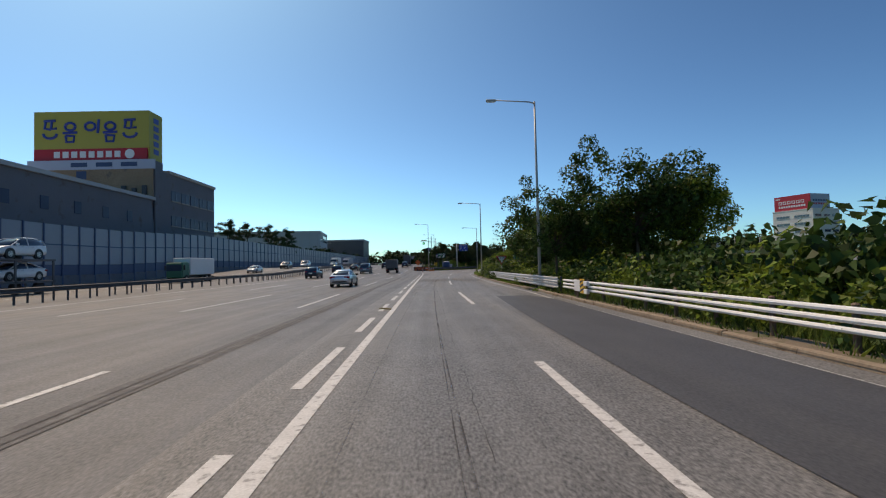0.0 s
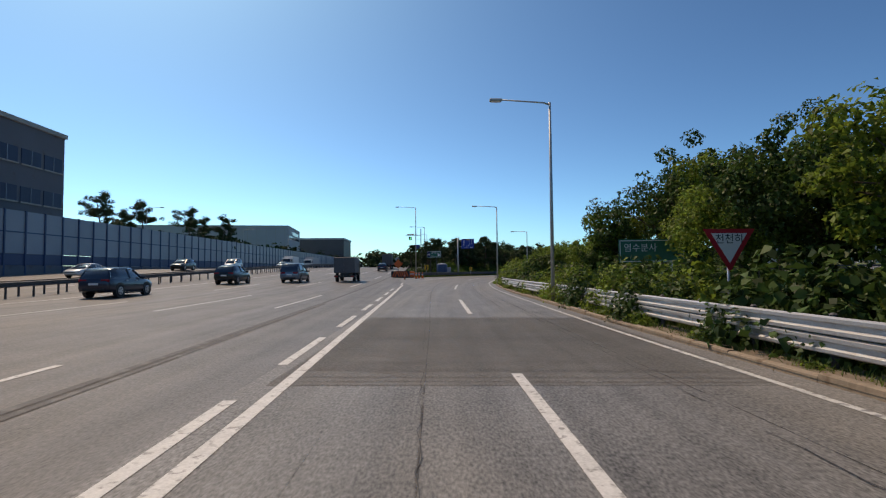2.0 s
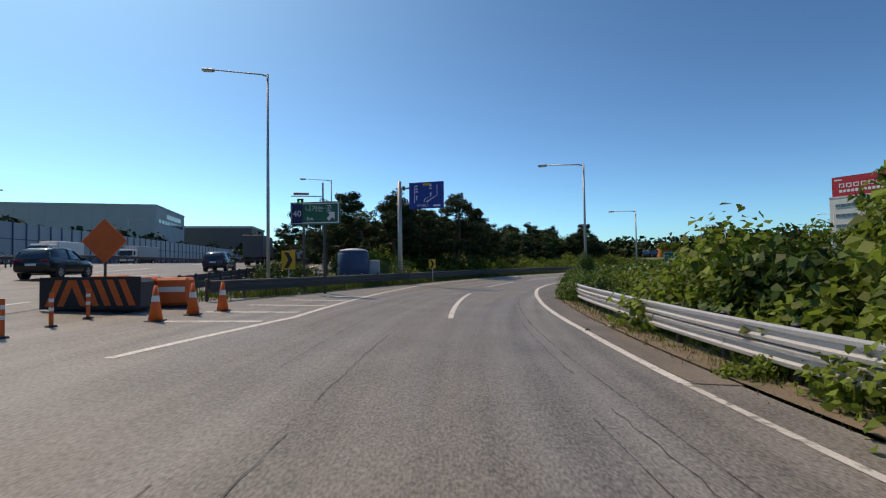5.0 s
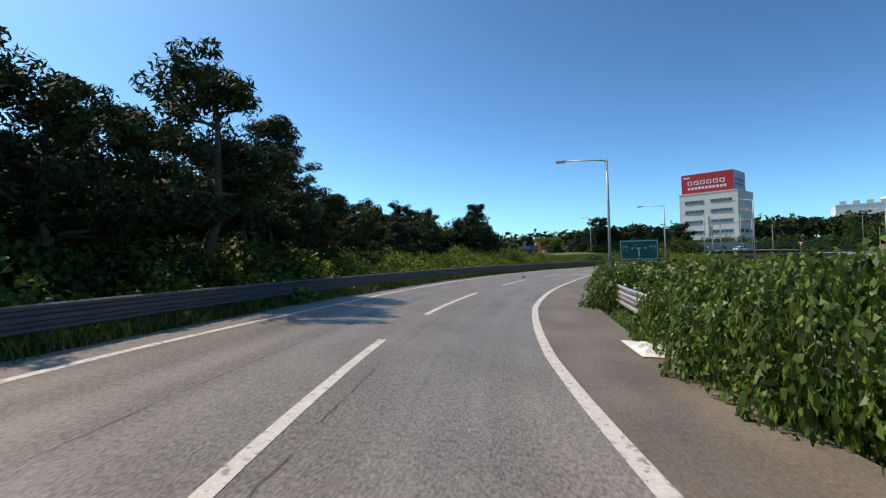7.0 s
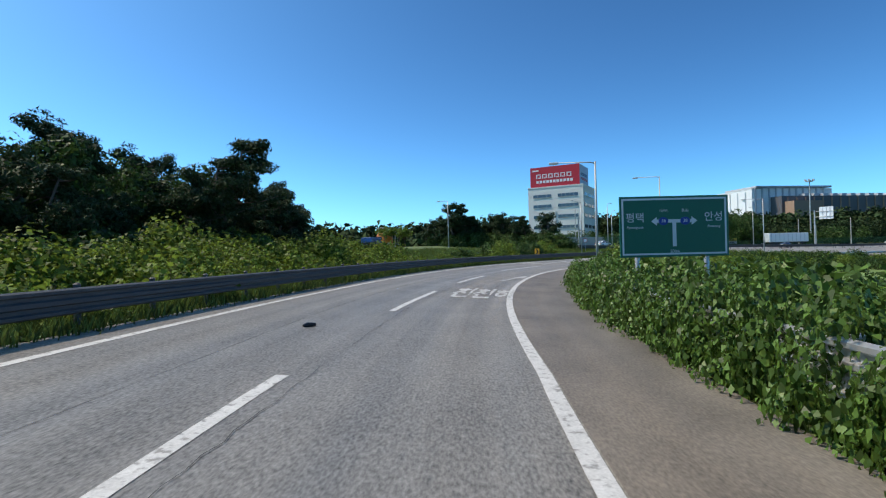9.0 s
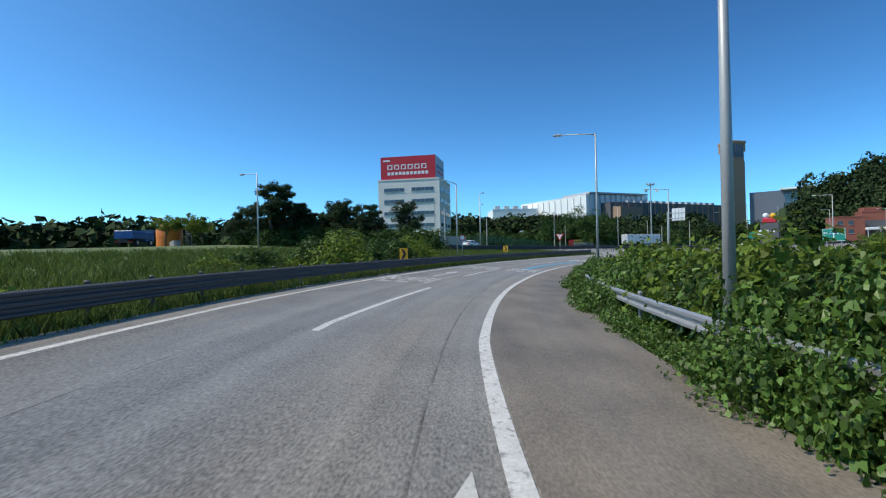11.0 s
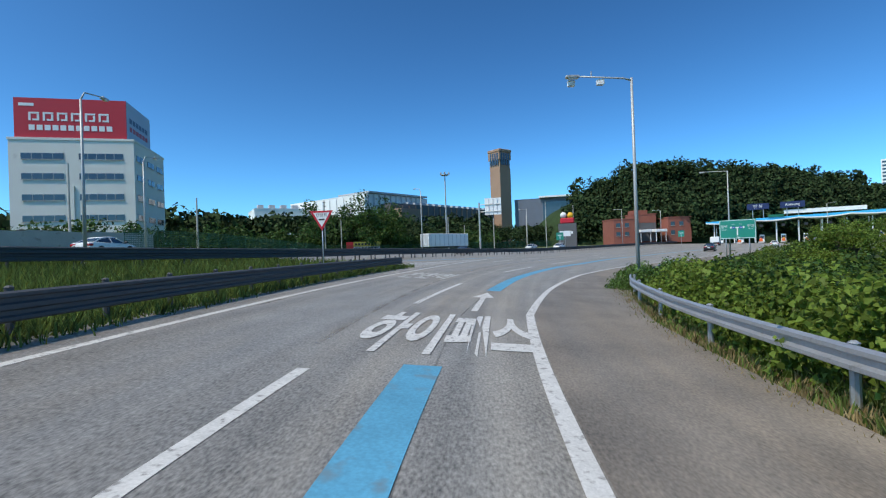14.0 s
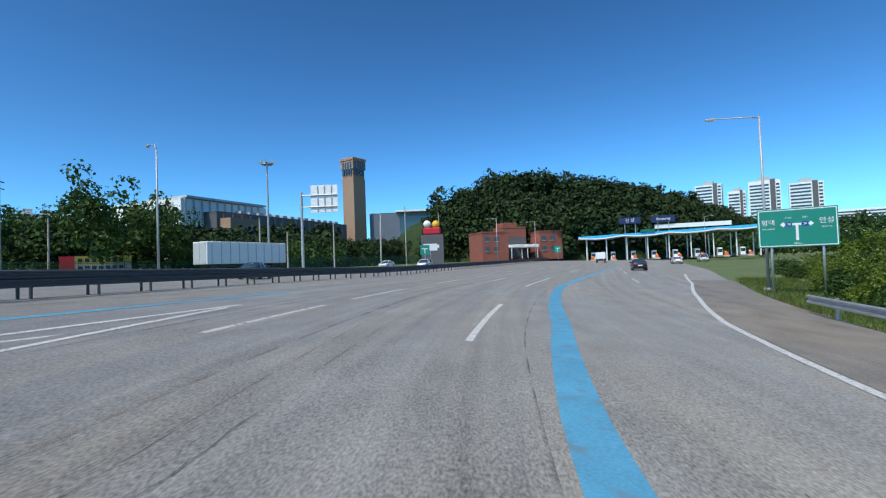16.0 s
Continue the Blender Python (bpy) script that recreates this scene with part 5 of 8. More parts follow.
def direction_sign(tl, tr, z0, z1, sheet_material, label):
    g = land1((tl[0] + tr[0]) / 2, (tl[1] + tr[1]) / 2) - 0.4
    m, w = facing(tl, tr, g)
    sign = thing("road_sign", m, label, "road sign", "direction signs")
    a, b = z0 - g, z1 - g
    h = b - a
    panel(sign, w, a, b, sheet_material)
    posts(sign, (-w * 0.33, w * 0.31), b - 0.2)
    zc = a + h * 0.62
    letters("place_name", "평택", h * 0.17, SIGN_WHITE, sign, on_panel(-w * 0.36, zc + 0.02 * h), 0.003)
    letters("place_name", "안성", h * 0.17, SIGN_WHITE, sign, on_panel(w * 0.36, zc + 0.02 * h), 0.003)
    letters("place_name", "Pyeongtaek", h * 0.06, SIGN_WHITE, sign, on_panel(-w * 0.36, zc - 0.13 * h), 0.002)
    letters("place_name", "Anseong", h * 0.06, SIGN_WHITE, sign, on_panel(w * 0.36, zc - 0.13 * h), 0.002)
    letters("distance", "500m", h * 0.07, SIGN_WHITE, sign, on_panel(0, a + h * 0.09), 0.002)
    bar(sign, -w * 0.017, w * 0.017, a + h * 0.17, zc - 0.06 * h, name="arrow_stem")
    bar(sign, -w * 0.16, w * 0.16, zc - 0.06 * h, zc - 0.005 * h, name="arrow_bar")
    zz = zc - 0.033 * h
    plate(sign, [(-w * 0.21, zz), (-w * 0.16, zz - 0.07 * h), (-w * 0.16, zz + 0.07 * h)], name="arrow_head")
    plate(sign, [(w * 0.21, zz), (w * 0.16, zz + 0.07 * h), (w * 0.16, zz - 0.07 * h)], name="arrow_head")
    for sx in (-1, 1):
        ring = [(sx * w * 0.1 + w * 0.045 * math.cos(t), zz + h * 0.065 * math.sin(t)) for t in np.linspace(0, 2 * math.pi, 16, endpoint=False)]
        plate(sign, ring, SIGN_BLUE, -0.036, "route_shield")
        letters("route_number", "38", h * 0.075, SIGN_WHITE, sign, on_panel(sx * w * 0.1, zz, -0.04), 0.002)
        letters("heading", "동(E)" if sx > 0 else "서(W)", h * 0.055, SIGN_WHITE, sign, on_panel(sx * w * 0.1, zz + 0.17 * h), 0.002)
    return sign


direction_sign((42.7, 143.0), (44.9, 140.9), 1.4, 3.1, SIGN_GREEN, "dark green direction sign with white border on two posts")
direction_sign((166.7, 135.6), (163.9, 132.7), 1.95, 4.3, SIGN_TEAL, "faded green direction sign with white border on two posts")

# exit sign in the gore
g = land1(-0.9, 105) - 0.12
m, w = facing((-2.1, 105.3), (0.3, 104.6), g)
sign = thing("exit_sign", m, "green exit sign with white arrow on two posts", "road sign")
panel(sign, w, 3.75 - g, 4.85 - g, SIGN_GREEN)
part("number_panel", Mesh().box(-w / 2 + 0.08, -w / 2 + 0.62, -0.034, -0.027, 3.83 - g, 4.77 - g), SIGN_NAVY, sign)
letters("exit_number", "40", 0.42, SIGN_WHITE, sign, on_panel(-w / 2 + 0.35, 4.28 - g, -0.04), 0.003)
letters("wording", "나가는 곳", 0.34, SIGN_WHITE, sign, on_panel(0.18, 4.5 - g), 0.003)
letters("wording", "Exit", 0.22, SIGN_WHITE, sign, on_panel(-0.25, 4.03 - g), 0.003)
zz = 4.08 - g
plate(sign, [(0.98, zz + 0.26), (0.98, zz - 0.1), (0.87, zz + 0.01), (0.7, zz - 0.16), (0.58, zz - 0.04), (0.75, zz + 0.13), (0.62, zz + 0.26)], name="arrow")
posts(sign, (-0.62, 0.42), 4.7 - g, 0, 0.06, STEEL_SHADED)

# blue lane sign on its cantilever
g = land1(4.0, 115.3) - 0.12
m, w = facing((4.6, 114.8), (6.9, 113.8), g)
sign = thing("lane_sign", m, "blue lane guidance sign on a grey cantilever pole", "road sign")
a, b = 5.65 - g, 7.5 - g
panel(sign, w, a, b, SIGN_BLUE, False)
part("pole", Mesh().tube([(-w / 2 - 0.75, 0.1, 0), (-w / 2 - 0.75, 0.1, b + 0.15)], [0.17, 0.14], 12), POLE, sign, smooth=True)
for z in (a + 0.4, b - 0.35):
    part("arm", Mesh().tube([(-w / 2 - 1.0, 0.1, z), (w / 2 - 0.3, 0.1, z)], 0.07, 8), POLE, sign)
    part("flange", Mesh().tube([(-w / 2 - 0.5, 0.1, z), (-w / 2 - 0.36, 0.1, z)], 0.16, 10), STEEL_SHADED, sign)
letters("wording", "하이패스", 0.24, SIGN_WHITE, sign, on_panel(-0.25, a + 0.2), 0.003)
bar(sign, 0.5, 1.0, a + 0.13, a + 0.25, name="wording")
bar(sign, -0.25, 0.35, b - 0.24, b - 0.1, SIGN_YELLOW, name="wording")
bar(sign, -0.88, -0.84, a + 0.4, b - 0.25, name="lane_mark")
bar(sign, 0.76, 0.8, b - 0.95, b - 0.22, name="lane_mark")
plate(sign, [(0.76, b - 0.95), (0.8, b - 0.95), (0.05, b - 1.42), (-0.02, b - 1.36)], name="lane_mark")
plate(sign, [(0.3, b - 0.98), (0.34, b - 0.94), (-0.1, b - 1.22), (-0.14, b - 1.42), (-0.18, b - 1.42), (-0.15, b - 1.2)], name="lane_mark")
for x, zs in ((-0.7, (0.3, 0.5, 0.7)), (0.32, (0.3, 0.5))):
    for z in zs:
        plate(sign, [(x - 0.11, b - z), (x + 0.11, b - z), (x + 0.09, b - z + 0.06), (x, b - z + 0.11), (x - 0.09, b - z + 0.06)], name="symbol")
for x, z in ((-0.7, 0.95), (0.32, 0.75)):
    bar(sign, x - 0.025, x + 0.025, b - z - 0.3, b - z - 0.1, name="arrow_stem")
    plate(sign, [(x - 0.08, b - z - 0.1), (x + 0.08, b - z - 0.1), (x, b - z + 0.04)], name="arrow_head")

# sign half hidden in the leaves
g = land1(10, 51) - 0.15
m, w = facing((9.3, 51.4), (13.3, 51.0), g)
sign = thing("road_sign", m, "green sign half hidden by leaves", "road sign")
panel(sign, w, 2.3, 3.75, SIGN_GREEN)
letters("wording", "염수분사", 0.55, SIGN_WHITE, sign, on_panel(-0.7, 3.2), 0.003)
posts(sign, (-1.2, 1.2), 3.6)


# give-way board among the trees
g = land1(4.6, 33.4) - 0.12
sign = thing("yield_sign", Matrix.Translation((4.9, 33.6, g)), "red-edged white triangle sign half hidden by leaves", "road sign")
plate(sign, [(-0.68, 2.85), (0.0, 1.75), (0.68, 2.85)], SIGN_RED, -0.03, "panel")
plate(sign, [(-0.47, 2.74), (0.0, 1.98), (0.47, 2.74)], SIGN_WHITE, -0.036, "field")
letters("wording", "천천히", 0.27, BLACK, sign, on_panel(0, 2.58, -0.04), 0.002)
posts(sign, (0.0,), 2.7, 0, 0.035, STEEL, 0.04)
# end board of the verge rail
x, y = (float(v) for v in along(22.6, 6.93))
board = thing("rail_marker", Matrix.Translation((x, y, land1(x, y) - 0.05)), "white and striped yellow marker at the rail joint", "road marker")
part("white_plate", Mesh().box(-0.05, -0.02, -0.15, 0.85, 0.42, 0.95, 0.01), SIGN_WHITE, board)
part("yellow_plate", Mesh().box(-0.07, -0.03, -0.75, -0.16, 0.36, 1.0, 0.01), SIGN_YELLOW, board)
for k in range(3):
    z = 0.4 + k * 0.2
    part("stripe", Mesh().add([(-0.074, -0.74, z + 0.14), (-0.074, -0.17, z), (-0.074, -0.17, z + 0.1), (-0.074, -0.74, z + 0.24 if k < 2 else 0.98)], [(0, 1, 2, 3)]), BLACK, board)
for z in (0.45, 0.8):
    part("bracket", Mesh().box(-0.1, 0.03, -1.25, -0.77, z - 0.09, z + 0.12, 0.02), SIGN_WHITE, board)
for yy in (-0.9, 0.5):
    part("post", Mesh().tube([(0.03, yy, -0.1), (0.03, yy, 0.98)], 0.05, 8), RUST, board)


def chevron_sign(x, y, z0, z1, way, label="yellow sign with a black chevron"):
    g = land1(x, y) - 0.12
    a = radians(way)
    m = Matrix.Translation((x, y, g)) @ Matrix.Rotation(-a, 4, "Z")
    sign = thing("chevron_sign", m, label, "road sign", "chevron signs")
    h = z1 - z0
    w = h * 0.75
    part("panel", Mesh().box(-w / 2, w / 2, -0.015, 0.015, z0 - g, z1 - g, 0.005), SIGN_YELLOW, sign)
    zc = (z0 + z1) / 2 - g
    m2 = Mesh()
    pts = [(-0.3 * w, 0.42 * h), (0.02 * w, 0.42 * h), (0.32 * w, 0), (0.02 * w, -0.42 * h), (-0.3 * w, -0.42 * h), (0.0, 0)]
    m2.add([(px, -0.019, zc + pz) for px, pz in pts], [(5, 2, 1, 0), (4, 3, 2, 5)])
    part("chevron", m2, BLACK, sign)
    part("post", Mesh().tube([(0, 0.05, 0), (0, 0.05, z1 - g - 0.05)], 0.035, 8), STEEL, sign)


chevron_sign(-2.2, 105.2, 1.6, 2.5, 14)
chevron_sign(6.7, 118.6, 1.45, 2.15, 25)
chevron_sign(80.6, 172.7, 1.2, 1.95, 66)
chevron_sign(107.8, 175.8, 1.45, 2.2, 78)

# give-way triangle
g = land1(128.6, 174.8) - 0.12
m = Matrix.Translation((128.6, 174.8, g)) @ Matrix.Rotation(radians(-94), 4, "Z")
sign = thing("yield_sign", m, "red-edged white give way triangle on a thin post", "road sign")
z1 = 4.0 - g
plate(sign, [(-0.62, z1), (0.0, z1 - 1.05), (0.62, z1)], SIGN_RED, -0.03, "panel")
plate(sign, [(-0.44, z1 - 0.1), (0.0, z1 - 0.84), (0.44, z1 - 0.1)], SIGN_WHITE, -0.036, "field")
letters("wording", "천천히", 0.22, BLACK, sign, on_panel(0, z1 - 0.24, -0.04), 0.002)
bar(sign, -0.16, 0.16, z1 - 0.5, z1 - 0.42, BLACK, -0.04, "wording")
posts(sign, (0.0,), z1 - 0.2, 0, 0.03, STEEL, 0.04)

# gantry sign seen from its back, and the round limit sign
g = land1(126.9, 194.3) - 0.1
m = Matrix.Translation((126.9, 194.3, g)) @ Matrix.Rotation(radians(-150), 4, "Z")
sign = thing("gantry_sign", m, "grey cantilever sign seen from the back", "road sign")
part("pole", Mesh().tube([(0, 0, 0), (0, 0, 7.2)], 0.14, 10), POLE, sign)
for z in (5.0, 6.4):
    part("arm", Mesh().tube([(0, 0, z), (2.6, 0, z)], 0.07, 8), POLE, sign)
part("panel", Mesh().box(0.3, 2.7, -0.14, -0.09, 4.6, 6.8), GREYWALL, sign)
for x, y, zt, r in ((106.55, 181.0, 3.1, 0.36),):
    g = land1(x, y) - 0.1
    sign = thing("limit_sign", Matrix.Translation((x, y, g)) @ Matrix.Rotation(radians(-70), 4, "Z"), "round white traffic sign with red rim", "road sign")
    for rr, ma, yy in ((r, SIGN_RED, -0.02), (r * 0.75, SIGN_WHITE, -0.026)):
        plate(sign, [(rr * math.cos(t), 2.4 + rr * math.sin(t)) for t in np.linspace(0, 2 * math.pi, 20, endpoint=False)], ma, yy - 0.01, "disc")
    posts(sign, (0.0,), 2.6, 0, 0.035, STEEL, 0.03)

# ---- gore nose: crash cushion, cones, barrels ----
x, y = (float(v) for v in along(117.2, -10.6))
g = land1(x, y)
cushion = thing("crash_cushion", Matrix.Translation((x, y, g)) @ Matrix.Rotation(radians(-8), 4, "Z"), "orange and black striped crash cushion board", "crash barrier")
part("drum", Mesh().box(-1.3, 1.3, 0.05, 1.0, 0, 0.95, 0.12), STEEL_SHADED, cushion)
part("board", Mesh().box(-1.4, 1.4, 0.0, 0.04, 0.1, 1.0), BLACK, cushion)
for k in range(7):
    sx = -1.0 + k * 0.34
    d = 0.3 if sx > -0.4 else -0.3
    m = Mesh()
    m.add([(sx - 0.1 - d * 0.5, -0.008, 0.92), (sx + 0.09 - d * 0.5, -0.008, 0.92), (sx + 0.09 + d * 0.5, -0.008, 0.18), (sx - 0.1 + d * 0.5, -0.008, 0.18)], [(3, 2, 1, 0)])
    part("stripe", m, ORANGE, cushion)
warn = thing("warning_board", Matrix.Translation((x - 0.4, y + 1.6, g)) @ Matrix.Rotation(radians(-8), 4, "Z"), "orange diamond warning board on a post", "road sign")
part("panel", Mesh().box(-0.5, 0.5, -0.02, 0.02, -0.5, 0.5, 0.01, Matrix.Translation((0, 0, 2.1)) @ Matrix.Rotation(radians(45), 4, "Y")), ORANGE, warn)
part("post", Mesh().tube([(0, 0.05, 0), (0, 0.05, 2.3)], 0.04, 8), STEEL_SHADED, warn)


def delineator(x, y):
    o = thing("lane_delineator", Matrix.Translation((x, y, land1(x, y) + 0.02)), "red flexible post with white bands", "delineator post", "delineators")
    part("post", Mesh().tube([(0, 0, 0.03), (0, 0, 0.75)], 0.045, 10), ORANGE, o)
    part("base", Mesh().tube([(0, 0, 0), (0, 0, 0.04)], [0.13, 0.1], 10), BLACK, o)
    for z in (0.35, 0.55):
        part("band", Mesh().tube([(0, 0, z), (0, 0, z + 0.08)], 0.048, 10), SIGN_WHITE, o)


for k in range(6):
    delineator(-5.3 - 0.06 * k, 88 + k * 1.6)


def barrel(x, y, k=1.0):
    o = thing("traffic_barrel", Matrix.Translation((x, y, land1(x, y) + 0.02)), "orange plastic water-filled barrier", "traffic barrier", "orange barriers")
    part("body", Mesh().box(-0.5 * k, 0.5 * k, -0.35, 0.35, 0.08, 0.95, 0.08), ORANGE, o)
    part("foot", Mesh().box(-0.45 * k, 0.45 * k, -0.3, 0.3, 0, 0.08), BLACK, o)
    part("band", Mesh().box(-0.4 * k, 0.4 * k, -0.36, -0.352, 0.5, 0.66), SIGN_WHITE, o)


barrel(-5.6, 97.4)
barrel(-4.6, 97.6)
barrel(-6.6, 97.8)


def cone(x, y, h=0.75):
    o = thing("traffic_cone", Matrix.Translation((x, y, land1(x, y) + 0.02)), "orange traffic cone with a white band", "traffic cone", "cones")
    part("body", Mesh().tube([(0, 0, 0.03), (0, 0, h)], [0.17, 0.04], 14), ORANGE, o, smooth=True)
    part("base", Mesh().box(-0.2, 0.2, -0.2, 0.2, 0, 0.035, 0.01), BLACK, o)
    part("band", Mesh().tube([(0, 0, h * 0.55), (0, 0, h * 0.72)], [0.102, 0.08], 14), SIGN_WHITE, o)


for x, y in ((-3.4, 95.5), (-2.9, 96.6), (-3.8, 94.0)):
    cone(x, y, 0.9)

# lane signal gantry by the gore, and the site hut
g = land1(-3.2, 139)
gantry = thing("lane_signal", Matrix.Translation((-3.2, 139, g - 0.12)), "lane control signal with a green arrow on an arm", "traffic signal")
part("pole", Mesh().tube([(0, 0, 0), (0, 0, 10.2)], [0.14, 0.1], 10), POLE, gantry)
part("arm", Mesh().tube([(0, 0, 8.6), (-3.6, 0, 8.6)], 0.06, 8), POLE, gantry)
part("signal_box", Mesh().box(-2.9, -2.2, -0.12, 0.12, 7.5, 8.3, 0.03), BLACK, gantry)
part("warning_light", Mesh().box(-3.3, -1.6, -0.1, 0.1, 8.75, 9.0), ORANGE, gantry)
SIGNAL = bpy.data.materials.new("green_signal_light")
SIGNAL.use_nodes = True
SIGNAL.node_tree.nodes["Principled BSDF"].inputs["Base Color"].default_value = (0.02, 0.4, 0.15, 1)
SIGNAL.node_tree.nodes["Principled BSDF"].inputs["Emission Color"].default_value = (0.05, 1, 0.35, 1)
SIGNAL.node_tree.nodes["Principled BSDF"].inputs["Emission Strength"].default_value = 1.6
am = Mesh()
am.box(-2.61, -2.49, -0.135, -0.121, 7.85, 8.15)
am.add([(-2.78, -0.135, 7.87), (-2.55, -0.135, 7.62), (-2.32, -0.135, 7.87)], [(0, 1, 2)])
part("arrow_light", am, SIGNAL, gantry)
part("blue_panel", Mesh().box(-1.6, -0.2, -0.1, -0.06, 5.0, 6.4), SIGN_BLUE, gantry)
g = land1(0.7, 112.8) - 0.15
wt = thing("water_tank", Matrix.Translation((0.75, 112.8, g)), "dark blue round plastic water tank with pale lid", "water tank")
part("shell", Mesh().tube([(0, 0, 0), (0, 0, 0.08), (0, 0, 2.1), (0, 0, 2.3)], [0.95, 1.0, 1.0, 0.9], 28), BARRIER_BLUE, wt, smooth=True)
part("lid", Mesh().tube([(0, 0, 2.3), (0, 0, 2.42), (0, 0, 2.5)], [0.95, 0.8, 0.3], 24), BILL_GREY, wt, smooth=True)
for z in (0.5, 1.0, 1.5):
    part("hoop", Mesh().tube([(0, 0, z), (0, 0, z + 0.07)], 1.02, 28), BARRIER_BLUE, wt)
g = land1(2.1, 113) - 0.1
cab = thing("switch_cabinet", Matrix.Translation((2.1, 113.2, g)), "pale green roadside switch cabinet", "cabinet")
part("body", Mesh().box(-0.35, 0.35, -0.25, 0.25, 0.1, 1.75, 0.03), GREYWALL, cab)
part("plinth", Mesh().box(-0.4, 0.4, -0.3, 0.3, -0.1, 0.1), CONCRETE, cab)
part("handle", Mesh().box(0.16, 0.2, -0.29, -0.252, 0.8, 1.0), BLACK, cab)

cf = thing("cabinet_fence", Matrix.Translation((2.6, 114.0, land1(2.6, 114.0) - 0.12)), "short green wire fence behind the switch cabinet", "fence")
for k in range(4):
    part("fence_post", Mesh().tube([(k * 0.75 - 0.4, 0, 0), (k * 0.75 - 0.4, 0, 1.75)], 0.03, 6), GREENFENCE, cf)
for k in range(3):
    m = Mesh()
    for j in range(8):
        m.tube([(k * 0.75 - 0.4, 0, 0.25 + j * 0.2), (k * 0.75 + 0.35, 0, 0.25 + j * 0.2)], 0.008, 4, False)
    for j in range(1, 7):
        m.tube([(k * 0.75 - 0.4 + j * 0.107, 0, 0.2), (k * 0.75 - 0.4 + j * 0.107, 0, 1.7)], 0.008, 4, False)
    part("mesh_panel", m, GREENFENCE, cf)

# ---- noise barrier ----
wall = thing("noise_barrier", Matrix.Translation((-50, 0, 0)), "tall grey noise barrier with pale panels", "noise barrier", kind="structure")
pane = Mesh().box(-0.05, 0.05, -1.4, 1.4, 0, 5.0).data("panel", BARRIER)
low = Mesh().box(-0.06, 0.06, -1.42, 1.42, 0, 1.3).data("lower_panel", BARRIER_BLUE)
bar_rail = Mesh().box(0.06, 0.11, -1.39, 1.39, -0.07, 0.07).data("rail", BARRIER_BLUE)
skirt = Mesh().box(-0.12, 0.12, -1.5, 1.5, -1.5, 0.0).data("plinth", OLDWALL)
stud = Mesh().box(-0.12, 0.16, -0.1, 0.1, -1.5, 6.45).data("post", BARRIER_BLUE)
for k in range(135):
    y = -70 + k * 3.0
    z = max(1.6, min(2.6, land1(-50, y) + 1.2)) + 0.0
    part("panel", pane, BARRIER, wall, m=Matrix.Translation((0, y, z + 1.4)))
    part("rail", bar_rail, BARRIER_BLUE, wall, m=Matrix.Translation((0, y, z + 3.9)))
    part("lower_panel", low, BARRIER_BLUE, wall, m=Matrix.Translation((0, y, z + 0.05)))
    part("plinth", skirt, OLDWALL, wall, m=Matrix.Translation((0, y, z)))
    part("post", stud, BARRIER_BLUE, wall, m=Matrix.Translation((0, y + 1.5, z)))

# ---- buildings ----


def block(name, m, w, d, z0, h, material, label, rows=(), win=None, group=""):
    """A building, local x to the right along its front, y away from the reader. rows: (z, height) of window bands."""
    b = thing(name, m, label, "building", group)
    part("wall", Mesh().box(0, w, 0, d, z0, h), material, b)
    part("parapet", Mesh().box(-0.15, w + 0.15, -0.15, d + 0.15, h, h + 0.5), material, b)
    return b


def window(b, x, z, w, h, side="front", depth=0.0, glass=GLASS, frame=None):
    if side == "front":
        o = part("window", Mesh().box(x, x + w, -0.1, 0.05, z, z + h), glass, b)
        part("sill", Mesh().box(x - 0.1, x + w + 0.1, -0.2, -0.101, z - 0.15, z), frame or CONCRETE, o)
        n = max(1, int(w / 1.6))
        for i in range(1, n):
            part("mullion", Mesh().box(x + w * i / n - 0.04, x + w * i / n + 0.04, -0.14, -0.101, z, z + h), frame or CONCRETE, o)
    else:
        o = part("window", Mesh().box(depth - 0.05, depth + 0.1, x, x + w, z, z + h), glass, b)
        part("sill", Mesh().box(depth + 0.101, depth + 0.2, x - 0.1, x + w + 0.1, z - 0.15, z), frame or CONCRETE, o)
        n = max(1, int(w / 1.6))
        for i in range(1, n):
            part("mullion", Mesh().box(depth + 0.101, depth + 0.14, x + w * i / n - 0.04, x + w * i / n + 0.04, z, z + h), frame or CONCRETE, o)


def building_pose(left, right, z=0.0):
    m, w = facing(left, right, z)
    a = Vector((right[0] - left[0], right[1] - left[1], 0)).normalized()
    m = m.copy()
    m.translation = Vector((left[0], left[1], z))
    return m, w


# cream office block with a red billboard on the roof
m, w = building_pose((198.9, 260.5), (205.7, 238.6), -0.9)
office = block("office_building", m, w, 21, -3, 28.6, RENDER, "cream office building with strip windows and a roof billboard")
for z in (11.6, 16.0, 20.4, 24.6):
    window(office, 2.2, z, 7.6, 1.25)
    window(office, 12.6, z, 8.2, 1.25)
    for x in (1.5, 8.5, 15.0):
        window(office, x, z, 4.6, 1.25, "side", w)
part("shaft", Mesh().box(11.0, 11.6, -0.3, 0.0, 2, 19), RENDER, office)
part("base_band", Mesh().box(2.0, 21, -0.08, 0.05, 6.5, 9.0), GLASS, office)
bill = thing("billboard", m @ Matrix.Translation((1.0, 0.3, 29.1)), "red roof billboard with white lettering bars", "billboard")
bw, bh = w - 2.4, 8.3
part("front_face", Mesh().box(0, bw, 0, 0.3, 0, bh), SIGN_RED, bill)
part("side_face", Mesh().box(bw - 0.3, bw, 0.3, 15.5, 0, bh), BILL_GREY, bill, "pale blue-grey side face")
part("back_face", Mesh().box(0, bw - 0.3, 15.2, 15.5, 0, bh), BILL_GREY, bill)
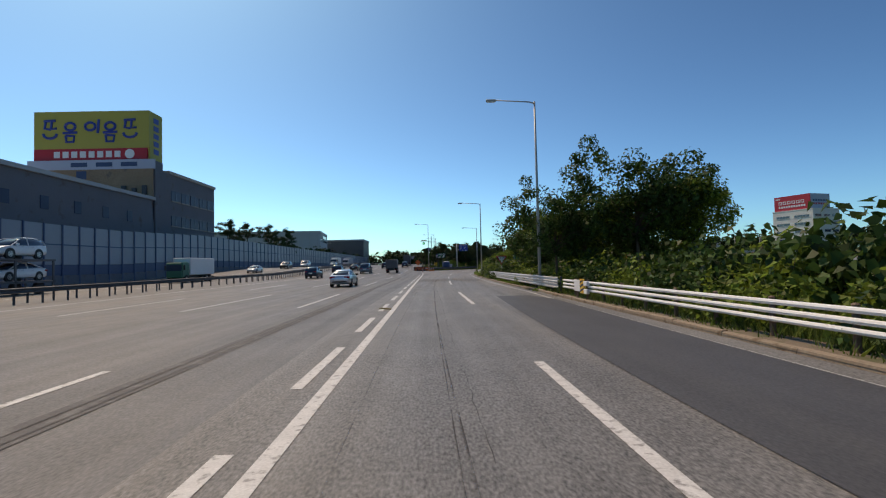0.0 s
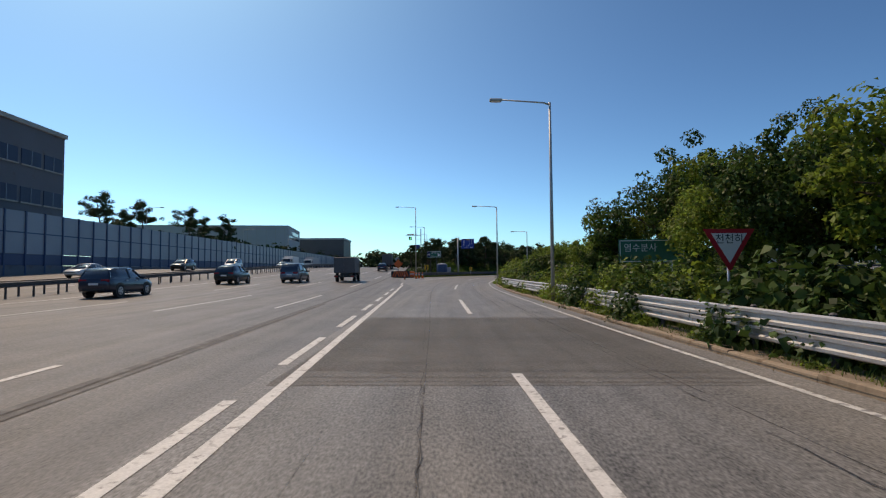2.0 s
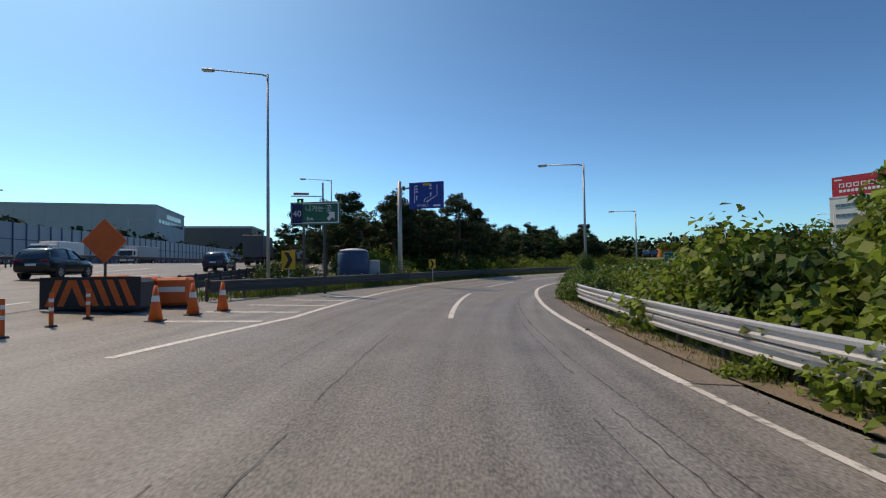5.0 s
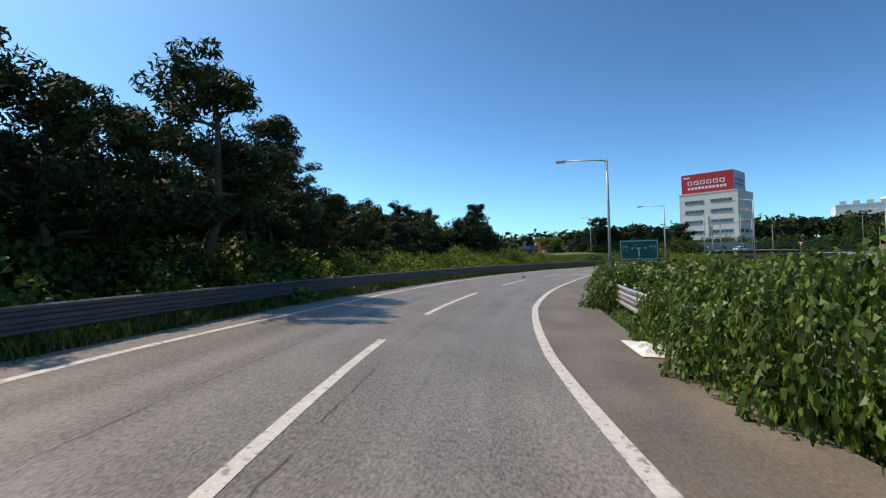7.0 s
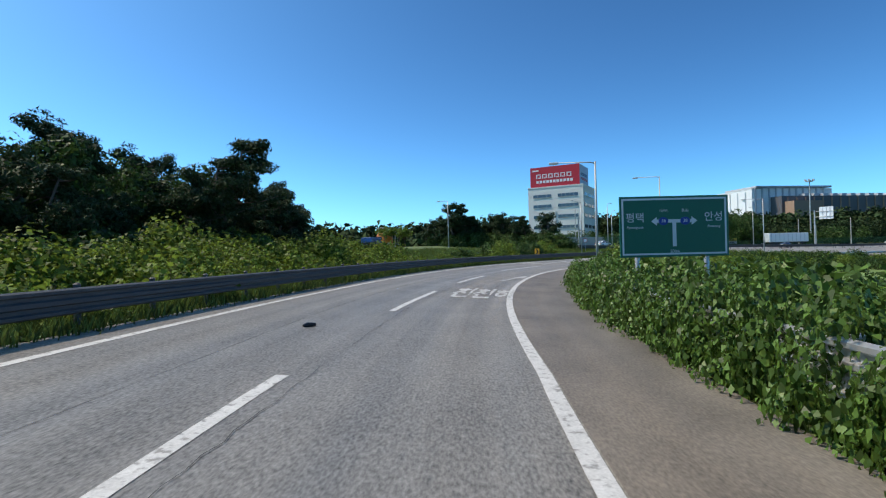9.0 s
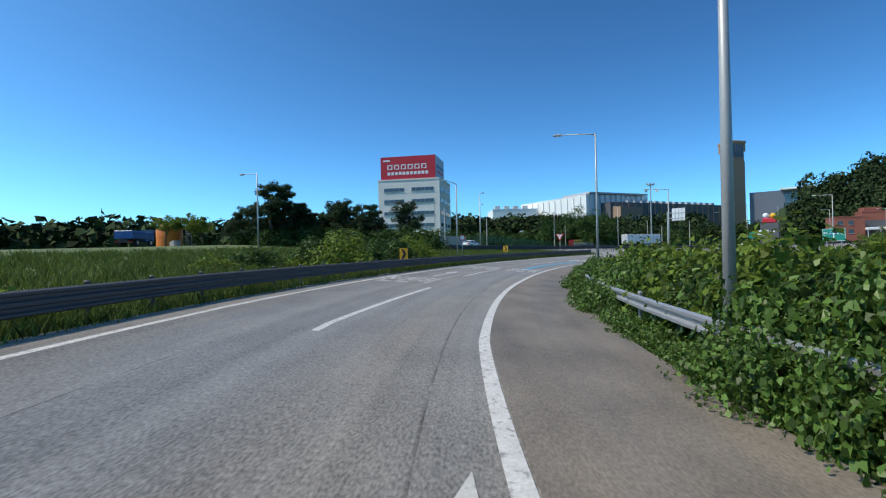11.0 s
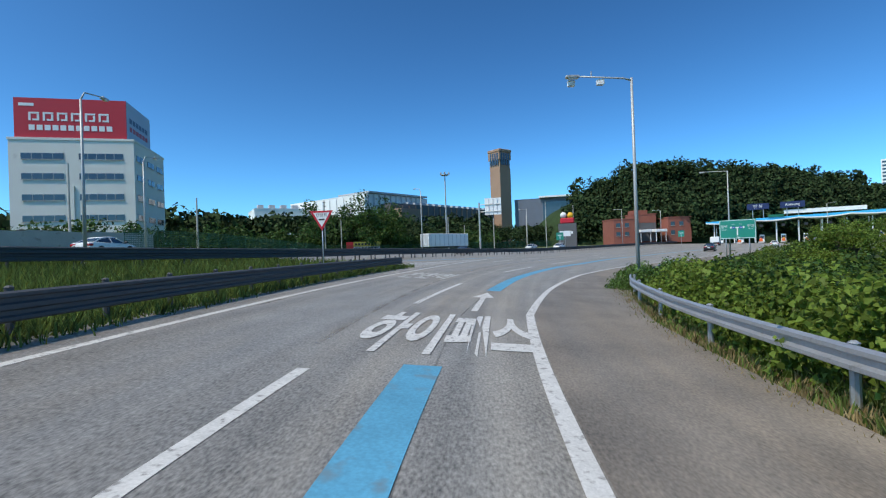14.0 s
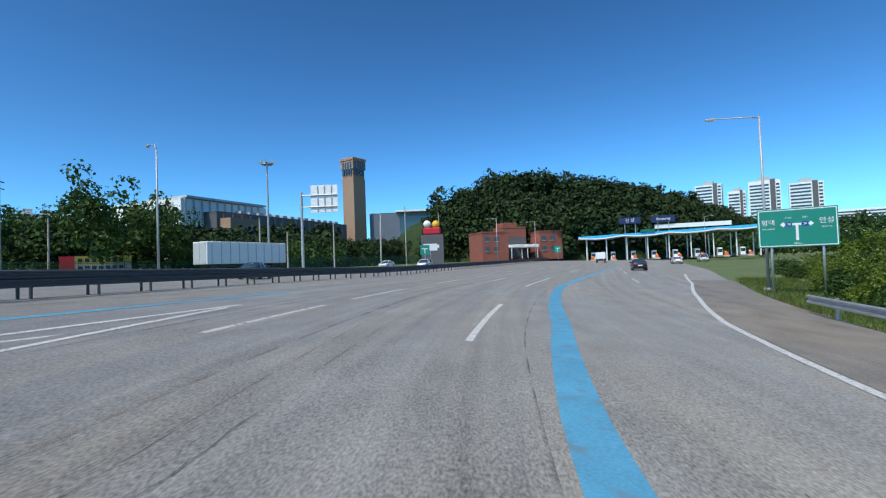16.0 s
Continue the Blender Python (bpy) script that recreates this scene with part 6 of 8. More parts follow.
part("left_face", Mesh().box(0, 0.3, 0.3, 15.2, 0, bh), BILL_GREY, bill)
for k in range(6):
    x = 2.6 + k * 2.55
    for x0, x1, z0, z1 in ((x, x + 1.9, 5.0, 5.35), (x, x + 0.4, 3.6, 5.0), (x + 0.7, x + 1.9, 3.6, 3.95), (x + 1.5, x + 1.9, 3.95, 4.9)):
        part("wording_bar", Mesh().box(x0, x1, -0.05, -0.002, z0, z1), SIGN_WHITE, bill)
for k in range(11):
    part("wording_bar", Mesh().box(2.6 + k * 1.42, 3.65 + k * 1.42, -0.05, -0.002, 1.6, 2.7), SIGN_WHITE, bill)
part("wording_bar", Mesh().box(0.9, 3.6, -0.05, -0.002, 6.6, 7.2), SIGN_WHITE, bill)
for k in range(6):
    part("wording_bar", Mesh().box(bw + 0.002, bw + 0.05, 2.0 + k * 2.0, 3.4 + k * 2.0, 4.0, 5.1), BARRIER_BLUE, bill)
    part("wording_bar", Mesh().box(bw + 0.002, bw + 0.05, 2.0 + k * 2.0, 3.4 + k * 2.0, 2.2, 3.2), SIGN_RED, bill)

# old block beside the motorway with the yellow roof billboard
old = thing("roadside_building", Matrix.Translation((-55, 69.6, 0)), "weathered grey building with a tiled lower wing", "building")
part("wall", Mesh().box(-23, 0, 0, 25, 0, 21.2), OLDWALL, old)
part("stair_tower", Mesh().box(-22.5, -0.3, -0.6, 3.2, 0, 23.0), OLDWALL, old, "stained upper storey")
part("parapet", Mesh().box(-23.2, 0.3, 4.5, 25.2, 21.2, 21.8), CONCRETE, old)
part("white_fascia", Mesh().box(-23.0, 0.4, -0.9, -0.6, 21.2, 23.0), BILL_GREY, old, "faded pale fascia board")
part("tan_storey", Mesh().box(-22.9, 0.0, -0.85, -0.601, 11.5, 21.2), TANWALL, old, "stained tan upper storey")
part("dark_panel", Mesh().box(-14.0, -12.2, -0.92, -0.851, 19.4, 20.9), BARRIER_BLUE, old)
for k in range(4):
    part("duct", Mesh().box(-7.5 + k * 1.9, -6.7 + k * 1.9, -1.3, -0.851, 15.9, 17.6 + 0.4 * (k % 2), 0.05), STEEL_SHADED, old)
for k in range(3):
    part("wording_bar", Mesh().box(-15 + k * 4.6, -12 + k * 4.6, -0.95, -0.9, 21.7, 22.5), BARRIER_BLUE, old)
for z in (6.0, 11.0, 16.0):
    for k in range(5):
        y = 5.6 + k * 3.9
        o = part("window", Mesh().box(-0.05, 0.08, y, y + 3.3, z, z + 2.0), GLASS_DULL, old)
        part("mullion", Mesh().box(0.081, 0.13, y + 1.6, y + 1.7, z, z + 2.0), BARRIER, o)
        part("sill", Mesh().box(0.081, 0.2, y - 0.1, y + 3.4, z - 0.2, z), CONCRETE, o)
wing = thing("low_wing", Matrix.Translation((-55, 40, 0)), "low dark grey wing with a flat roof", "building")
part("wall", Mesh().box(-40, 0, -14, 29, 0, 15.2), OLDWALL, wing)
part("roof", Mesh().box(-40.4, 0.4, -14.4, 29.0, 15.2, 15.8), GREYWALL, wing)
part("shed", Mesh().box(-44, -1, -34, -14.5, 0, 13.6), GREYWALL, wing)
for k in range(6):
    part("window", Mesh().box(-0.05, 0.08, -10 + k * 6.2, -8.6 + k * 6.2, 10.6, 12.4), GLASS_DULL, wing)
yb = thing("yellow_billboard", Matrix.Translation((-56, 69.4, 23.0)), "yellow roof billboard with blue lettering and a red band", "billboard")
part("front_face", Mesh().box(-21.3, 0, 0, 0.3, 2.3, 9.4), BILL_YELLOW, yb)
part("red_band", Mesh().box(-21.3, -0.35, -0.02, 0.28, -0.3, 2.3), SIGN_RED, yb)
part("side_face", Mesh().box(-0.3, 0.0, 0.3, 4.5, 0, 9.4), BILL_YELLOW, yb)
part("back_face", Mesh().box(-21.3, -0.3, 4.2, 4.5, 0, 9.4), BILL_GREY, yb)
for k in range(5):
    x = -19.6 + k * 3.7
    ring = [(x + 1.3 + 0.95 * math.cos(a), 0, 6.5 + 0.75 * math.sin(a)) for a in [i * math.pi / 5 for i in range(11)]]
    bowl = [(x + 1.3 + 1.25 * math.cos(a), 0, 5.2 + 0.9 * math.sin(a)) for a in [math.pi + i * math.pi / 6 for i in range(7)]]
    lines = ([(x + 0.2, 0, 7.6), (x + 2.3, 0, 7.7)], [(x + 0.5, 0, 7.6), (x + 0.3, 0, 6.2), (x + 1.4, 0, 6.0)], [(x + 1.6, 0, 7.6), (x + 1.5, 0, 6.1), (x + 2.5, 0, 6.2)], bowl) if k in (0, 4) else (ring, [(x + 2.9, 0, 7.8), (x + 2.7, 0, 5.2)]) if k == 2 else (ring, [(x, 0, 5.3), (x + 2.6, 0, 5.4)], [(x + 0.5, 0, 4.8), (x + 2.1, 0, 4.7), (x + 1.9, 0, 3.6), (x + 0.6, 0, 3.6), (x + 0.5, 0, 4.8)])
    for line in lines:
        part("wording_stroke", Mesh().tube(line, 0.26, 6), SIGN_BLUE, yb)
for k in range(5):
    part("wording_bar", Mesh().box(0.002, 0.05, 1.5, 3.2, 1.4 + k * 1.5, 2.4 + k * 1.5), SIGN_BLUE, yb)
for k in range(8):
    part("wording_bar", Mesh().box(-17.6 + k * 1.6, -16.5 + k * 1.6, -0.06, -0.002, 0.6, 1.8), SIGN_WHITE, yb)
part("logo_disc", Mesh().tube([(-3.6, -0.06, 1.2), (-3.6, -0.002, 1.2)], 0.9, 20), SIGN_WHITE, yb)

# factory halls beyond the barrier
m, w = building_pose((-150, 246), (-66, 255))
hall = block("factory_hall", m, w, 38, 0, 22.6, GREYWALL, "long pale grey factory hall with a flat roof")
for k in range(9):
    part("window", Mesh().box(w - 0.05, w + 0.1, 3 + k * 3.7, 5.6 + k * 3.7, 17.2, 18.6), GLASS, hall)
part("window", Mesh().box(w - 0.05, w + 0.1, 12, 32, 19.4, 21.0), GLASS, hall)
for k in range(20):
    part("seam", Mesh().box(3 + k * 4.2, 3.15 + k * 4.2, -0.06, 0.0, 6, 22.5), CONCRETE, hall)
hall2 = thing("factory_hall", Matrix.Translation((-52, 330, 0)), "distant dark grey factory hall", "building")
part("wall", Mesh().box(-40, 0, 0, 30, 0, 21), DARKWALL, hall2)
part("roof", Mesh().box(-40.4, 0.4, -0.4, 30.4, 21, 22), GREYWALL, hall2)

# the mall on the rise: white hall, fin wall, long dark wing, tower
m, w = building_pose((481, 305), (429.9, 235.5))
mall = block("mall_hall", m, w, 64, 0, 42, WHITE, "large white hall with vertical fins")
for k in range(11):
    part("fin", Mesh().box(w, w + 0.8, 2 + k * 5.4, 2.9 + k * 5.4, 14, 43.5), GREYWALL, mall)
for k in range(11):
    part("fin", Mesh().box(2 + k * 7.8, 2.5 + k * 7.8, -0.7, 0, 14, 41), WHITE, mall)
part("roof_louvre", Mesh().box(w - 30, w + 2, 2, 62, 43.0, 44.2), GREYWALL, mall)
low_hall = block("mall_annex", Matrix.Translation((440, 316, 0)) @ Matrix.Rotation(radians(-60), 4, "Z"), 38, 40, 0, 36, WHITE, "low white annex with roof plant")
for k in range(4):
    part("plant_unit", Mesh().box(3 + k * 8, 7 + k * 8, 6, 12, 36.5, 39.5), GREYWALL, low_hall)
m, w = building_pose((436, 219), (541, 143))
dark = block("mall_wing", m, w, 30, 0, 35.5, DARKWALL, "long dark brown mall wing with parked roof deck")
part("front_block", Mesh().box(2, 24, -8, 0, 0, 32), TOWERWALL, dark)
for k in range(14):
    part("roof_unit", Mesh().box(22 + k * 7.5, 26 + k * 7.5, 4, 9, 36.0, 38.2), GREYWALL, dark)
for k in range(18):
    part("pier", Mesh().box(4 + k * 7, 4.8 + k * 7, -0.5, 0, 20, 35), TOWERWALL, dark)
tower = thing("mall_tower", Matrix.Translation((562, 135, 0)) @ Matrix.Rotation(radians(-49), 4, "Z") @ Matrix.Diagonal((0.86, 0.86, 1, 1)), "tall tan brick tower with an open belfry top", "tower")
part("shaft", Mesh().box(-7.6, 7.6, -7.6, 7.6, 0, 84), TOWERWALL, tower)
part("belfry", Mesh().box(-8.6, 8.6, -8.6, 8.6, 84, 91.0), TOWERWALL, tower)
part("cap", Mesh().box(-9.2, 9.2, -9.2, 9.2, 91.0, 93.6, 0.4), TOWERWALL, tower)
for k in range(4):
    part("opening", Mesh().box(-6.4 + k * 3.4, -4.2 + k * 3.4, -8.75, -8.55, 79, 90), GLASS, tower)
    part("opening", Mesh().box(-8.75, -8.55, -6.4 + k * 3.4, -4.2 + k * 3.4, 79, 90), GLASS, tower)
part("buttress", Mesh().box(7.6, 10.0, -6, 6, 0, 76), DARKWALL, tower)
m, w = building_pose((566, 122), (552, 66))
grey = block("mall_block", m, w, 40, 0, 47, BLUEGREY, "grey blocky mall extension behind trees")
part("glass_front", Mesh().box(w * 0.45, w, -0.3, 0, 20, 44), GLASS, grey)
part("white_eave", Mesh().box(w * 0.4, w + 8, -5, 10, 47.6, 49), WHITE, grey)


# brick offices of the toll station
def brick_office(m, w, d, h, label):
    b = thing("brick_office", m, label, "building", "toll station offices")
    part("wall", Mesh().box(0, w, 0, d, -1, h), BRICKWALL, b)
    part("parapet", Mesh().box(-0.15, w + 0.15, -0.15, d + 0.15, h, h + 0.4), BRICKWALL, b)
    for z in (2.2, 5.6):
        for k in range(max(1, int(w / 3.4))):
            if z + 1.4 < h:
                o = part("window", Mesh().box(0.9 + k * 3.4, 2.5 + k * 3.4, -0.08, 0.05, z, z + 1.5), GLASS, b)
                part("sill", Mesh().box(0.8 + k * 3.4, 2.6 + k * 3.4, -0.2, -0.081, z - 0.15, z), CONCRETE, o)
    return b


m, w = building_pose((296.5, 110.5), (299, 79.5), 3.0)
brick_office(m, 9.5, 12, 8.5, "red brick toll office with flat roof")
b = brick_office(m @ Matrix.Translation((10.5, 6, 0)), 9, 10, 10.5, "red brick toll office with a stepped roof")
part("dark_front", Mesh().box(0.3, 8.7, -0.4, -0.21, 0, 7.2), DARKWALL, b)
part("roof_house", Mesh().box(1, 6.5, 2, 8, 10.5, 12.5), BRICKWALL, b)
for x0, x1 in ((-1.0, 3.6), (5.0, 9.6)):
    part("canopy", Mesh().box(x0, x1, -8, -0.5, 3.3, 4.3, 0.1), WHITE, b)
for x in (-0.6, 3.2, 5.4, 9.2):
    part("canopy_post", Mesh().tube([(x, -7.5, -0.5), (x, -7.5, 3.4)], 0.12, 8), WHITE, b)
brick_office(m @ Matrix.Translation((21.5, 0, 0)), 9, 12, 8.6, "red brick toll office wing")
totem = thing("advertising_totem", Matrix.Translation((263, 135, 0.6)) @ Matrix.Rotation(radians(-105), 4, "Z"), "dark roadside totem with a red top and round lamps", "totem sign")
part("body", Mesh().box(-2.8, 2.8, -1.2, 1.2, 0, 8.6), DARKWALL, totem)
part("top", Mesh().box(-2.2, 2.2, -1.0, 1.0, 8.6, 10.4, 0.3), SIGN_RED, totem)
for x, z in ((-1.2, 11.3), (1.0, 11.2)):
    part("globe", Mesh().tube([(x, 0, z - 1.0), (x, 0, z - 0.7), (x, 0, z), (x, 0, z + 0.7), (x, 0, z + 1.0)], [0.2, 0.75, 1.05, 0.75, 0.2], 14), SIGN_YELLOW if x > 0 else SIGN_WHITE, totem, smooth=True)
for k in range(4):
    part("wording_bar", Mesh().box(-1.6 + k * 0.9, -1.0 + k * 0.9, -1.26, -1.202, 5.2, 6.0), SIGN_WHITE, totem)

# apartments far behind the plaza
for k, (px, py, hgt, wd) in enumerate(((525, -189, 66, 22), (510, -206, 58, 14), (494, -220, 65, 24), (472, -240, 60, 24))):
    m = Matrix.Translation((px, py, 0)) @ Matrix.Rotation(radians(-138), 4, "Z")
    b = thing("apartment_tower", m, "pale high-rise apartment block with balcony bands", "building", "apartments")
    part("wall", Mesh().box(-wd / 2, wd / 2, 0, 14, 0, hgt), WHITE, b)
    part("core", Mesh().box(-wd * 0.18, wd * 0.18, 2, 12, hgt, hgt + 3.5), GREYWALL, b)
    part("side_band", Mesh().box(wd * 0.18, wd * 0.34, -0.4, 0, 0, hgt + 0.8), DARKWALL, b)
    for f in range(int(hgt / 3) - 6):
        z = 18 + f * 3.0
        if z < hgt - 2:
            part("window_band", Mesh().box(-wd * 0.46, wd * 0.14, -0.2, 0, z, z + 1.5), GLASS, b)
            part("window_band", Mesh().box(wd * 0.36, wd * 0.47, -0.2, 0, z, z + 1.5), GLASS, b)
far = thing("apartment_row", Matrix.Translation((545, -410, 0)) @ Matrix.Rotation(radians(-138), 4, "Z"), "distant pale apartment row", "building", "apartments")
part("wall", Mesh().box(-40, 40, 0, 14, 0, 45), WHITE, far)
for f in range(7):
    part("window_band", Mesh().box(-39, 39, -0.3, 0, 22 + f * 3.2, 23.6 + f * 3.2), GLASS, far)


# ---- toll plaza ----
TG = 0.95
toll_m = Matrix(((-0.53, 0.848, 0, 291.5), (-0.848, -0.53, 0, 78.0), (0, 0, 1, TG), (0, 0, 0, 1)))
toll = thing("toll_canopy", toll_m, "wide toll gate canopy with cyan and white fascia", "toll gate")
W = 56.0
top = Mesh()
bot = Mesh()
n = 28
edge_x = [W * k / n for k in range(n + 1)]
edge_a = [8.1 + 1.3 * x / W for x in edge_x]
edge_s = [a - 0.75 - 0.5 * abs(math.sin(x / W * math.pi * 4)) for x, a in zip(edge_x, edge_a)]
for m, y0, y1, lows, highs in ((top, -0.5, 11.0, [s + 0.35 for s in edge_s], edge_a), (bot, -0.65, 11.2, edge_s, [s + 0.34 for s in edge_s])):
    rings = [[(x, y0, lo), (x, y0, hi), (x, y1, hi), (x, y1, lo)] for x, lo, hi in zip(edge_x, lows, highs)]
    m.add([p for r in rings for p in r], [(i * 4 + j, i * 4 + (j + 1) % 4, i * 4 + 4 + (j + 1) % 4, i * 4 + 4 + j) for i in range(n) for j in range(4)] + [(0, 3, 2, 1), (4 * n, 4 * n + 1, 4 * n + 2, 4 * n + 3)])
part("roof", top, CYAN, toll, "sky-blue roof fascia")
part("soffit", bot, WHITE, toll, "white curved eave")
for k in range(9):
    for y in (1.5, 9.0):
        part("column", Mesh().tube([(2.5 + k * 6.4, y, -0.2), (2.5 + k * 6.4, y, 7.4)], 0.2, 10), WHITE, toll)
for x, w, txt, size in ((16.5, 6.6, "안 성", 1.35), (26.5, 7.0, "Anseong", 1.2)):
    part("name_board", Mesh().box(x - w / 2, x + w / 2, -0.2, 0.3, 11.6, 13.7), SIGN_NAVY, toll)
    letters("name", txt, size, SIGN_WHITE, toll, Matrix.Translation((x, -0.23, 12.65)) @ STAND, 0.02)
    for dx in (-1.6, 1.6):
        part("support", Mesh().tube([(x + dx, 0.1, 8.5), (x + dx, 0.1, 11.7)], 0.12, 8), STEEL, toll)
part("roof_sign", Mesh().box(24, 46, 0.5, 1.0, 9.6, 10.9), WHITE, toll)
part("lane_board", Mesh().box(19.5, 24, -0.9, -0.7, 8.6, 9.5), SIGN_GREEN, toll)


def booth(x, colour):
    m = toll_m @ Matrix.Translation((x, 0, 0))
    b = thing("toll_booth", m, "white toll booth on a concrete island with coloured bollards", "toll booth", "toll booths")
    part("island", Mesh().box(-0.9, 0.9, -6, 14, -0.3, 0.25, 0.1), CONCRETE, b)
    part("cabin", Mesh().box(-0.7, 0.7, 3, 6, 0.25, 2.7, 0.05), WHITE, b)
    part("window", Mesh().box(-0.6, 0.6, 2.96, 2.999, 1.2, 2.2), GLASS, b)
    part("bollard", Mesh().tube([(0, -4.5, 0.25), (0, -4.5, 1.5)], 0.3, 10), colour, b)
    part("barrier_block", Mesh().box(-0.5, 0.5, -5.8, -5.0, 0.25, 1.1, 0.05), ORANGE, b)
    part("lane_light", Mesh().box(-0.5, 0.5, -0.6, -0.4, 5.4, 6.2), BLACK, b)


for k in range(8):
    booth(4.5 + k * 6.4, (SIGN_YELLOW, SIGN_WHITE, ORANGE)[k % 3])


def lane_board(x, y, way, w, h, z, material, label, bars=2):
    g = land1(x, y) - 0.1
    s = thing("lane_board", Matrix.Translation((x, y, g)) @ Matrix.Rotation(radians(-way), 4, "Z"), label, "road sign", "plaza signs")
    part("panel", Mesh().box(-w / 2, w / 2, -0.03, 0.03, z, z + h, 0.01), material, s)
    bar(s, -w * 0.3, w * 0.3, z + h * 0.6, z + h * 0.68, SIGN_WHITE, -0.04)
    bar(s, -w * 0.04, w * 0.04, z + h * 0.15, z + h * 0.6, SIGN_WHITE, -0.04)
    posts(s, (0.0,), z + h * 0.8, 0, 0.05)


lane_board(239.5, 141.9, 100, 1.9, 2.0, 2.6, SIGN_TEAL, "small green lane sign on a post")
lane_board(275.3, 94.1, 115, 1.9, 2.0, 2.9, SIGN_TEAL, "small green lane sign on a post")
lane_board(252, 138, 100, 3.2, 1.6, 3.6, SIGN_WHITE, "small white notice board on a post")
g = land1(206.8, 164) + 0.5
board = thing("cantilever_board", Matrix.Translation((206.8, 164.6, g)) @ Matrix.Rotation(radians(-107), 4, "Z"), "white cantilever sign board seen from behind", "road sign")
part("pole", Mesh().tube([(0, 0, -1), (0, 0, 10.2)], [0.2, 0.16], 10), POLE, board)
for z in (8.2, 9.7):
    part("arm", Mesh().tube([(0, 0, z), (4.6, 0, z)], 0.09, 8), POLE, board)
part("panel", Mesh().box(1.2, 4.7, 0.1, 0.16, 7.5, 11.0), SIGN_WHITE, board)
for x in (2.1, 3.0, 3.9):
    part("rib", Mesh().box(x - 0.05, x + 0.05, -0.02, 0.1, 7.6, 10.9), STEEL, board)
mast = thing("light_mast", Matrix.Translation((256.5, 173.7, 1.0)), "tall flood light mast with a ring of lamps", "light mast")
part("pole", Mesh().tube([(0, 0, 0), (0, 0, 25)], [0.3, 0.16], 10), POLE, mast)
part("ring", Mesh().tube([(0, 0, 24.3), (0, 0, 24.6)], 1.2, 12), STEEL, mast)
for k in range(6):
    a = k * math.pi / 3
    part("flood_lamp", Mesh().box(1.4 * math.cos(a) - 0.25, 1.4 * math.cos(a) + 0.25, 1.4 * math.sin(a) - 0.25, 1.4 * math.sin(a) + 0.25, 24.6, 25.2), POLE, mast)


def utility_pole(x, y, h, arms=True):
    g = land1(x, y) - 0.2
    p = thing("utility_pole", Matrix.Translation((x, y, g)), "plain concrete utility pole", "utility pole", "utility poles")
    part("pole", Mesh().tube([(0, 0, 0), (0, 0, h)], [0.16, 0.1], 8), CONCRETE, p)
    if arms:
        for z in (h - 0.5, h - 1.3):
            part("crossarm", Mesh().box(-0.9, 0.9, -0.05, 0.05, z - 0.05, z + 0.05), STEEL_SHADED, p)


for x, y, h in ((208, 198, 12), (214, 196, 8), (226, 172, 9), (238, 160, 9), (247, 150, 10), (262, 142, 15), (268, 132, 14), (160, 215, 11), (230, 168, 7), (172, 206, 8)):
    utility_pole(x, y, h, h > 11)

# fence, banner and trailer across the plaza
fence = thing("mesh_fence", Matrix.Translation((0, 0, 0)), "green mesh fence along the far verge", "fence")
fx = [(150, 201), (170, 200.5), (190, 200), (212, 200.1), (219.3, 181.3), (226, 172), (240, 160), (256, 146), (270, 134)]
for (x0, y0), (x1, y1) in zip(fx, fx[1:]):
    nseg = max(1, int(math.hypot(x1 - x0, y1 - y0) / 2.5))
    for i in range(nseg):
        a, b = i / nseg, (i + 1) / nseg
        pa, pb = Vector((x0 + (x1 - x0) * a, y0 + (y1 - y0) * a, 0)), Vector((x0 + (x1 - x0) * b, y0 + (y1 - y0) * b, 0))
        za, zb = land1(pa.x, pa.y) + 0.3, land1(pb.x, pb.y) + 0.3
        part("fence_post", Mesh().tube([(pa.x, pa.y, za - 0.6), (pa.x, pa.y, za + 2.0)], 0.04, 6), GREENFENCE, fence)
        m = Mesh()
        for j in range(9):
            z = 0.2 + j * 0.21
            m.tube([(pa.x, pa.y, za + z), (pb.x, pb.y, zb + z)], 0.022, 4, False)
        for j in range(1, 10):
            q = pa.lerp(pb, j / 10)
            zq = za + (zb - za) * j / 10
            m.tube([(q.x, q.y, zq + 0.15), (q.x, q.y, zq + 1.95)], 0.018, 4, False)
        part("mesh_panel", m, GREENFENCE, fence)
m, w = facing((214.3, 195.0), (217.2, 187.7), 2.6)
ban = thing("banner", m, "yellow and grey advertising banner on the fence", "banner")
part("cloth", Mesh().box(-w / 2, w / 2, -0.02, 0.02, 0, 1.9), BILL_YELLOW, ban)
part("lower_band", Mesh().box(-w / 2, w / 2, -0.03, -0.021, 0, 0.8), BILL_GREY, ban)
part("picture", Mesh().box(-w / 2, -w / 2 + 1.6, -0.035, -0.031, 0, 1.9), SIGN_RED, ban)
for k in range(7):
    part("wording_bar", Mesh().box(-2.0 + k * 0.75, -1.5 + k * 0.75, -0.03, -0.021, 1.1, 1.6), BLACK, ban)
    part("wording_bar", Mesh().box(-2.0 + k * 0.75, -1.5 + k * 0.75, -0.04, -0.031, 0.2, 0.6), SIGN_NAVY, ban)
m, w = building_pose((203.4, 175.2), (212.6, 167.1), 2.4)
tr = thing("box_trailer", m, "parked white box trailer with rear doors", "trailer")
part("box", Mesh().box(0, w, 0, 2.5, 0.3, 3.0, 0.05), WHITE, tr)
part("chassis", Mesh().box(0.5, w - 0.5, 0.5, 2.0, 0.0, 0.3), BLACK, tr)
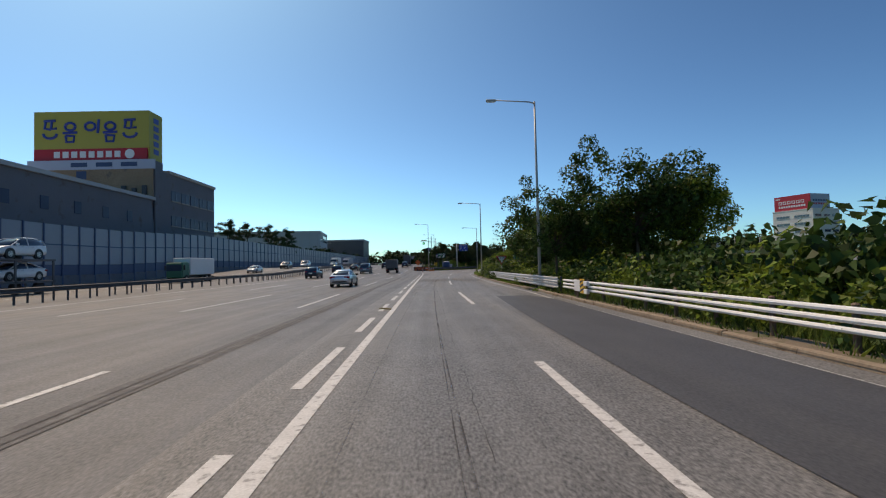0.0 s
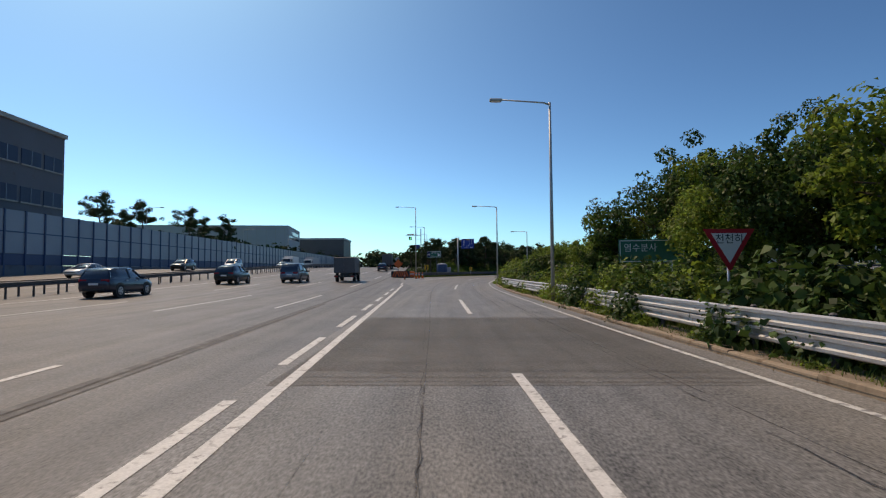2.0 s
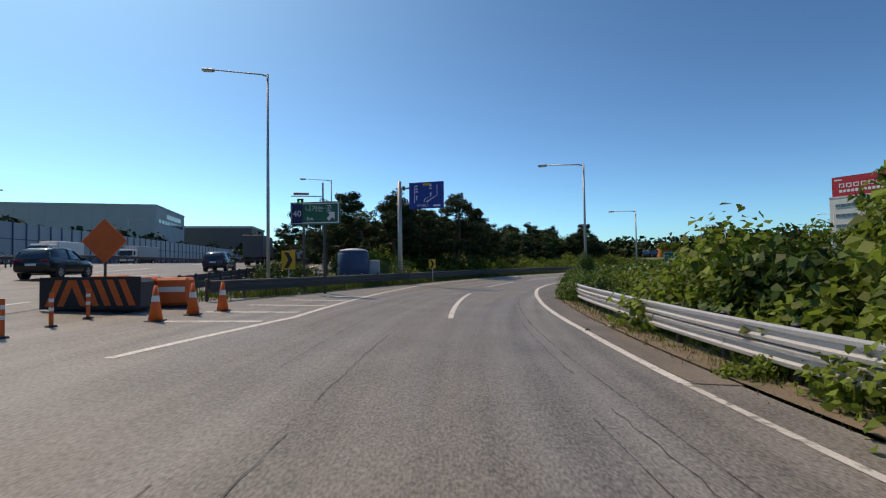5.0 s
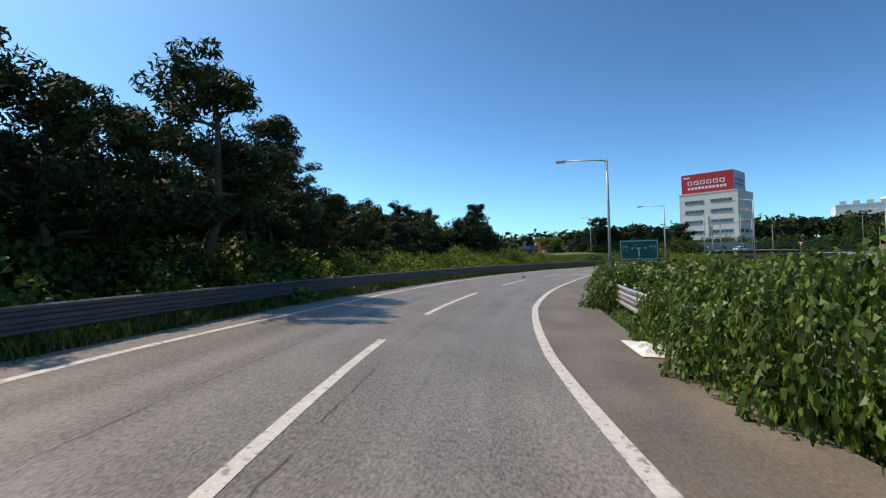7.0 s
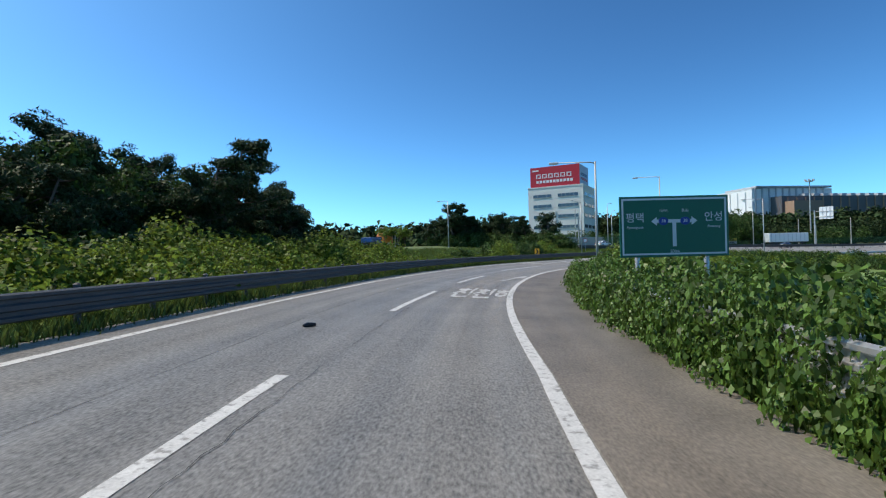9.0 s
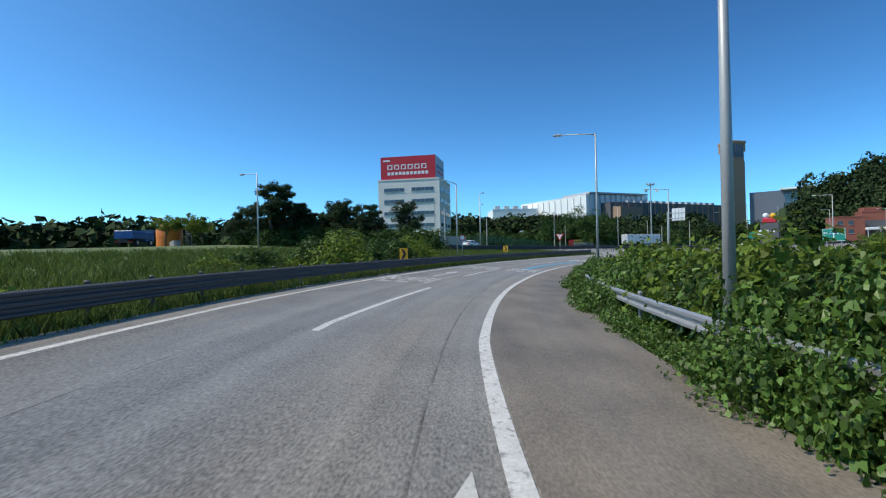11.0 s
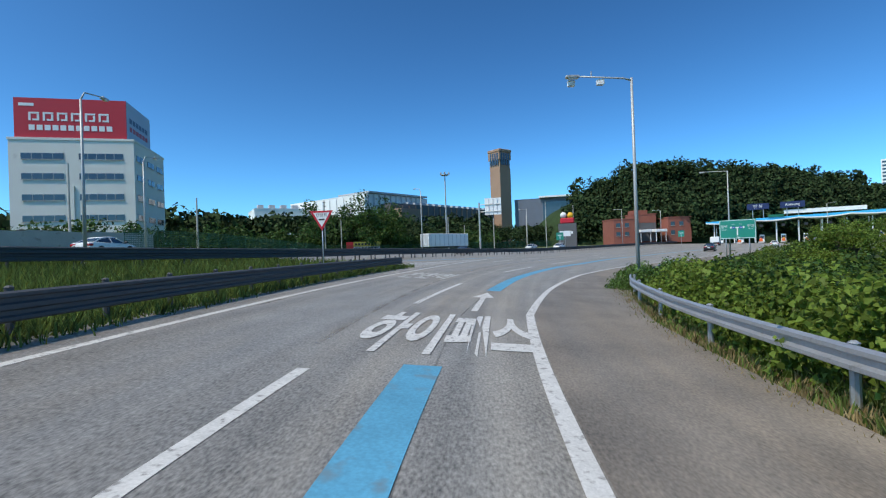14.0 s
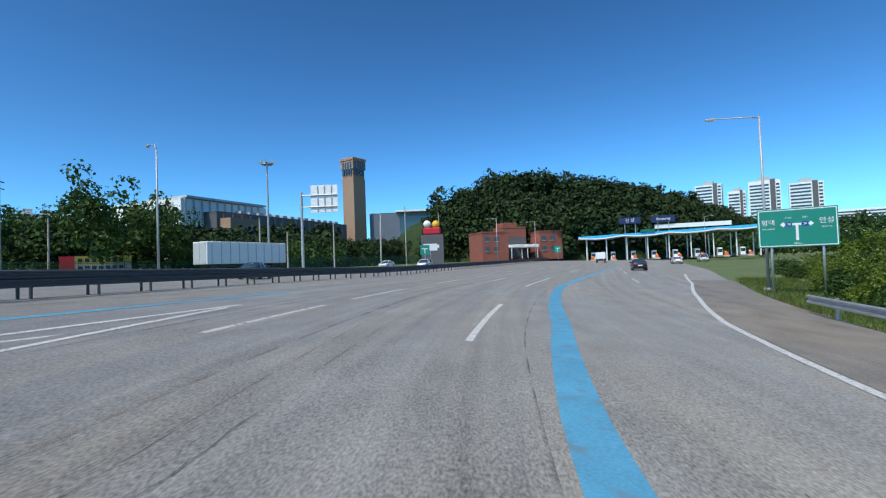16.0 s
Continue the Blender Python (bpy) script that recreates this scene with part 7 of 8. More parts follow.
for x in (1.0, 2.2, w - 2):
    part("wheel", Mesh().tube([(x, 0.1, 0.0), (x, 0.4, 0.0)], 0.5, 12), BLACK, tr)
for k in range(9):
    part("rib", Mesh().box(0.6 + k * 1.3, 0.68 + k * 1.3, -0.04, 0.0, 0.4, 2.9), GREYWALL, tr)
part("rear_door", Mesh().box(-0.05, 0.0, 0.15, 1.2, 0.4, 2.9), GREYWALL, tr)
part("rear_door", Mesh().box(-0.05, 0.0, 1.3, 2.35, 0.4, 2.9), GREYWALL, tr)

# orange tank beyond the ramp
g = 1.9
tank = thing("storage_tank", Matrix.Translation((100.3, 230.2, g)), "orange cylindrical tank with a railed top and ladder", "tank")
part("shell", Mesh().tube([(0, 0, 0), (0, 0, 0.15), (0, 0, 4.3), (0, 0, 4.9), (0, 0, 5.2)], [1.85, 1.9, 1.9, 1.65, 0.9], 28), TANK, tank, smooth=True)
for z in (1.5, 3.0, 4.25):
    part("hoop", Mesh().tube([(0, 0, z), (0, 0, z + 0.12)], 1.94, 28), TANK, tank)
part("hatch", Mesh().tube([(-0.3, -1.7, 0.2), (-0.35, -1.95, 0.2), (-0.35, -2.0, 1.5), (-0.3, -1.7, 2.1)], 0.8, 12), CONCRETE, tank, "pale concrete end piece")
for k in range(10):
    a = k * 2 * math.pi / 10
    part("rail_post", Mesh().tube([(1.75 * math.cos(a), 1.75 * math.sin(a), 4.6), (1.75 * math.cos(a), 1.75 * math.sin(a), 6.1)], 0.03, 6), STEEL, tank)
for z in (5.4, 6.05):
    part("top_rail", Mesh().tube([(1.75 * math.cos(t), 1.75 * math.sin(t), z) for t in np.linspace(0, 2 * math.pi, 25)], 0.03, 6), STEEL, tank)
for dx, dy in ((2.0, -1.2), (3.0, -1.2), (2.0, -0.2), (3.0, -0.2)):
    part("scaffold_leg", Mesh().tube([(dx, dy, 0), (dx, dy, 6.1)], 0.035, 6), STEEL, tank)
for z in (1.2, 2.4, 3.6, 4.7, 5.4, 6.05):
    for p0, p1 in (((2.0, -1.2), (3.0, -1.2)), ((2.0, -0.2), (3.0, -0.2)), ((3.0, -1.2), (3.0, -0.2))):
        part("scaffold_bar", Mesh().tube([(*p0, z), (*p1, z)], 0.028, 6), STEEL, tank)
part("platform", Mesh().box(1.6, 3.1, -1.3, -0.1, 4.6, 4.68), STEEL, tank)
# retaining wall and upper road behind the loop
ret = thing("retaining_wall", Matrix.Identity(4), "stained concrete retaining wall below the cream building", "wall")
m = Mesh()
for (x0, y0), (x1, y1) in zip(((133, 222), (140, 219.6), (147, 217), (154, 215), (161, 213)), ((140, 219.6), (147, 217), (154, 215), (161, 213), (169, 210.6))):
    m.add([(x0, y0, 1), (x1, y1, 1), (x1, y1, 5.4), (x0, y0, 5.6), (x0, y0 + 1, 1), (x1, y1 + 1, 1), (x1, y1 + 1, 5.4), (x0, y0 + 1, 5.6)], [(0, 1, 2, 3), (7, 6, 5, 4), (3, 2, 6, 7)])
part("face", m, CONCRETE, ret)

# ---- vehicles ----
def car_paint(name, base, metal=0.4):
    ma = surface(name, base, 0.28, metal, var=0.04, scale=1.5, fine=6)
    ma.node_tree.nodes["Principled BSDF"].inputs["Coat Weight"].default_value = 0.6
    return ma


SILVER = car_paint("silver_car_paint", (0.62, 0.66, 0.7), 0.7)
DARKBLUE = car_paint("dark_blue_car_paint", (0.02, 0.03, 0.055))
BLACKCAR = car_paint("black_car_paint", (0.015, 0.016, 0.018))
GREYCAR = car_paint("blue_grey_car_paint", (0.16, 0.21, 0.26), 0.5)
WHITECAR = car_paint("white_car_paint", (0.75, 0.75, 0.74), 0.0)
TYRE = surface("tyre_rubber", (0.02, 0.02, 0.021), 0.85, var=0.2, scale=4)
RIM = surface("alloy_rim", (0.5, 0.51, 0.53), 0.3, 0.9, var=0.05)
LAMP_RED = surface("red_lamp_glass", (0.35, 0.01, 0.015), 0.2, var=0.05)
LAMP_CLEAR = surface("clear_lamp_glass", (0.6, 0.62, 0.64), 0.15, 0.2, var=0.05)
TRIM = surface("black_trim", (0.02, 0.02, 0.02), 0.5, var=0.1)

STYLES = {
    "sedan": dict(l=4.85, wheel=0.33, base=(-1.42, 1.42),
        low=((-2.42, 0.5, 0.80, 0.66), (-2.34, 0.32, 0.98, 0.80), (-1.9, 0.24, 1.05, 0.89), (-0.9, 0.2, 1.01, 0.915), (0.4, 0.2, 0.97, 0.915), (1.25, 0.2, 0.93, 0.9), (1.85, 0.24, 0.84, 0.86), (2.25, 0.3, 0.72, 0.77), (2.42, 0.4, 0.6, 0.55)),
        cab=((-2.0, 1.02, 1.06, 0.72, 0.66), (-1.15, 1.0, 1.38, 0.8, 0.6), (-0.5, 0.98, 1.46, 0.83, 0.62), (0.2, 0.96, 1.44, 0.83, 0.62), (0.75, 0.94, 1.25, 0.8, 0.62), (1.4, 0.9, 0.94, 0.76, 0.68)), roof=(-1.2, 0.3)),
    "suv": dict(l=4.6, wheel=0.37, base=(-1.35, 1.38),
        low=((-2.3, 0.55, 0.95, 0.78), (-2.22, 0.38, 1.12, 0.88), (-1.8, 0.3, 1.15, 0.93), (-0.6, 0.27, 1.1, 0.94), (0.6, 0.27, 1.06, 0.94), (1.3, 0.28, 1.02, 0.92), (1.9, 0.3, 0.94, 0.88), (2.2, 0.36, 0.82, 0.78), (2.3, 0.45, 0.7, 0.6)),
        cab=((-2.22, 1.1, 1.15, 0.8, 0.74), (-1.95, 1.12, 1.6, 0.84, 0.66), (-1.2, 1.1, 1.7, 0.86, 0.68), (0.1, 1.07, 1.7, 0.87, 0.68), (0.65, 1.04, 1.45, 0.84, 0.68), (1.25, 1.0, 1.04, 0.8, 0.72)), roof=(-2.0, 0.25)),
    "van": dict(l=5.1, wheel=0.35, base=(-1.55, 1.6),
        low=((-2.55, 0.5, 1.0, 0.86), (-2.5, 0.36, 1.12, 0.93), (-2.0, 0.28, 1.14, 0.95), (-0.5, 0.26, 1.12, 0.955), (0.9, 0.26, 1.08, 0.95), (1.6, 0.27, 1.02, 0.93), (2.15, 0.3, 0.9, 0.88), (2.5, 0.38, 0.75, 0.76), (2.58, 0.45, 0.6, 0.6)),
        cab=((-2.52, 1.1, 1.15, 0.88, 0.84), (-2.35, 1.12, 1.84, 0.9, 0.76), (-1.5, 1.12, 1.93, 0.91, 0.76), (0.4, 1.08, 1.92, 0.9, 0.76), (1.05, 1.05, 1.6, 0.87, 0.74), (1.85, 0.98, 1.02, 0.82, 0.76)), roof=(-2.4, 0.5)),
}


def loft(rings, closed=True):
    m = Mesh()
    k = len(rings[0])
    verts = [p for r in rings for p in r]
    faces = [(i * k + j, i * k + (j + 1) % k, (i + 1) * k + (j + 1) % k, (i + 1) * k + j)[::-1] for i in range(len(rings) - 1) for j in range(k)]
    faces += [tuple(range(k)), tuple(range((len(rings) - 1) * k, len(rings) * k))[::-1]]
    return m.add(verts, faces)


def rounded(m, ob, width=0.05, seg=2):
    mod = ob.modifiers.new("edges", "BEVEL")
    mod.width, mod.segments, mod.limit_method = width, seg, "ANGLE"
    return ob


def car(x, y, way, style, paint, label, z=None, name=None):
    st = STYLES[style]
    z = land1(x, y) + 0.012 if z is None else z
    c = thing(name or {"sedan": "sedan_car", "suv": "suv_car", "van": "minivan"}[style], Matrix.Translation((x, y, z)) @ Matrix.Rotation(radians(-way), 4, "Z"), label, "car", "vehicles")
    rings = []
    for yy, z0, z1, hw in st["low"]:
        zm = z0 + (z1 - z0) * 0.55
        rings.append([(-hw * 0.9, yy, z0), (hw * 0.9, yy, z0), (hw, yy, z0 + 0.15), (hw, yy, zm), (hw * 0.95, yy, z1 - 0.04), (hw * 0.86, yy, z1), (-hw * 0.86, yy, z1), (-hw * 0.95, yy, z1 - 0.04), (-hw, yy, zm), (-hw, yy, z0 + 0.15)])
    body = rounded(None, part("body", loft(rings), paint, c, smooth=True), 0.03)
    rings = [[(-wb, yy, z0 - 0.05), (wb, yy, z0 - 0.05), (wb, yy, z0), (wt, yy, z1 - 0.05), (wt * 0.85, yy, z1), (-wt * 0.85, yy, z1), (-wt, yy, z1 - 0.05), (-wb, yy, z0)] for yy, z0, z1, wb, wt in st["cab"]]
    part("glasshouse", loft(rings), GLASS, c, "dark tinted glass", smooth=True)
    cab = st["cab"]
    ys, zt, wt = [q[0] for q in cab], [q[2] for q in cab], [q[4] for q in cab]
    r0, r1 = st["roof"]
    rings = []
    for yy in np.linspace(r0, r1, 5):
        h, w2 = float(np.interp(yy, ys, zt)), float(np.interp(yy, ys, wt))
        rings.append([(-w2 - 0.02, yy, h - 0.07), (w2 + 0.02, yy, h - 0.07), (w2 * 0.86, yy, h + 0.025), (-w2 * 0.86, yy, h + 0.025)])
    part("roof", loft(rings), paint, c, smooth=True)
    wb = [q[3] for q in cab]
    zb = [q[1] for q in cab]
    for ya, yb in ((cab[0][0] + 0.05, r0), (r1 + 1.05 if style == "sedan" else cab[-1][0] - 0.05, r1), (-0.35, -0.38)):
        for sx in (-1, 1):
            p0 = (sx * (float(np.interp(ya, ys, wb)) + 0.015), ya, float(np.interp(ya, ys, zb)))
            p1 = (sx * (float(np.interp(yb, ys, wt)) + 0.01), yb, float(np.interp(yb, ys, zt)) - 0.06)
            part("pillar", Mesh().tube([p0, p1], 0.045, 6), paint, c)
    r = st["wheel"]
    hw = max(q[3] for q in st["low"])
    for yy in st["base"]:
        for sx in (-1, 1):
            part("wheel_arch", Mesh().tube([(sx * (hw - 0.2), yy, r + 0.03), (sx * (hw + 0.004), yy, r + 0.03)], r * 1.2, 20), TRIM, c)
            ty = part("tyre", Mesh().tube([(sx * (hw - 0.21), yy, r), (sx * (hw - 0.19), yy, r), (sx * (hw - 0.01), yy, r), (sx * (hw + 0.012), yy, r)], [r * 0.9, r, r, r * 0.93], 22), TYRE, c)
            part("rim", Mesh().tube([(sx * (hw + 0.0), yy, r), (sx * (hw + 0.022), yy, r)], [r * 0.68, r * 0.6], 18), RIM, ty)
            for k in range(5):
                a = k * 2 * math.pi / 5
                part("spoke_gap", Mesh().tube([(sx * (hw + 0.0), yy + 0.4 * r * math.cos(a), r + 0.4 * r * math.sin(a)), (sx * (hw + 0.027), yy + 0.4 * r * math.cos(a), r + 0.4 * r * math.sin(a))], r * 0.13, 8), TRIM, ty)
    yr, yf = st["low"][1][0], st["low"][-2][0]
    zr = st["low"][1][2]
    for sx in (-1, 1):
        part("tail_light", Mesh().box(*sorted((sx * 0.38, sx * 0.84)), yr - 0.075, yr + 0.28, zr - 0.24, zr - 0.07, 0.03), LAMP_RED, c)
        part("headlight", Mesh().box(*sorted((sx * 0.42, sx * 0.78)), yf - 0.2, yf + 0.08, st["low"][-2][2] - 0.2, st["low"][-2][2] - 0.05, 0.03), LAMP_CLEAR, c)
        xm = hw + 0.02
        ym = cab[-1][0] - 0.45
        part("mirror", Mesh().box(*sorted((sx * (xm - 0.1), sx * (xm + 0.16))), ym - 0.08, ym + 0.08, st["low"][5][2] + 0.02, st["low"][5][2] + 0.19, 0.04), paint if style != "sedan" else TRIM, c)
        for yh in (-0.75, 0.25):
            part("door_handle", Mesh().box(*sorted((sx * (hw - 0.01), sx * (hw + 0.03))), yh - 0.1, yh + 0.1, zr - 0.19, zr - 0.15, 0.008), RIM, c)
        part("sill_trim", Mesh().box(*sorted((sx * (hw - 0.06), sx * (hw + 0.006))), st["base"][0] + 0.5, st["base"][1] - 0.5, 0.2, 0.27), TRIM, c)
    part("number_plate", Mesh().box(-0.26, 0.26, st["low"][0][0] - 0.02, st["low"][0][0] + 0.03, 0.62 if style == "sedan" else 0.72, 0.74 if style == "sedan" else 0.84), SIGN_WHITE, c)
    part("bumper", Mesh().box(-0.62, 0.62, st["low"][0][0] - 0.03, st["low"][0][0] + 0.12, 0.4, 0.52, 0.03), TRIM, c)
    return c


def truck(x, y, way, length, high, body, cab_paint, label, name="lorry", z=None):
    z = land1(x, y) + 0.012 if z is None else z
    c = thing(name, Matrix.Translation((x, y, z)) @ Matrix.Rotation(radians(-way), 4, "Z"), label, "truck", "vehicles")
    h = length / 2
    part("cargo_box", Mesh().box(-1.15, 1.15, -h, h - 2.0, 0.95, high, 0.06), body, c)
    part("cab", Mesh().box(-1.05, 1.05, h - 1.9, h, 0.6, min(high, 2.6), 0.15), cab_paint, c)
    part("windscreen", Mesh().box(-0.95, 0.95, h - 0.04, h + 0.02, 1.5, 2.3), GLASS, c)
    part("chassis", Mesh().box(-0.45, 0.45, -h + 0.1, h - 0.3, 0.5, 0.95), TRIM, c)
    part("rear_bumper", Mesh().box(-1.1, 1.1, -h - 0.02, -h + 0.1, 0.5, 0.7), TRIM, c)
    for sx in (-1, 1):
        part("tail_light", Mesh().box(*sorted((sx * 0.7, sx * 1.05)), -h - 0.05, -h - 0.021, 0.52, 0.68), LAMP_RED, c)
        part("cargo_door", Mesh().box(*sorted((sx * 0.05, sx * 1.1)), -h - 0.04, -h, 1.0, high - 0.1), body, c)
        part("mirror", Mesh().box(*sorted((sx * 1.1, sx * 1.3)), h - 0.3, h - 0.2, 1.6, 2.2), TRIM, c)
        for yy in (-h + 1.2, -h + 2.3, h - 1.0) if length > 7 else (-h + 1.2, h - 1.0):
            ty = part("tyre", Mesh().tube([(sx * 0.8, yy, 0.48), (sx * 1.1, yy, 0.48)], 0.48, 18), TYRE, c)
            part("rim", Mesh().tube([(sx * 1.09, yy, 0.48), (sx * 1.115, yy, 0.48)], 0.25, 14), RIM, ty)
    return c


car(-11.1, 20.5, 0, "sedan", SILVER, "silver four-door saloon on the motorway lane")
car(-16.2, 73.6, 0, "van", GREYCAR, "blue-grey minivan on the motorway lane")
car(-21.3, 52.0, 0, "suv", DARKBLUE, "dark blue sport utility car on the motorway")
car(-20.6, 68.2, 0, "suv", BLACKCAR, "black sport utility car on the motorway")
car(-21.0, 90, 0, "sedan", BLACKCAR, "black saloon on the motorway")
car(-16.0, 112, 0, "suv", BLACKCAR, "black sport utility car on the motorway")
car(-11.5, 128, 0, "suv", DARKBLUE, "dark blue sport utility car on the motorway")
truck(-11.4, 78, 0, 5.4, 2.7, DARKWALL, BLACKCAR, "small dark box truck on the motorway")
truck(-11.6, 146, 0, 8.5, 3.6, DARKWALL, BLACKCAR, "tall dark lorry on the motorway")
truck(-12.0, 190, 0, 8.5, 3.5, GREYWALL, WHITECAR, "grey lorry on the motorway")
truck(-36.0, 44, 180, 9.0, 3.2, WHITE, SIGN_GREEN, "white box lorry with a green cab on the far carriageway")
BLUECAB = car_paint("blue_lorry_paint", (0.03, 0.1, 0.3), 0.0)
truck(89.6, 220.6, 60, 5.2, 2.0, BLUECAB, BLUECAB, "small blue lorry on the upper road by the tank")
truck(-37.0, 150, 180, 7.5, 3.0, WHITE, WHITECAR, "white box lorry on the far carriageway")
truck(-36.5, 172, 180, 10, 3.2, GREYWALL, WHITECAR, "grey coach-like lorry on the far carriageway", "coach")
tp = thing("car_transporter", Matrix.Translation((-36.5, 14, land1(-36.5, 14))), "dark two-deck car transporter on the far carriageway", "truck", "vehicles")
part("deck", Mesh().box(-1.2, 1.2, -7, 5, 0.9, 1.1), DARKWALL, tp)
part("upper_deck", Mesh().box(-1.2, 1.2, -7, 5, 2.7, 2.85), DARKWALL, tp)
for yy in (-6.8, -3, 1, 4.8):
    for sx in (-1.15, 1.15):
        part("strut", Mesh().box(sx - 0.05, sx + 0.05, yy - 0.08, yy + 0.08, 0.6, 2.75), DARKWALL, tp)
for yy in (-5, -3.8, 3.5):
    for sx in (-1, 1):
        part("tyre", Mesh().tube([(sx * 0.8, yy, 0.5), (sx * 1.1, yy, 0.5)], 0.5, 16), TYRE, tp)
part("cab", Mesh().box(-1.15, 1.15, -10, -7.6, 0.6, 3.0, 0.15), BLACKCAR, tp)
zt = land1(-36.5, 14)
car(-36.5, 16.2, 180, "suv", WHITECAR, "white car carried on the transporter", zt + 2.86)
car(-36.5, 10.4, 180, "sedan", BLACKCAR, "black car carried on the transporter", zt + 2.86)
car(-36.5, 16.2, 180, "sedan", WHITECAR, "white car carried on the lower deck", zt + 1.11)
for y, p, s in ((75, WHITECAR, "sedan"), (96, BLACKCAR, "suv"), (118, WHITECAR, "van"), (134, GREYCAR, "sedan")):
    car(-33.5 - (y % 7), y, 180, s, p, "car on the far carriageway")
car(198.6, 121.5, 121, "sedan", BLACKCAR, "dark saloon driving to the toll gate")
car(226.8, 92.6, 122, "sedan", WHITECAR, "white saloon waiting at the toll gate")
car(246.2, 69.1, 122, "van", WHITECAR, "white van at the toll gate")
truck(252.3, 94.0, 122, 5.5, 2.6, WHITE, WHITECAR, "small white truck in a toll lane")
car(141.0, 196.0, 95, "sedan", WHITECAR, "white saloon on the road across the verge")
car(188, 168, 100, "sedan", BLACKCAR, "black saloon on the road across the verge")
car(238, 150, -60, "sedan", WHITECAR, "white saloon parked by the far verge")
car(230, 144, -60, "suv", WHITECAR, "white car leaving the toll gate")

# ---- far woods, hills and grass ----
def stuff(name, v, f, material, label, category):
    return tagged(new(name, cloud_data(name, v, f, material)), label, category, kind="stuff")


def woods(name, spots, size, seed, material=FARWOOD, leaf=1.3, per=110, label="dense dark green distant woods"):
    """spots: (x, y, ground, height) of the trees of a belt, drawn as one mass of leaves over stems."""
    rng = np.random.default_rng(seed)
    cs, rs = [], []
    for x, y, g, h in spots:
        for j in range(6 if g < 4.5 or name == "hill_woods" else 9):
            z = g + h * rng.uniform(0.25, 0.9) if j < 6 else g * rng.uniform(0.1, 1.0)
            cs.append((x + rng.normal() * size * 0.45, y + rng.normal() * size * 0.45, z))
            rs.append(size * rng.uniform(0.55, 0.9))
    v, f = leaf_cloud(cs, rs, per // 6, leaf, 0.75, 0.15, seed, 0.2)
    return stuff(name, v, f, material, label, "woods")


rng = np.random.default_rng(3)


def hill_z(x, y):
    d = (x - 385) * 0.5 + (y - 45) * -0.866
    d = np.where(d < 0, d / 78, d / 150)
    e = ((x - 385) * 0.866 + (y - 45) * 0.5) / 62
    return 34 * np.clip(1 - (d**4 * 0.75 + e**2 * 0.7), 0, 1) ** 0.45 + 1.0


hx, hy = np.meshgrid(np.linspace(270, 520, 40), np.linspace(-160, 170, 40))
hm = Mesh()
hm.v = list(zip(hx.ravel().tolist(), hy.ravel().tolist(), (hill_z(hx, hy) - 2.6).ravel().tolist()))
hm.f = [(j * 40 + i, j * 40 + i + 1, (j + 1) * 40 + i + 1, (j + 1) * 40 + i) for j in range(39) for i in range(39)]
setting("hill", hm, FARWOOD, "low wooded hill behind the toll gate", "hill", True)
spots = []
for _ in range(1350):
    x, y = rng.uniform(262, 470), rng.uniform(-130, 165)
    z = float(hill_z(np.array(x), np.array(y)))
    if z > 1.4 and (x - 385) * 0.866 + (y - 45) * 0.5 < 14:
        spots.append((x, y, z - 3.5, rng.uniform(6, 15)))
while len(spots) < 1500:
    x, y = rng.uniform(290, 420), rng.uniform(-90, 150)
    z = float(hill_z(np.array(x), np.array(y)))
    if 1.4 < z < 21 and (x - 385) * 0.866 + (y - 45) * 0.5 < 0:
        spots.append((x + rng.normal() * 1.5, y + rng.normal() * 1.5, z - 3.0, rng.uniform(5, 11)))
woods("hill_woods", spots, 4.2, 5, FARWOOD, 1.3, 260)
belts = []
for k in range(60):
    x = 150 + k * 1.9
    y = 222 - 0.3 * (x - 150) if x < 205 else 205.5 - 0.95 * (x - 205)
    belts.append((x + rng.normal() * 1.5, y + abs(rng.normal()) * 6 + 3, 2.0, rng.uniform(3.5, 6)))
woods("verge_thicket", belts, 2.6, 6, LEAF, 0.55, 420, "dense green thicket behind the fence")
belts = [(rng.uniform(206, 236), rng.uniform(184, 205), 2.2, rng.uniform(9, 14)) for _ in range(30)]
woods("tree_group", belts, 2.4, 7, LEAF, 0.5, 420, "tall loose trees behind the fence")
belts = []
for k in range(120):
    x, y = 215 + k * 1.35 + rng.normal() * 3, 190 - k * 0.62 + rng.normal() * 4
    belts.append((x, y + 10, 2.5 + k * 0.04, rng.uniform(4, 7)))
woods("slope_thicket", belts, 3.0, 8, FARWOOD, 0.8, 200, "bushy green slope beyond the fence")
belts = [(x + rng.normal() * 5, 330 - 0.25 * (x - 120) + rng.normal() * 12, 3 + max(0, x - 120) * 0.045, rng.uniform(6, 10)) for x in np.linspace(-40, 560, 260)]
woods("far_belt", belts, 6.0, 9, FARWOOD, 2.4, 110)
belts = [(x + rng.normal() * 4, 280 + rng.normal() * 14 - 0.1 * x, 1, rng.uniform(4, 7)) for x in np.linspace(20, 190, 110)]
woods("far_belt", belts, 5.0, 10, FARWOOD, 2.0, 120)
belts = [(x, y, 14, rng.uniform(10, 16)) for x, y in zip(rng.uniform(420, 560, 120), rng.uniform(-260, -90, 120))]
woods("far_belt", belts, 8.0, 11, FARWOOD, 2.4, 110)
belts = [(rng.uniform(190, 300), rng.uniform(-90, 20), 1, rng.uniform(5, 10)) for _ in range(110)]
woods("plaza_woods", belts, 4.2, 12, LEAF, 1.0, 220, "green trees beside the toll plaza")
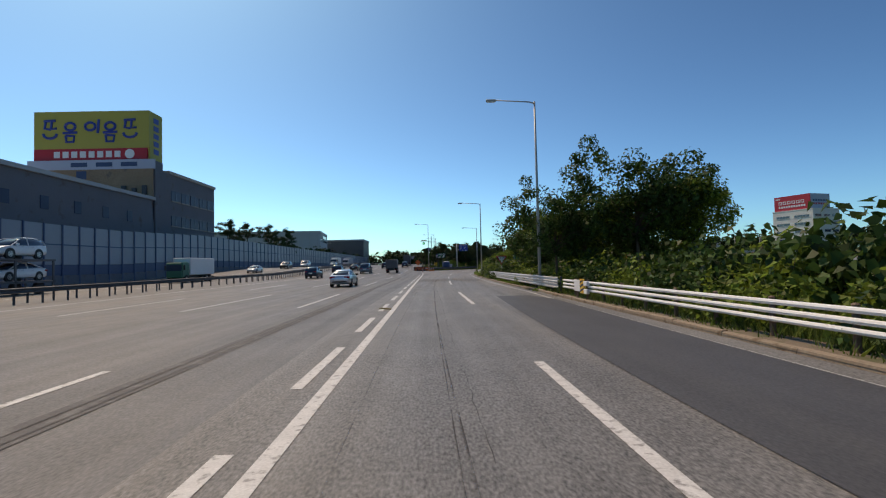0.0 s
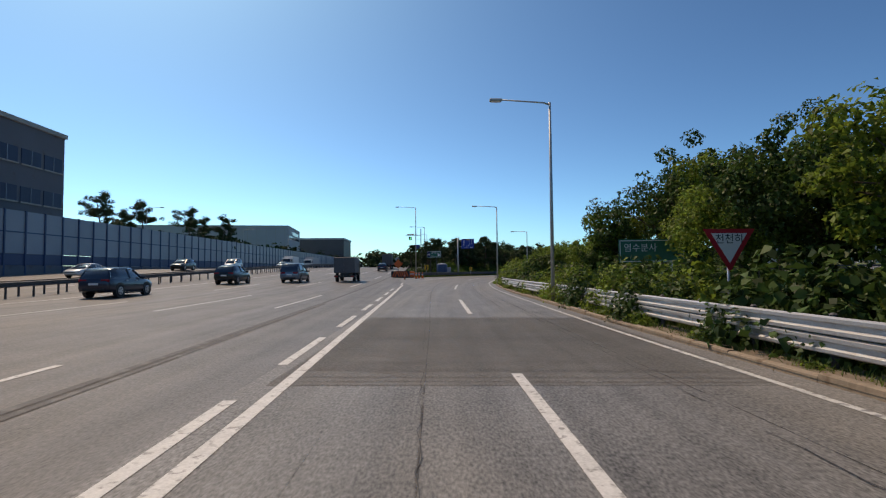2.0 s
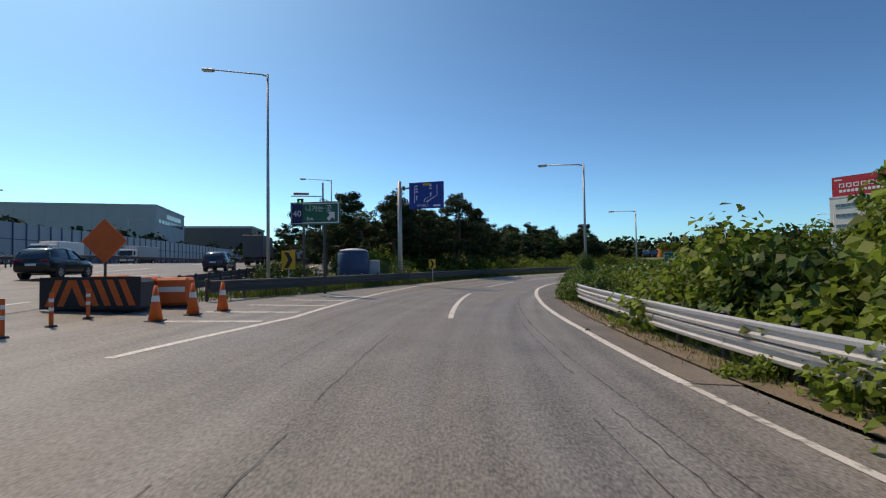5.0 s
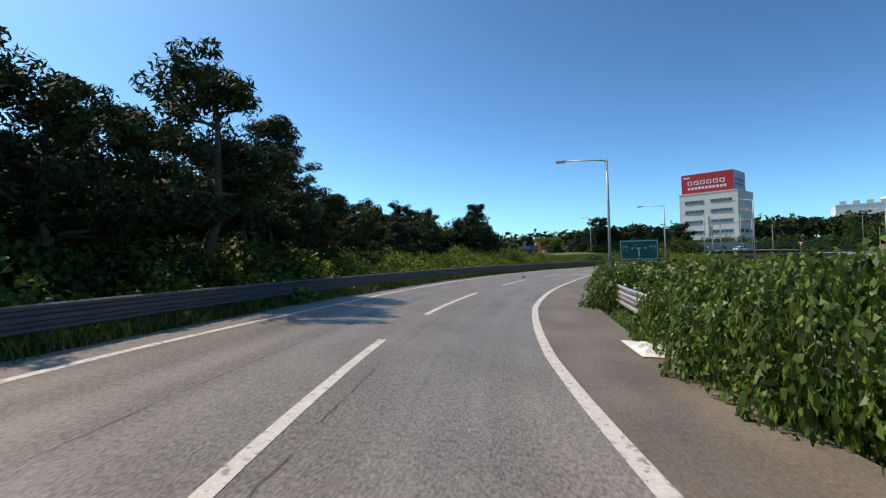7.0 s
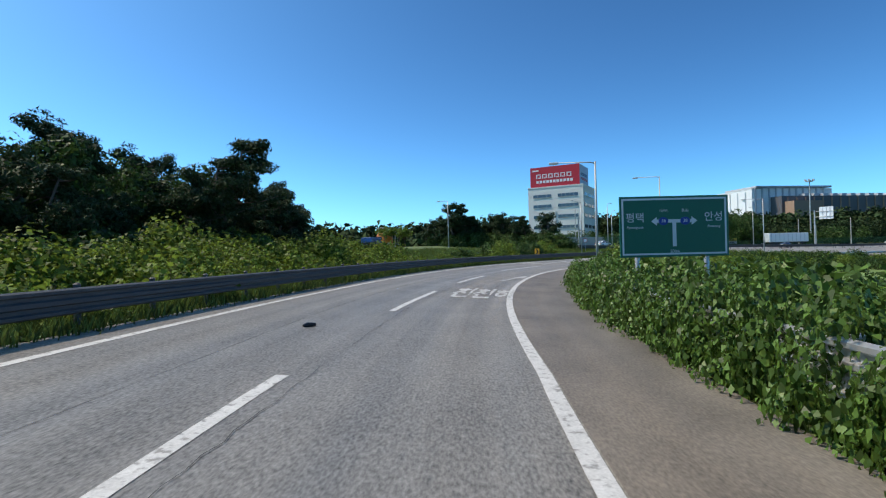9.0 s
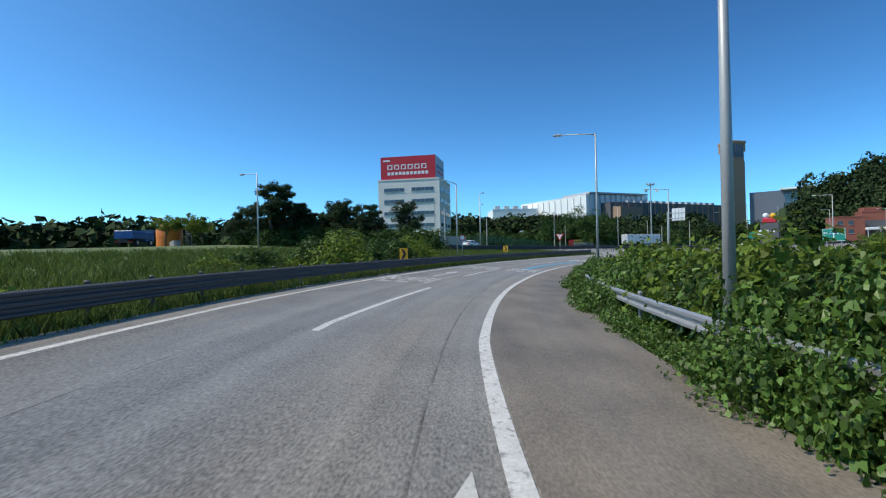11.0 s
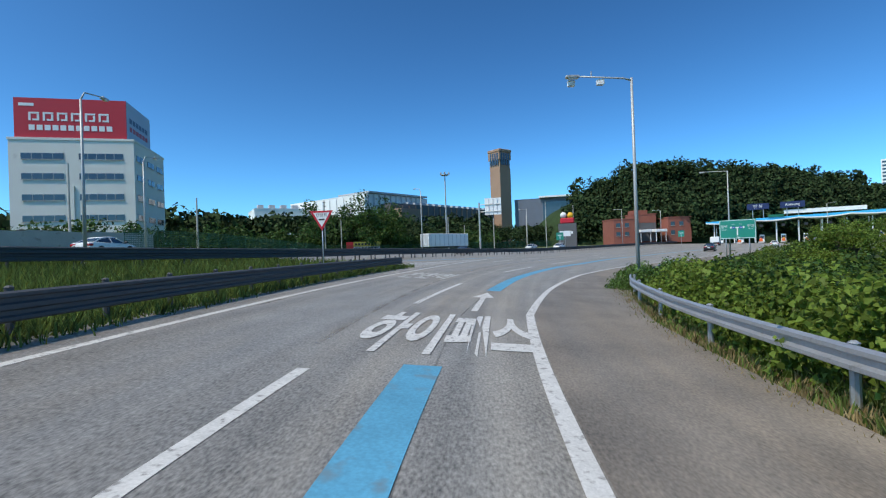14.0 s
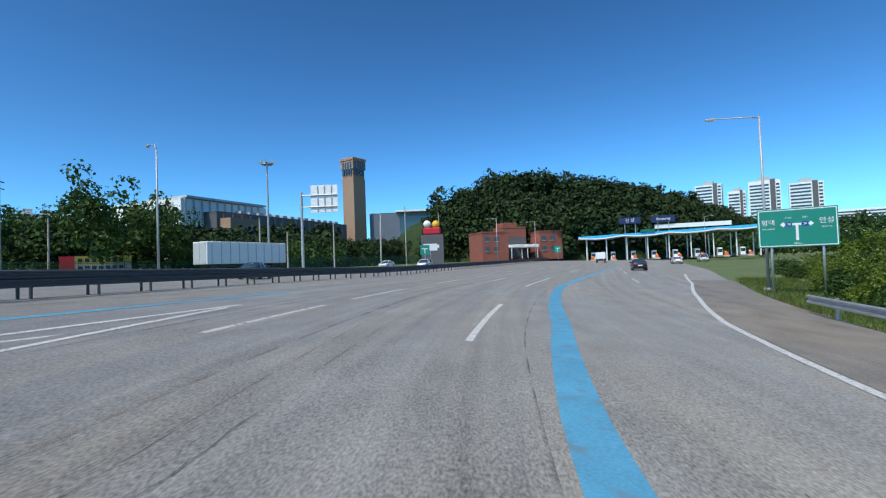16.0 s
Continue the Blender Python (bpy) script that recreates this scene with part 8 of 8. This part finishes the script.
belts = [(rng.uniform(-70, -54), y + rng.normal() * 3, 6, rng.uniform(3, 6)) for y in np.linspace(150, 420, 70)]
woods("far_belt", belts, 3.0, 13, FARWOOD, 1.4, 90)
belts = [(rng.uniform(-20, 60), y + rng.normal() * 6, 1, rng.uniform(4, 7)) for y in np.linspace(160, 330, 120)]
belts = [b for b in belts if float(on_axis(b[0], b[1])[1][0]) < -24 or b[1] > 215]
woods("ramp_woods", belts, 4.0, 14, FARWOOD, 1.2, 170)
belts = [(rng.uniform(330, 470), rng.uniform(160, 260), 10, rng.uniform(6, 10)) for _ in range(140)]
woods("far_belt", belts, 5.0, 15, FARWOOD, 2.0, 110)

# grassy verges
def grass(name, spots, h, seed, material, per=9, label="uncut roadside grass"):
    rng = np.random.default_rng(seed)
    p = np.repeat(np.asarray(spots, float), per, 0)
    n = len(p)
    p[:, :2] += rng.normal(size=(n, 2)) * 0.16
    a = rng.uniform(0, 2 * math.pi, n)
    hh = h * rng.uniform(0.45, 1.2, n)
    lean = rng.normal(size=(n, 2)) * 0.3 * hh[:, None]
    side = np.stack([np.cos(a), np.sin(a), 0 * a], -1) * (0.012 + 0.012 * h)
    tip = p + np.concatenate([lean, hh[:, None]], 1)
    mid = p + np.concatenate([lean * 0.35, hh[:, None] * 0.55], 1)
    v = np.stack([p - side, p + side, mid + side * 0.8, tip, mid - side * 0.8], 1).reshape(-1, 3)
    return stuff(name, v, np.arange(n * 5).reshape(-1, 5), material, label, "grass")


def verge(s0, s1, table, width, count, seed):
    rng = np.random.default_rng(seed)
    s = rng.uniform(s0, s1, count)
    u = np.interp(s, *table) + rng.uniform(0, 1, count) * width
    x, y = along(s, u)
    z = land(x, y) + ground_lift(x, y)
    return np.stack([x, y, z], -1)


grass("verge_grass", verge(30, 140, offset(RAIL_R1, -0.45), 1.2, 2400, 1), 0.3, 1, GRASS)
grass("verge_grass", verge(200, 246, offset(RAIL_L, -1.5), -26, 5500, 11), 0.55, 11, GRASS, 8, "tall bright grass on the traffic island")
grass("dry_grass", verge(20, 112, offset(RAIL_R1, -0.7), 0.7, 900, 12), 0.22, 12, DRY, 8, "dry straw-coloured roadside weeds")
grass("verge_grass", verge(-25, 30, offset(RAIL_R1, -0.1), 2.2, 2200, 2), 0.4, 2, GRASS)
grass("verge_grass", verge(120, 284, RAIL_L, -2.5, 3400, 3), 0.45, 3, GRASS)
grass("verge_grass", verge(123, 284, offset(RAIL_L, 0.25), -1.0, 6500, 13), 0.42, 13, GRASS, 8, "rank grass grown under the guard rail")
grass("verge_grass", verge(240, 284, offset(RAIL_L, -2), -16, 4200, 4), 0.6, 4, GRASS, 9, "tall bright grass on the traffic island")
grass("verge_grass", verge(236, 340, ([236, 250, 262, 277, 300, 340], [3.3, 3.5, 3.9, 5.3, 10.6, 17.6]), 4.5, 4500, 5), 0.24, 5, GRASS)
grass("dry_grass", verge(240, 320, ([240, 262, 277, 300, 330], [3.2, 3.7, 5.1, 10.2, 15.5]), 0.9, 1700, 6), 0.2, 6, DRY, 9, "dry straw-coloured roadside weeds")
grass("dry_grass", verge(112, 140, offset(RAIL_R1, -0.7), 0.6, 500, 7), 0.25, 7, DRY, 9, "dry straw-coloured roadside weeds")
grass("infield_grass", verge(130, 300, ([130, 300], [9.0, 9.0]), 10, 3000, 8), 0.5, 8, GRASS)

# crumpled plastic sheet at the edge of the vines
rng = np.random.default_rng(5)
pm = Mesh()
nx, ny = 12, 7
px, py = (float(v) for v in along(147.3, 3.0))
for j in range(ny):
    for i in range(nx):
        s, u = 146.3 + i * 0.17, 2.55 + j * 0.13
        x, y = along(s, u)
        pm.v.append((float(x) - px, float(y) - py, float(slope(s, u)) + 0.05 + 0.13 * rng.uniform(0, 1) * math.sin(math.pi * i / (nx - 1)) * math.sin(math.pi * j / (ny - 1)) ** 0.5))
pm.f = [(j * nx + i, (j + 1) * nx + i, (j + 1) * nx + i + 1, j * nx + i + 1) for j in range(ny - 1) for i in range(nx - 1)]
sheet_ob = tagged(new("plastic_sheet", pm.data("plastic_sheet", SIGN_WHITE)), "crumpled white plastic sheet on the shoulder", "litter")
sheet_ob.matrix_basis = Matrix.Translation((px, py, 0))
# litter: a pale stick on the line, scraps on the shoulder
x, y = (float(v) for v in along(19.2, -1.7))
stick = tagged(new("wooden_stick", Mesh().tube([(-0.26, 0.2, 0.07), (0.0, 0.01, 0.075), (0.24, -0.24, 0.07)], [0.028, 0.035, 0.028], 6).data("wooden_stick", DRY)), "pale wooden stick lying across the line", "litter")
stick.matrix_basis = Matrix.Translation((x, y, land1(x, y)))
for s, u, k, ma, label in ((153.4, 3.26, 0.5, BLACK, "dark scrap on the shoulder"), (149.7, 3.21, 0.8, SIGN_WHITE, "white paper scrap on the shoulder"), (119.0, 4.0, 0.4, SIGN_WHITE, "white paper scrap on the shoulder"), (117.9, 3.2, 0.35, BLACK, "dark scrap on the edge line"), (65.5, 5.6, 0.8, SIGN_WHITE, "white paper scrap on the shoulder")):
    x, y = (float(v) for v in along(s, u))
    bit = tagged(new("litter_scrap", Mesh().tube([(-0.17 * k, 0.02, 0.045), (-0.04 * k, -0.03, 0.07), (0.1 * k, 0.04, 0.06), (0.19 * k, 0, 0.045)], [0.02, 0.07 * k, 0.06 * k, 0.015], 6).data("litter_scrap", ma)), label, "litter", "scraps")
    bit.matrix_basis = Matrix.Translation((x, y, land1(x, y) + 0.02))
# rubber scrap lying on the lane
x, y = (float(v) for v in along(178, -3.3))
scrap = tagged(new("rubber_scrap", Mesh().tube([(-0.14, 0, 0.05), (-0.03, 0.03, 0.055), (0.13, -0.02, 0.05)], [0.03, 0.055, 0.035], 6).data("rubber_scrap", BLACK)), "black piece of rubber lying on the lane", "litter")
scrap.matrix_basis = Matrix.Translation((x, y, land1(x, y) + 0.01))
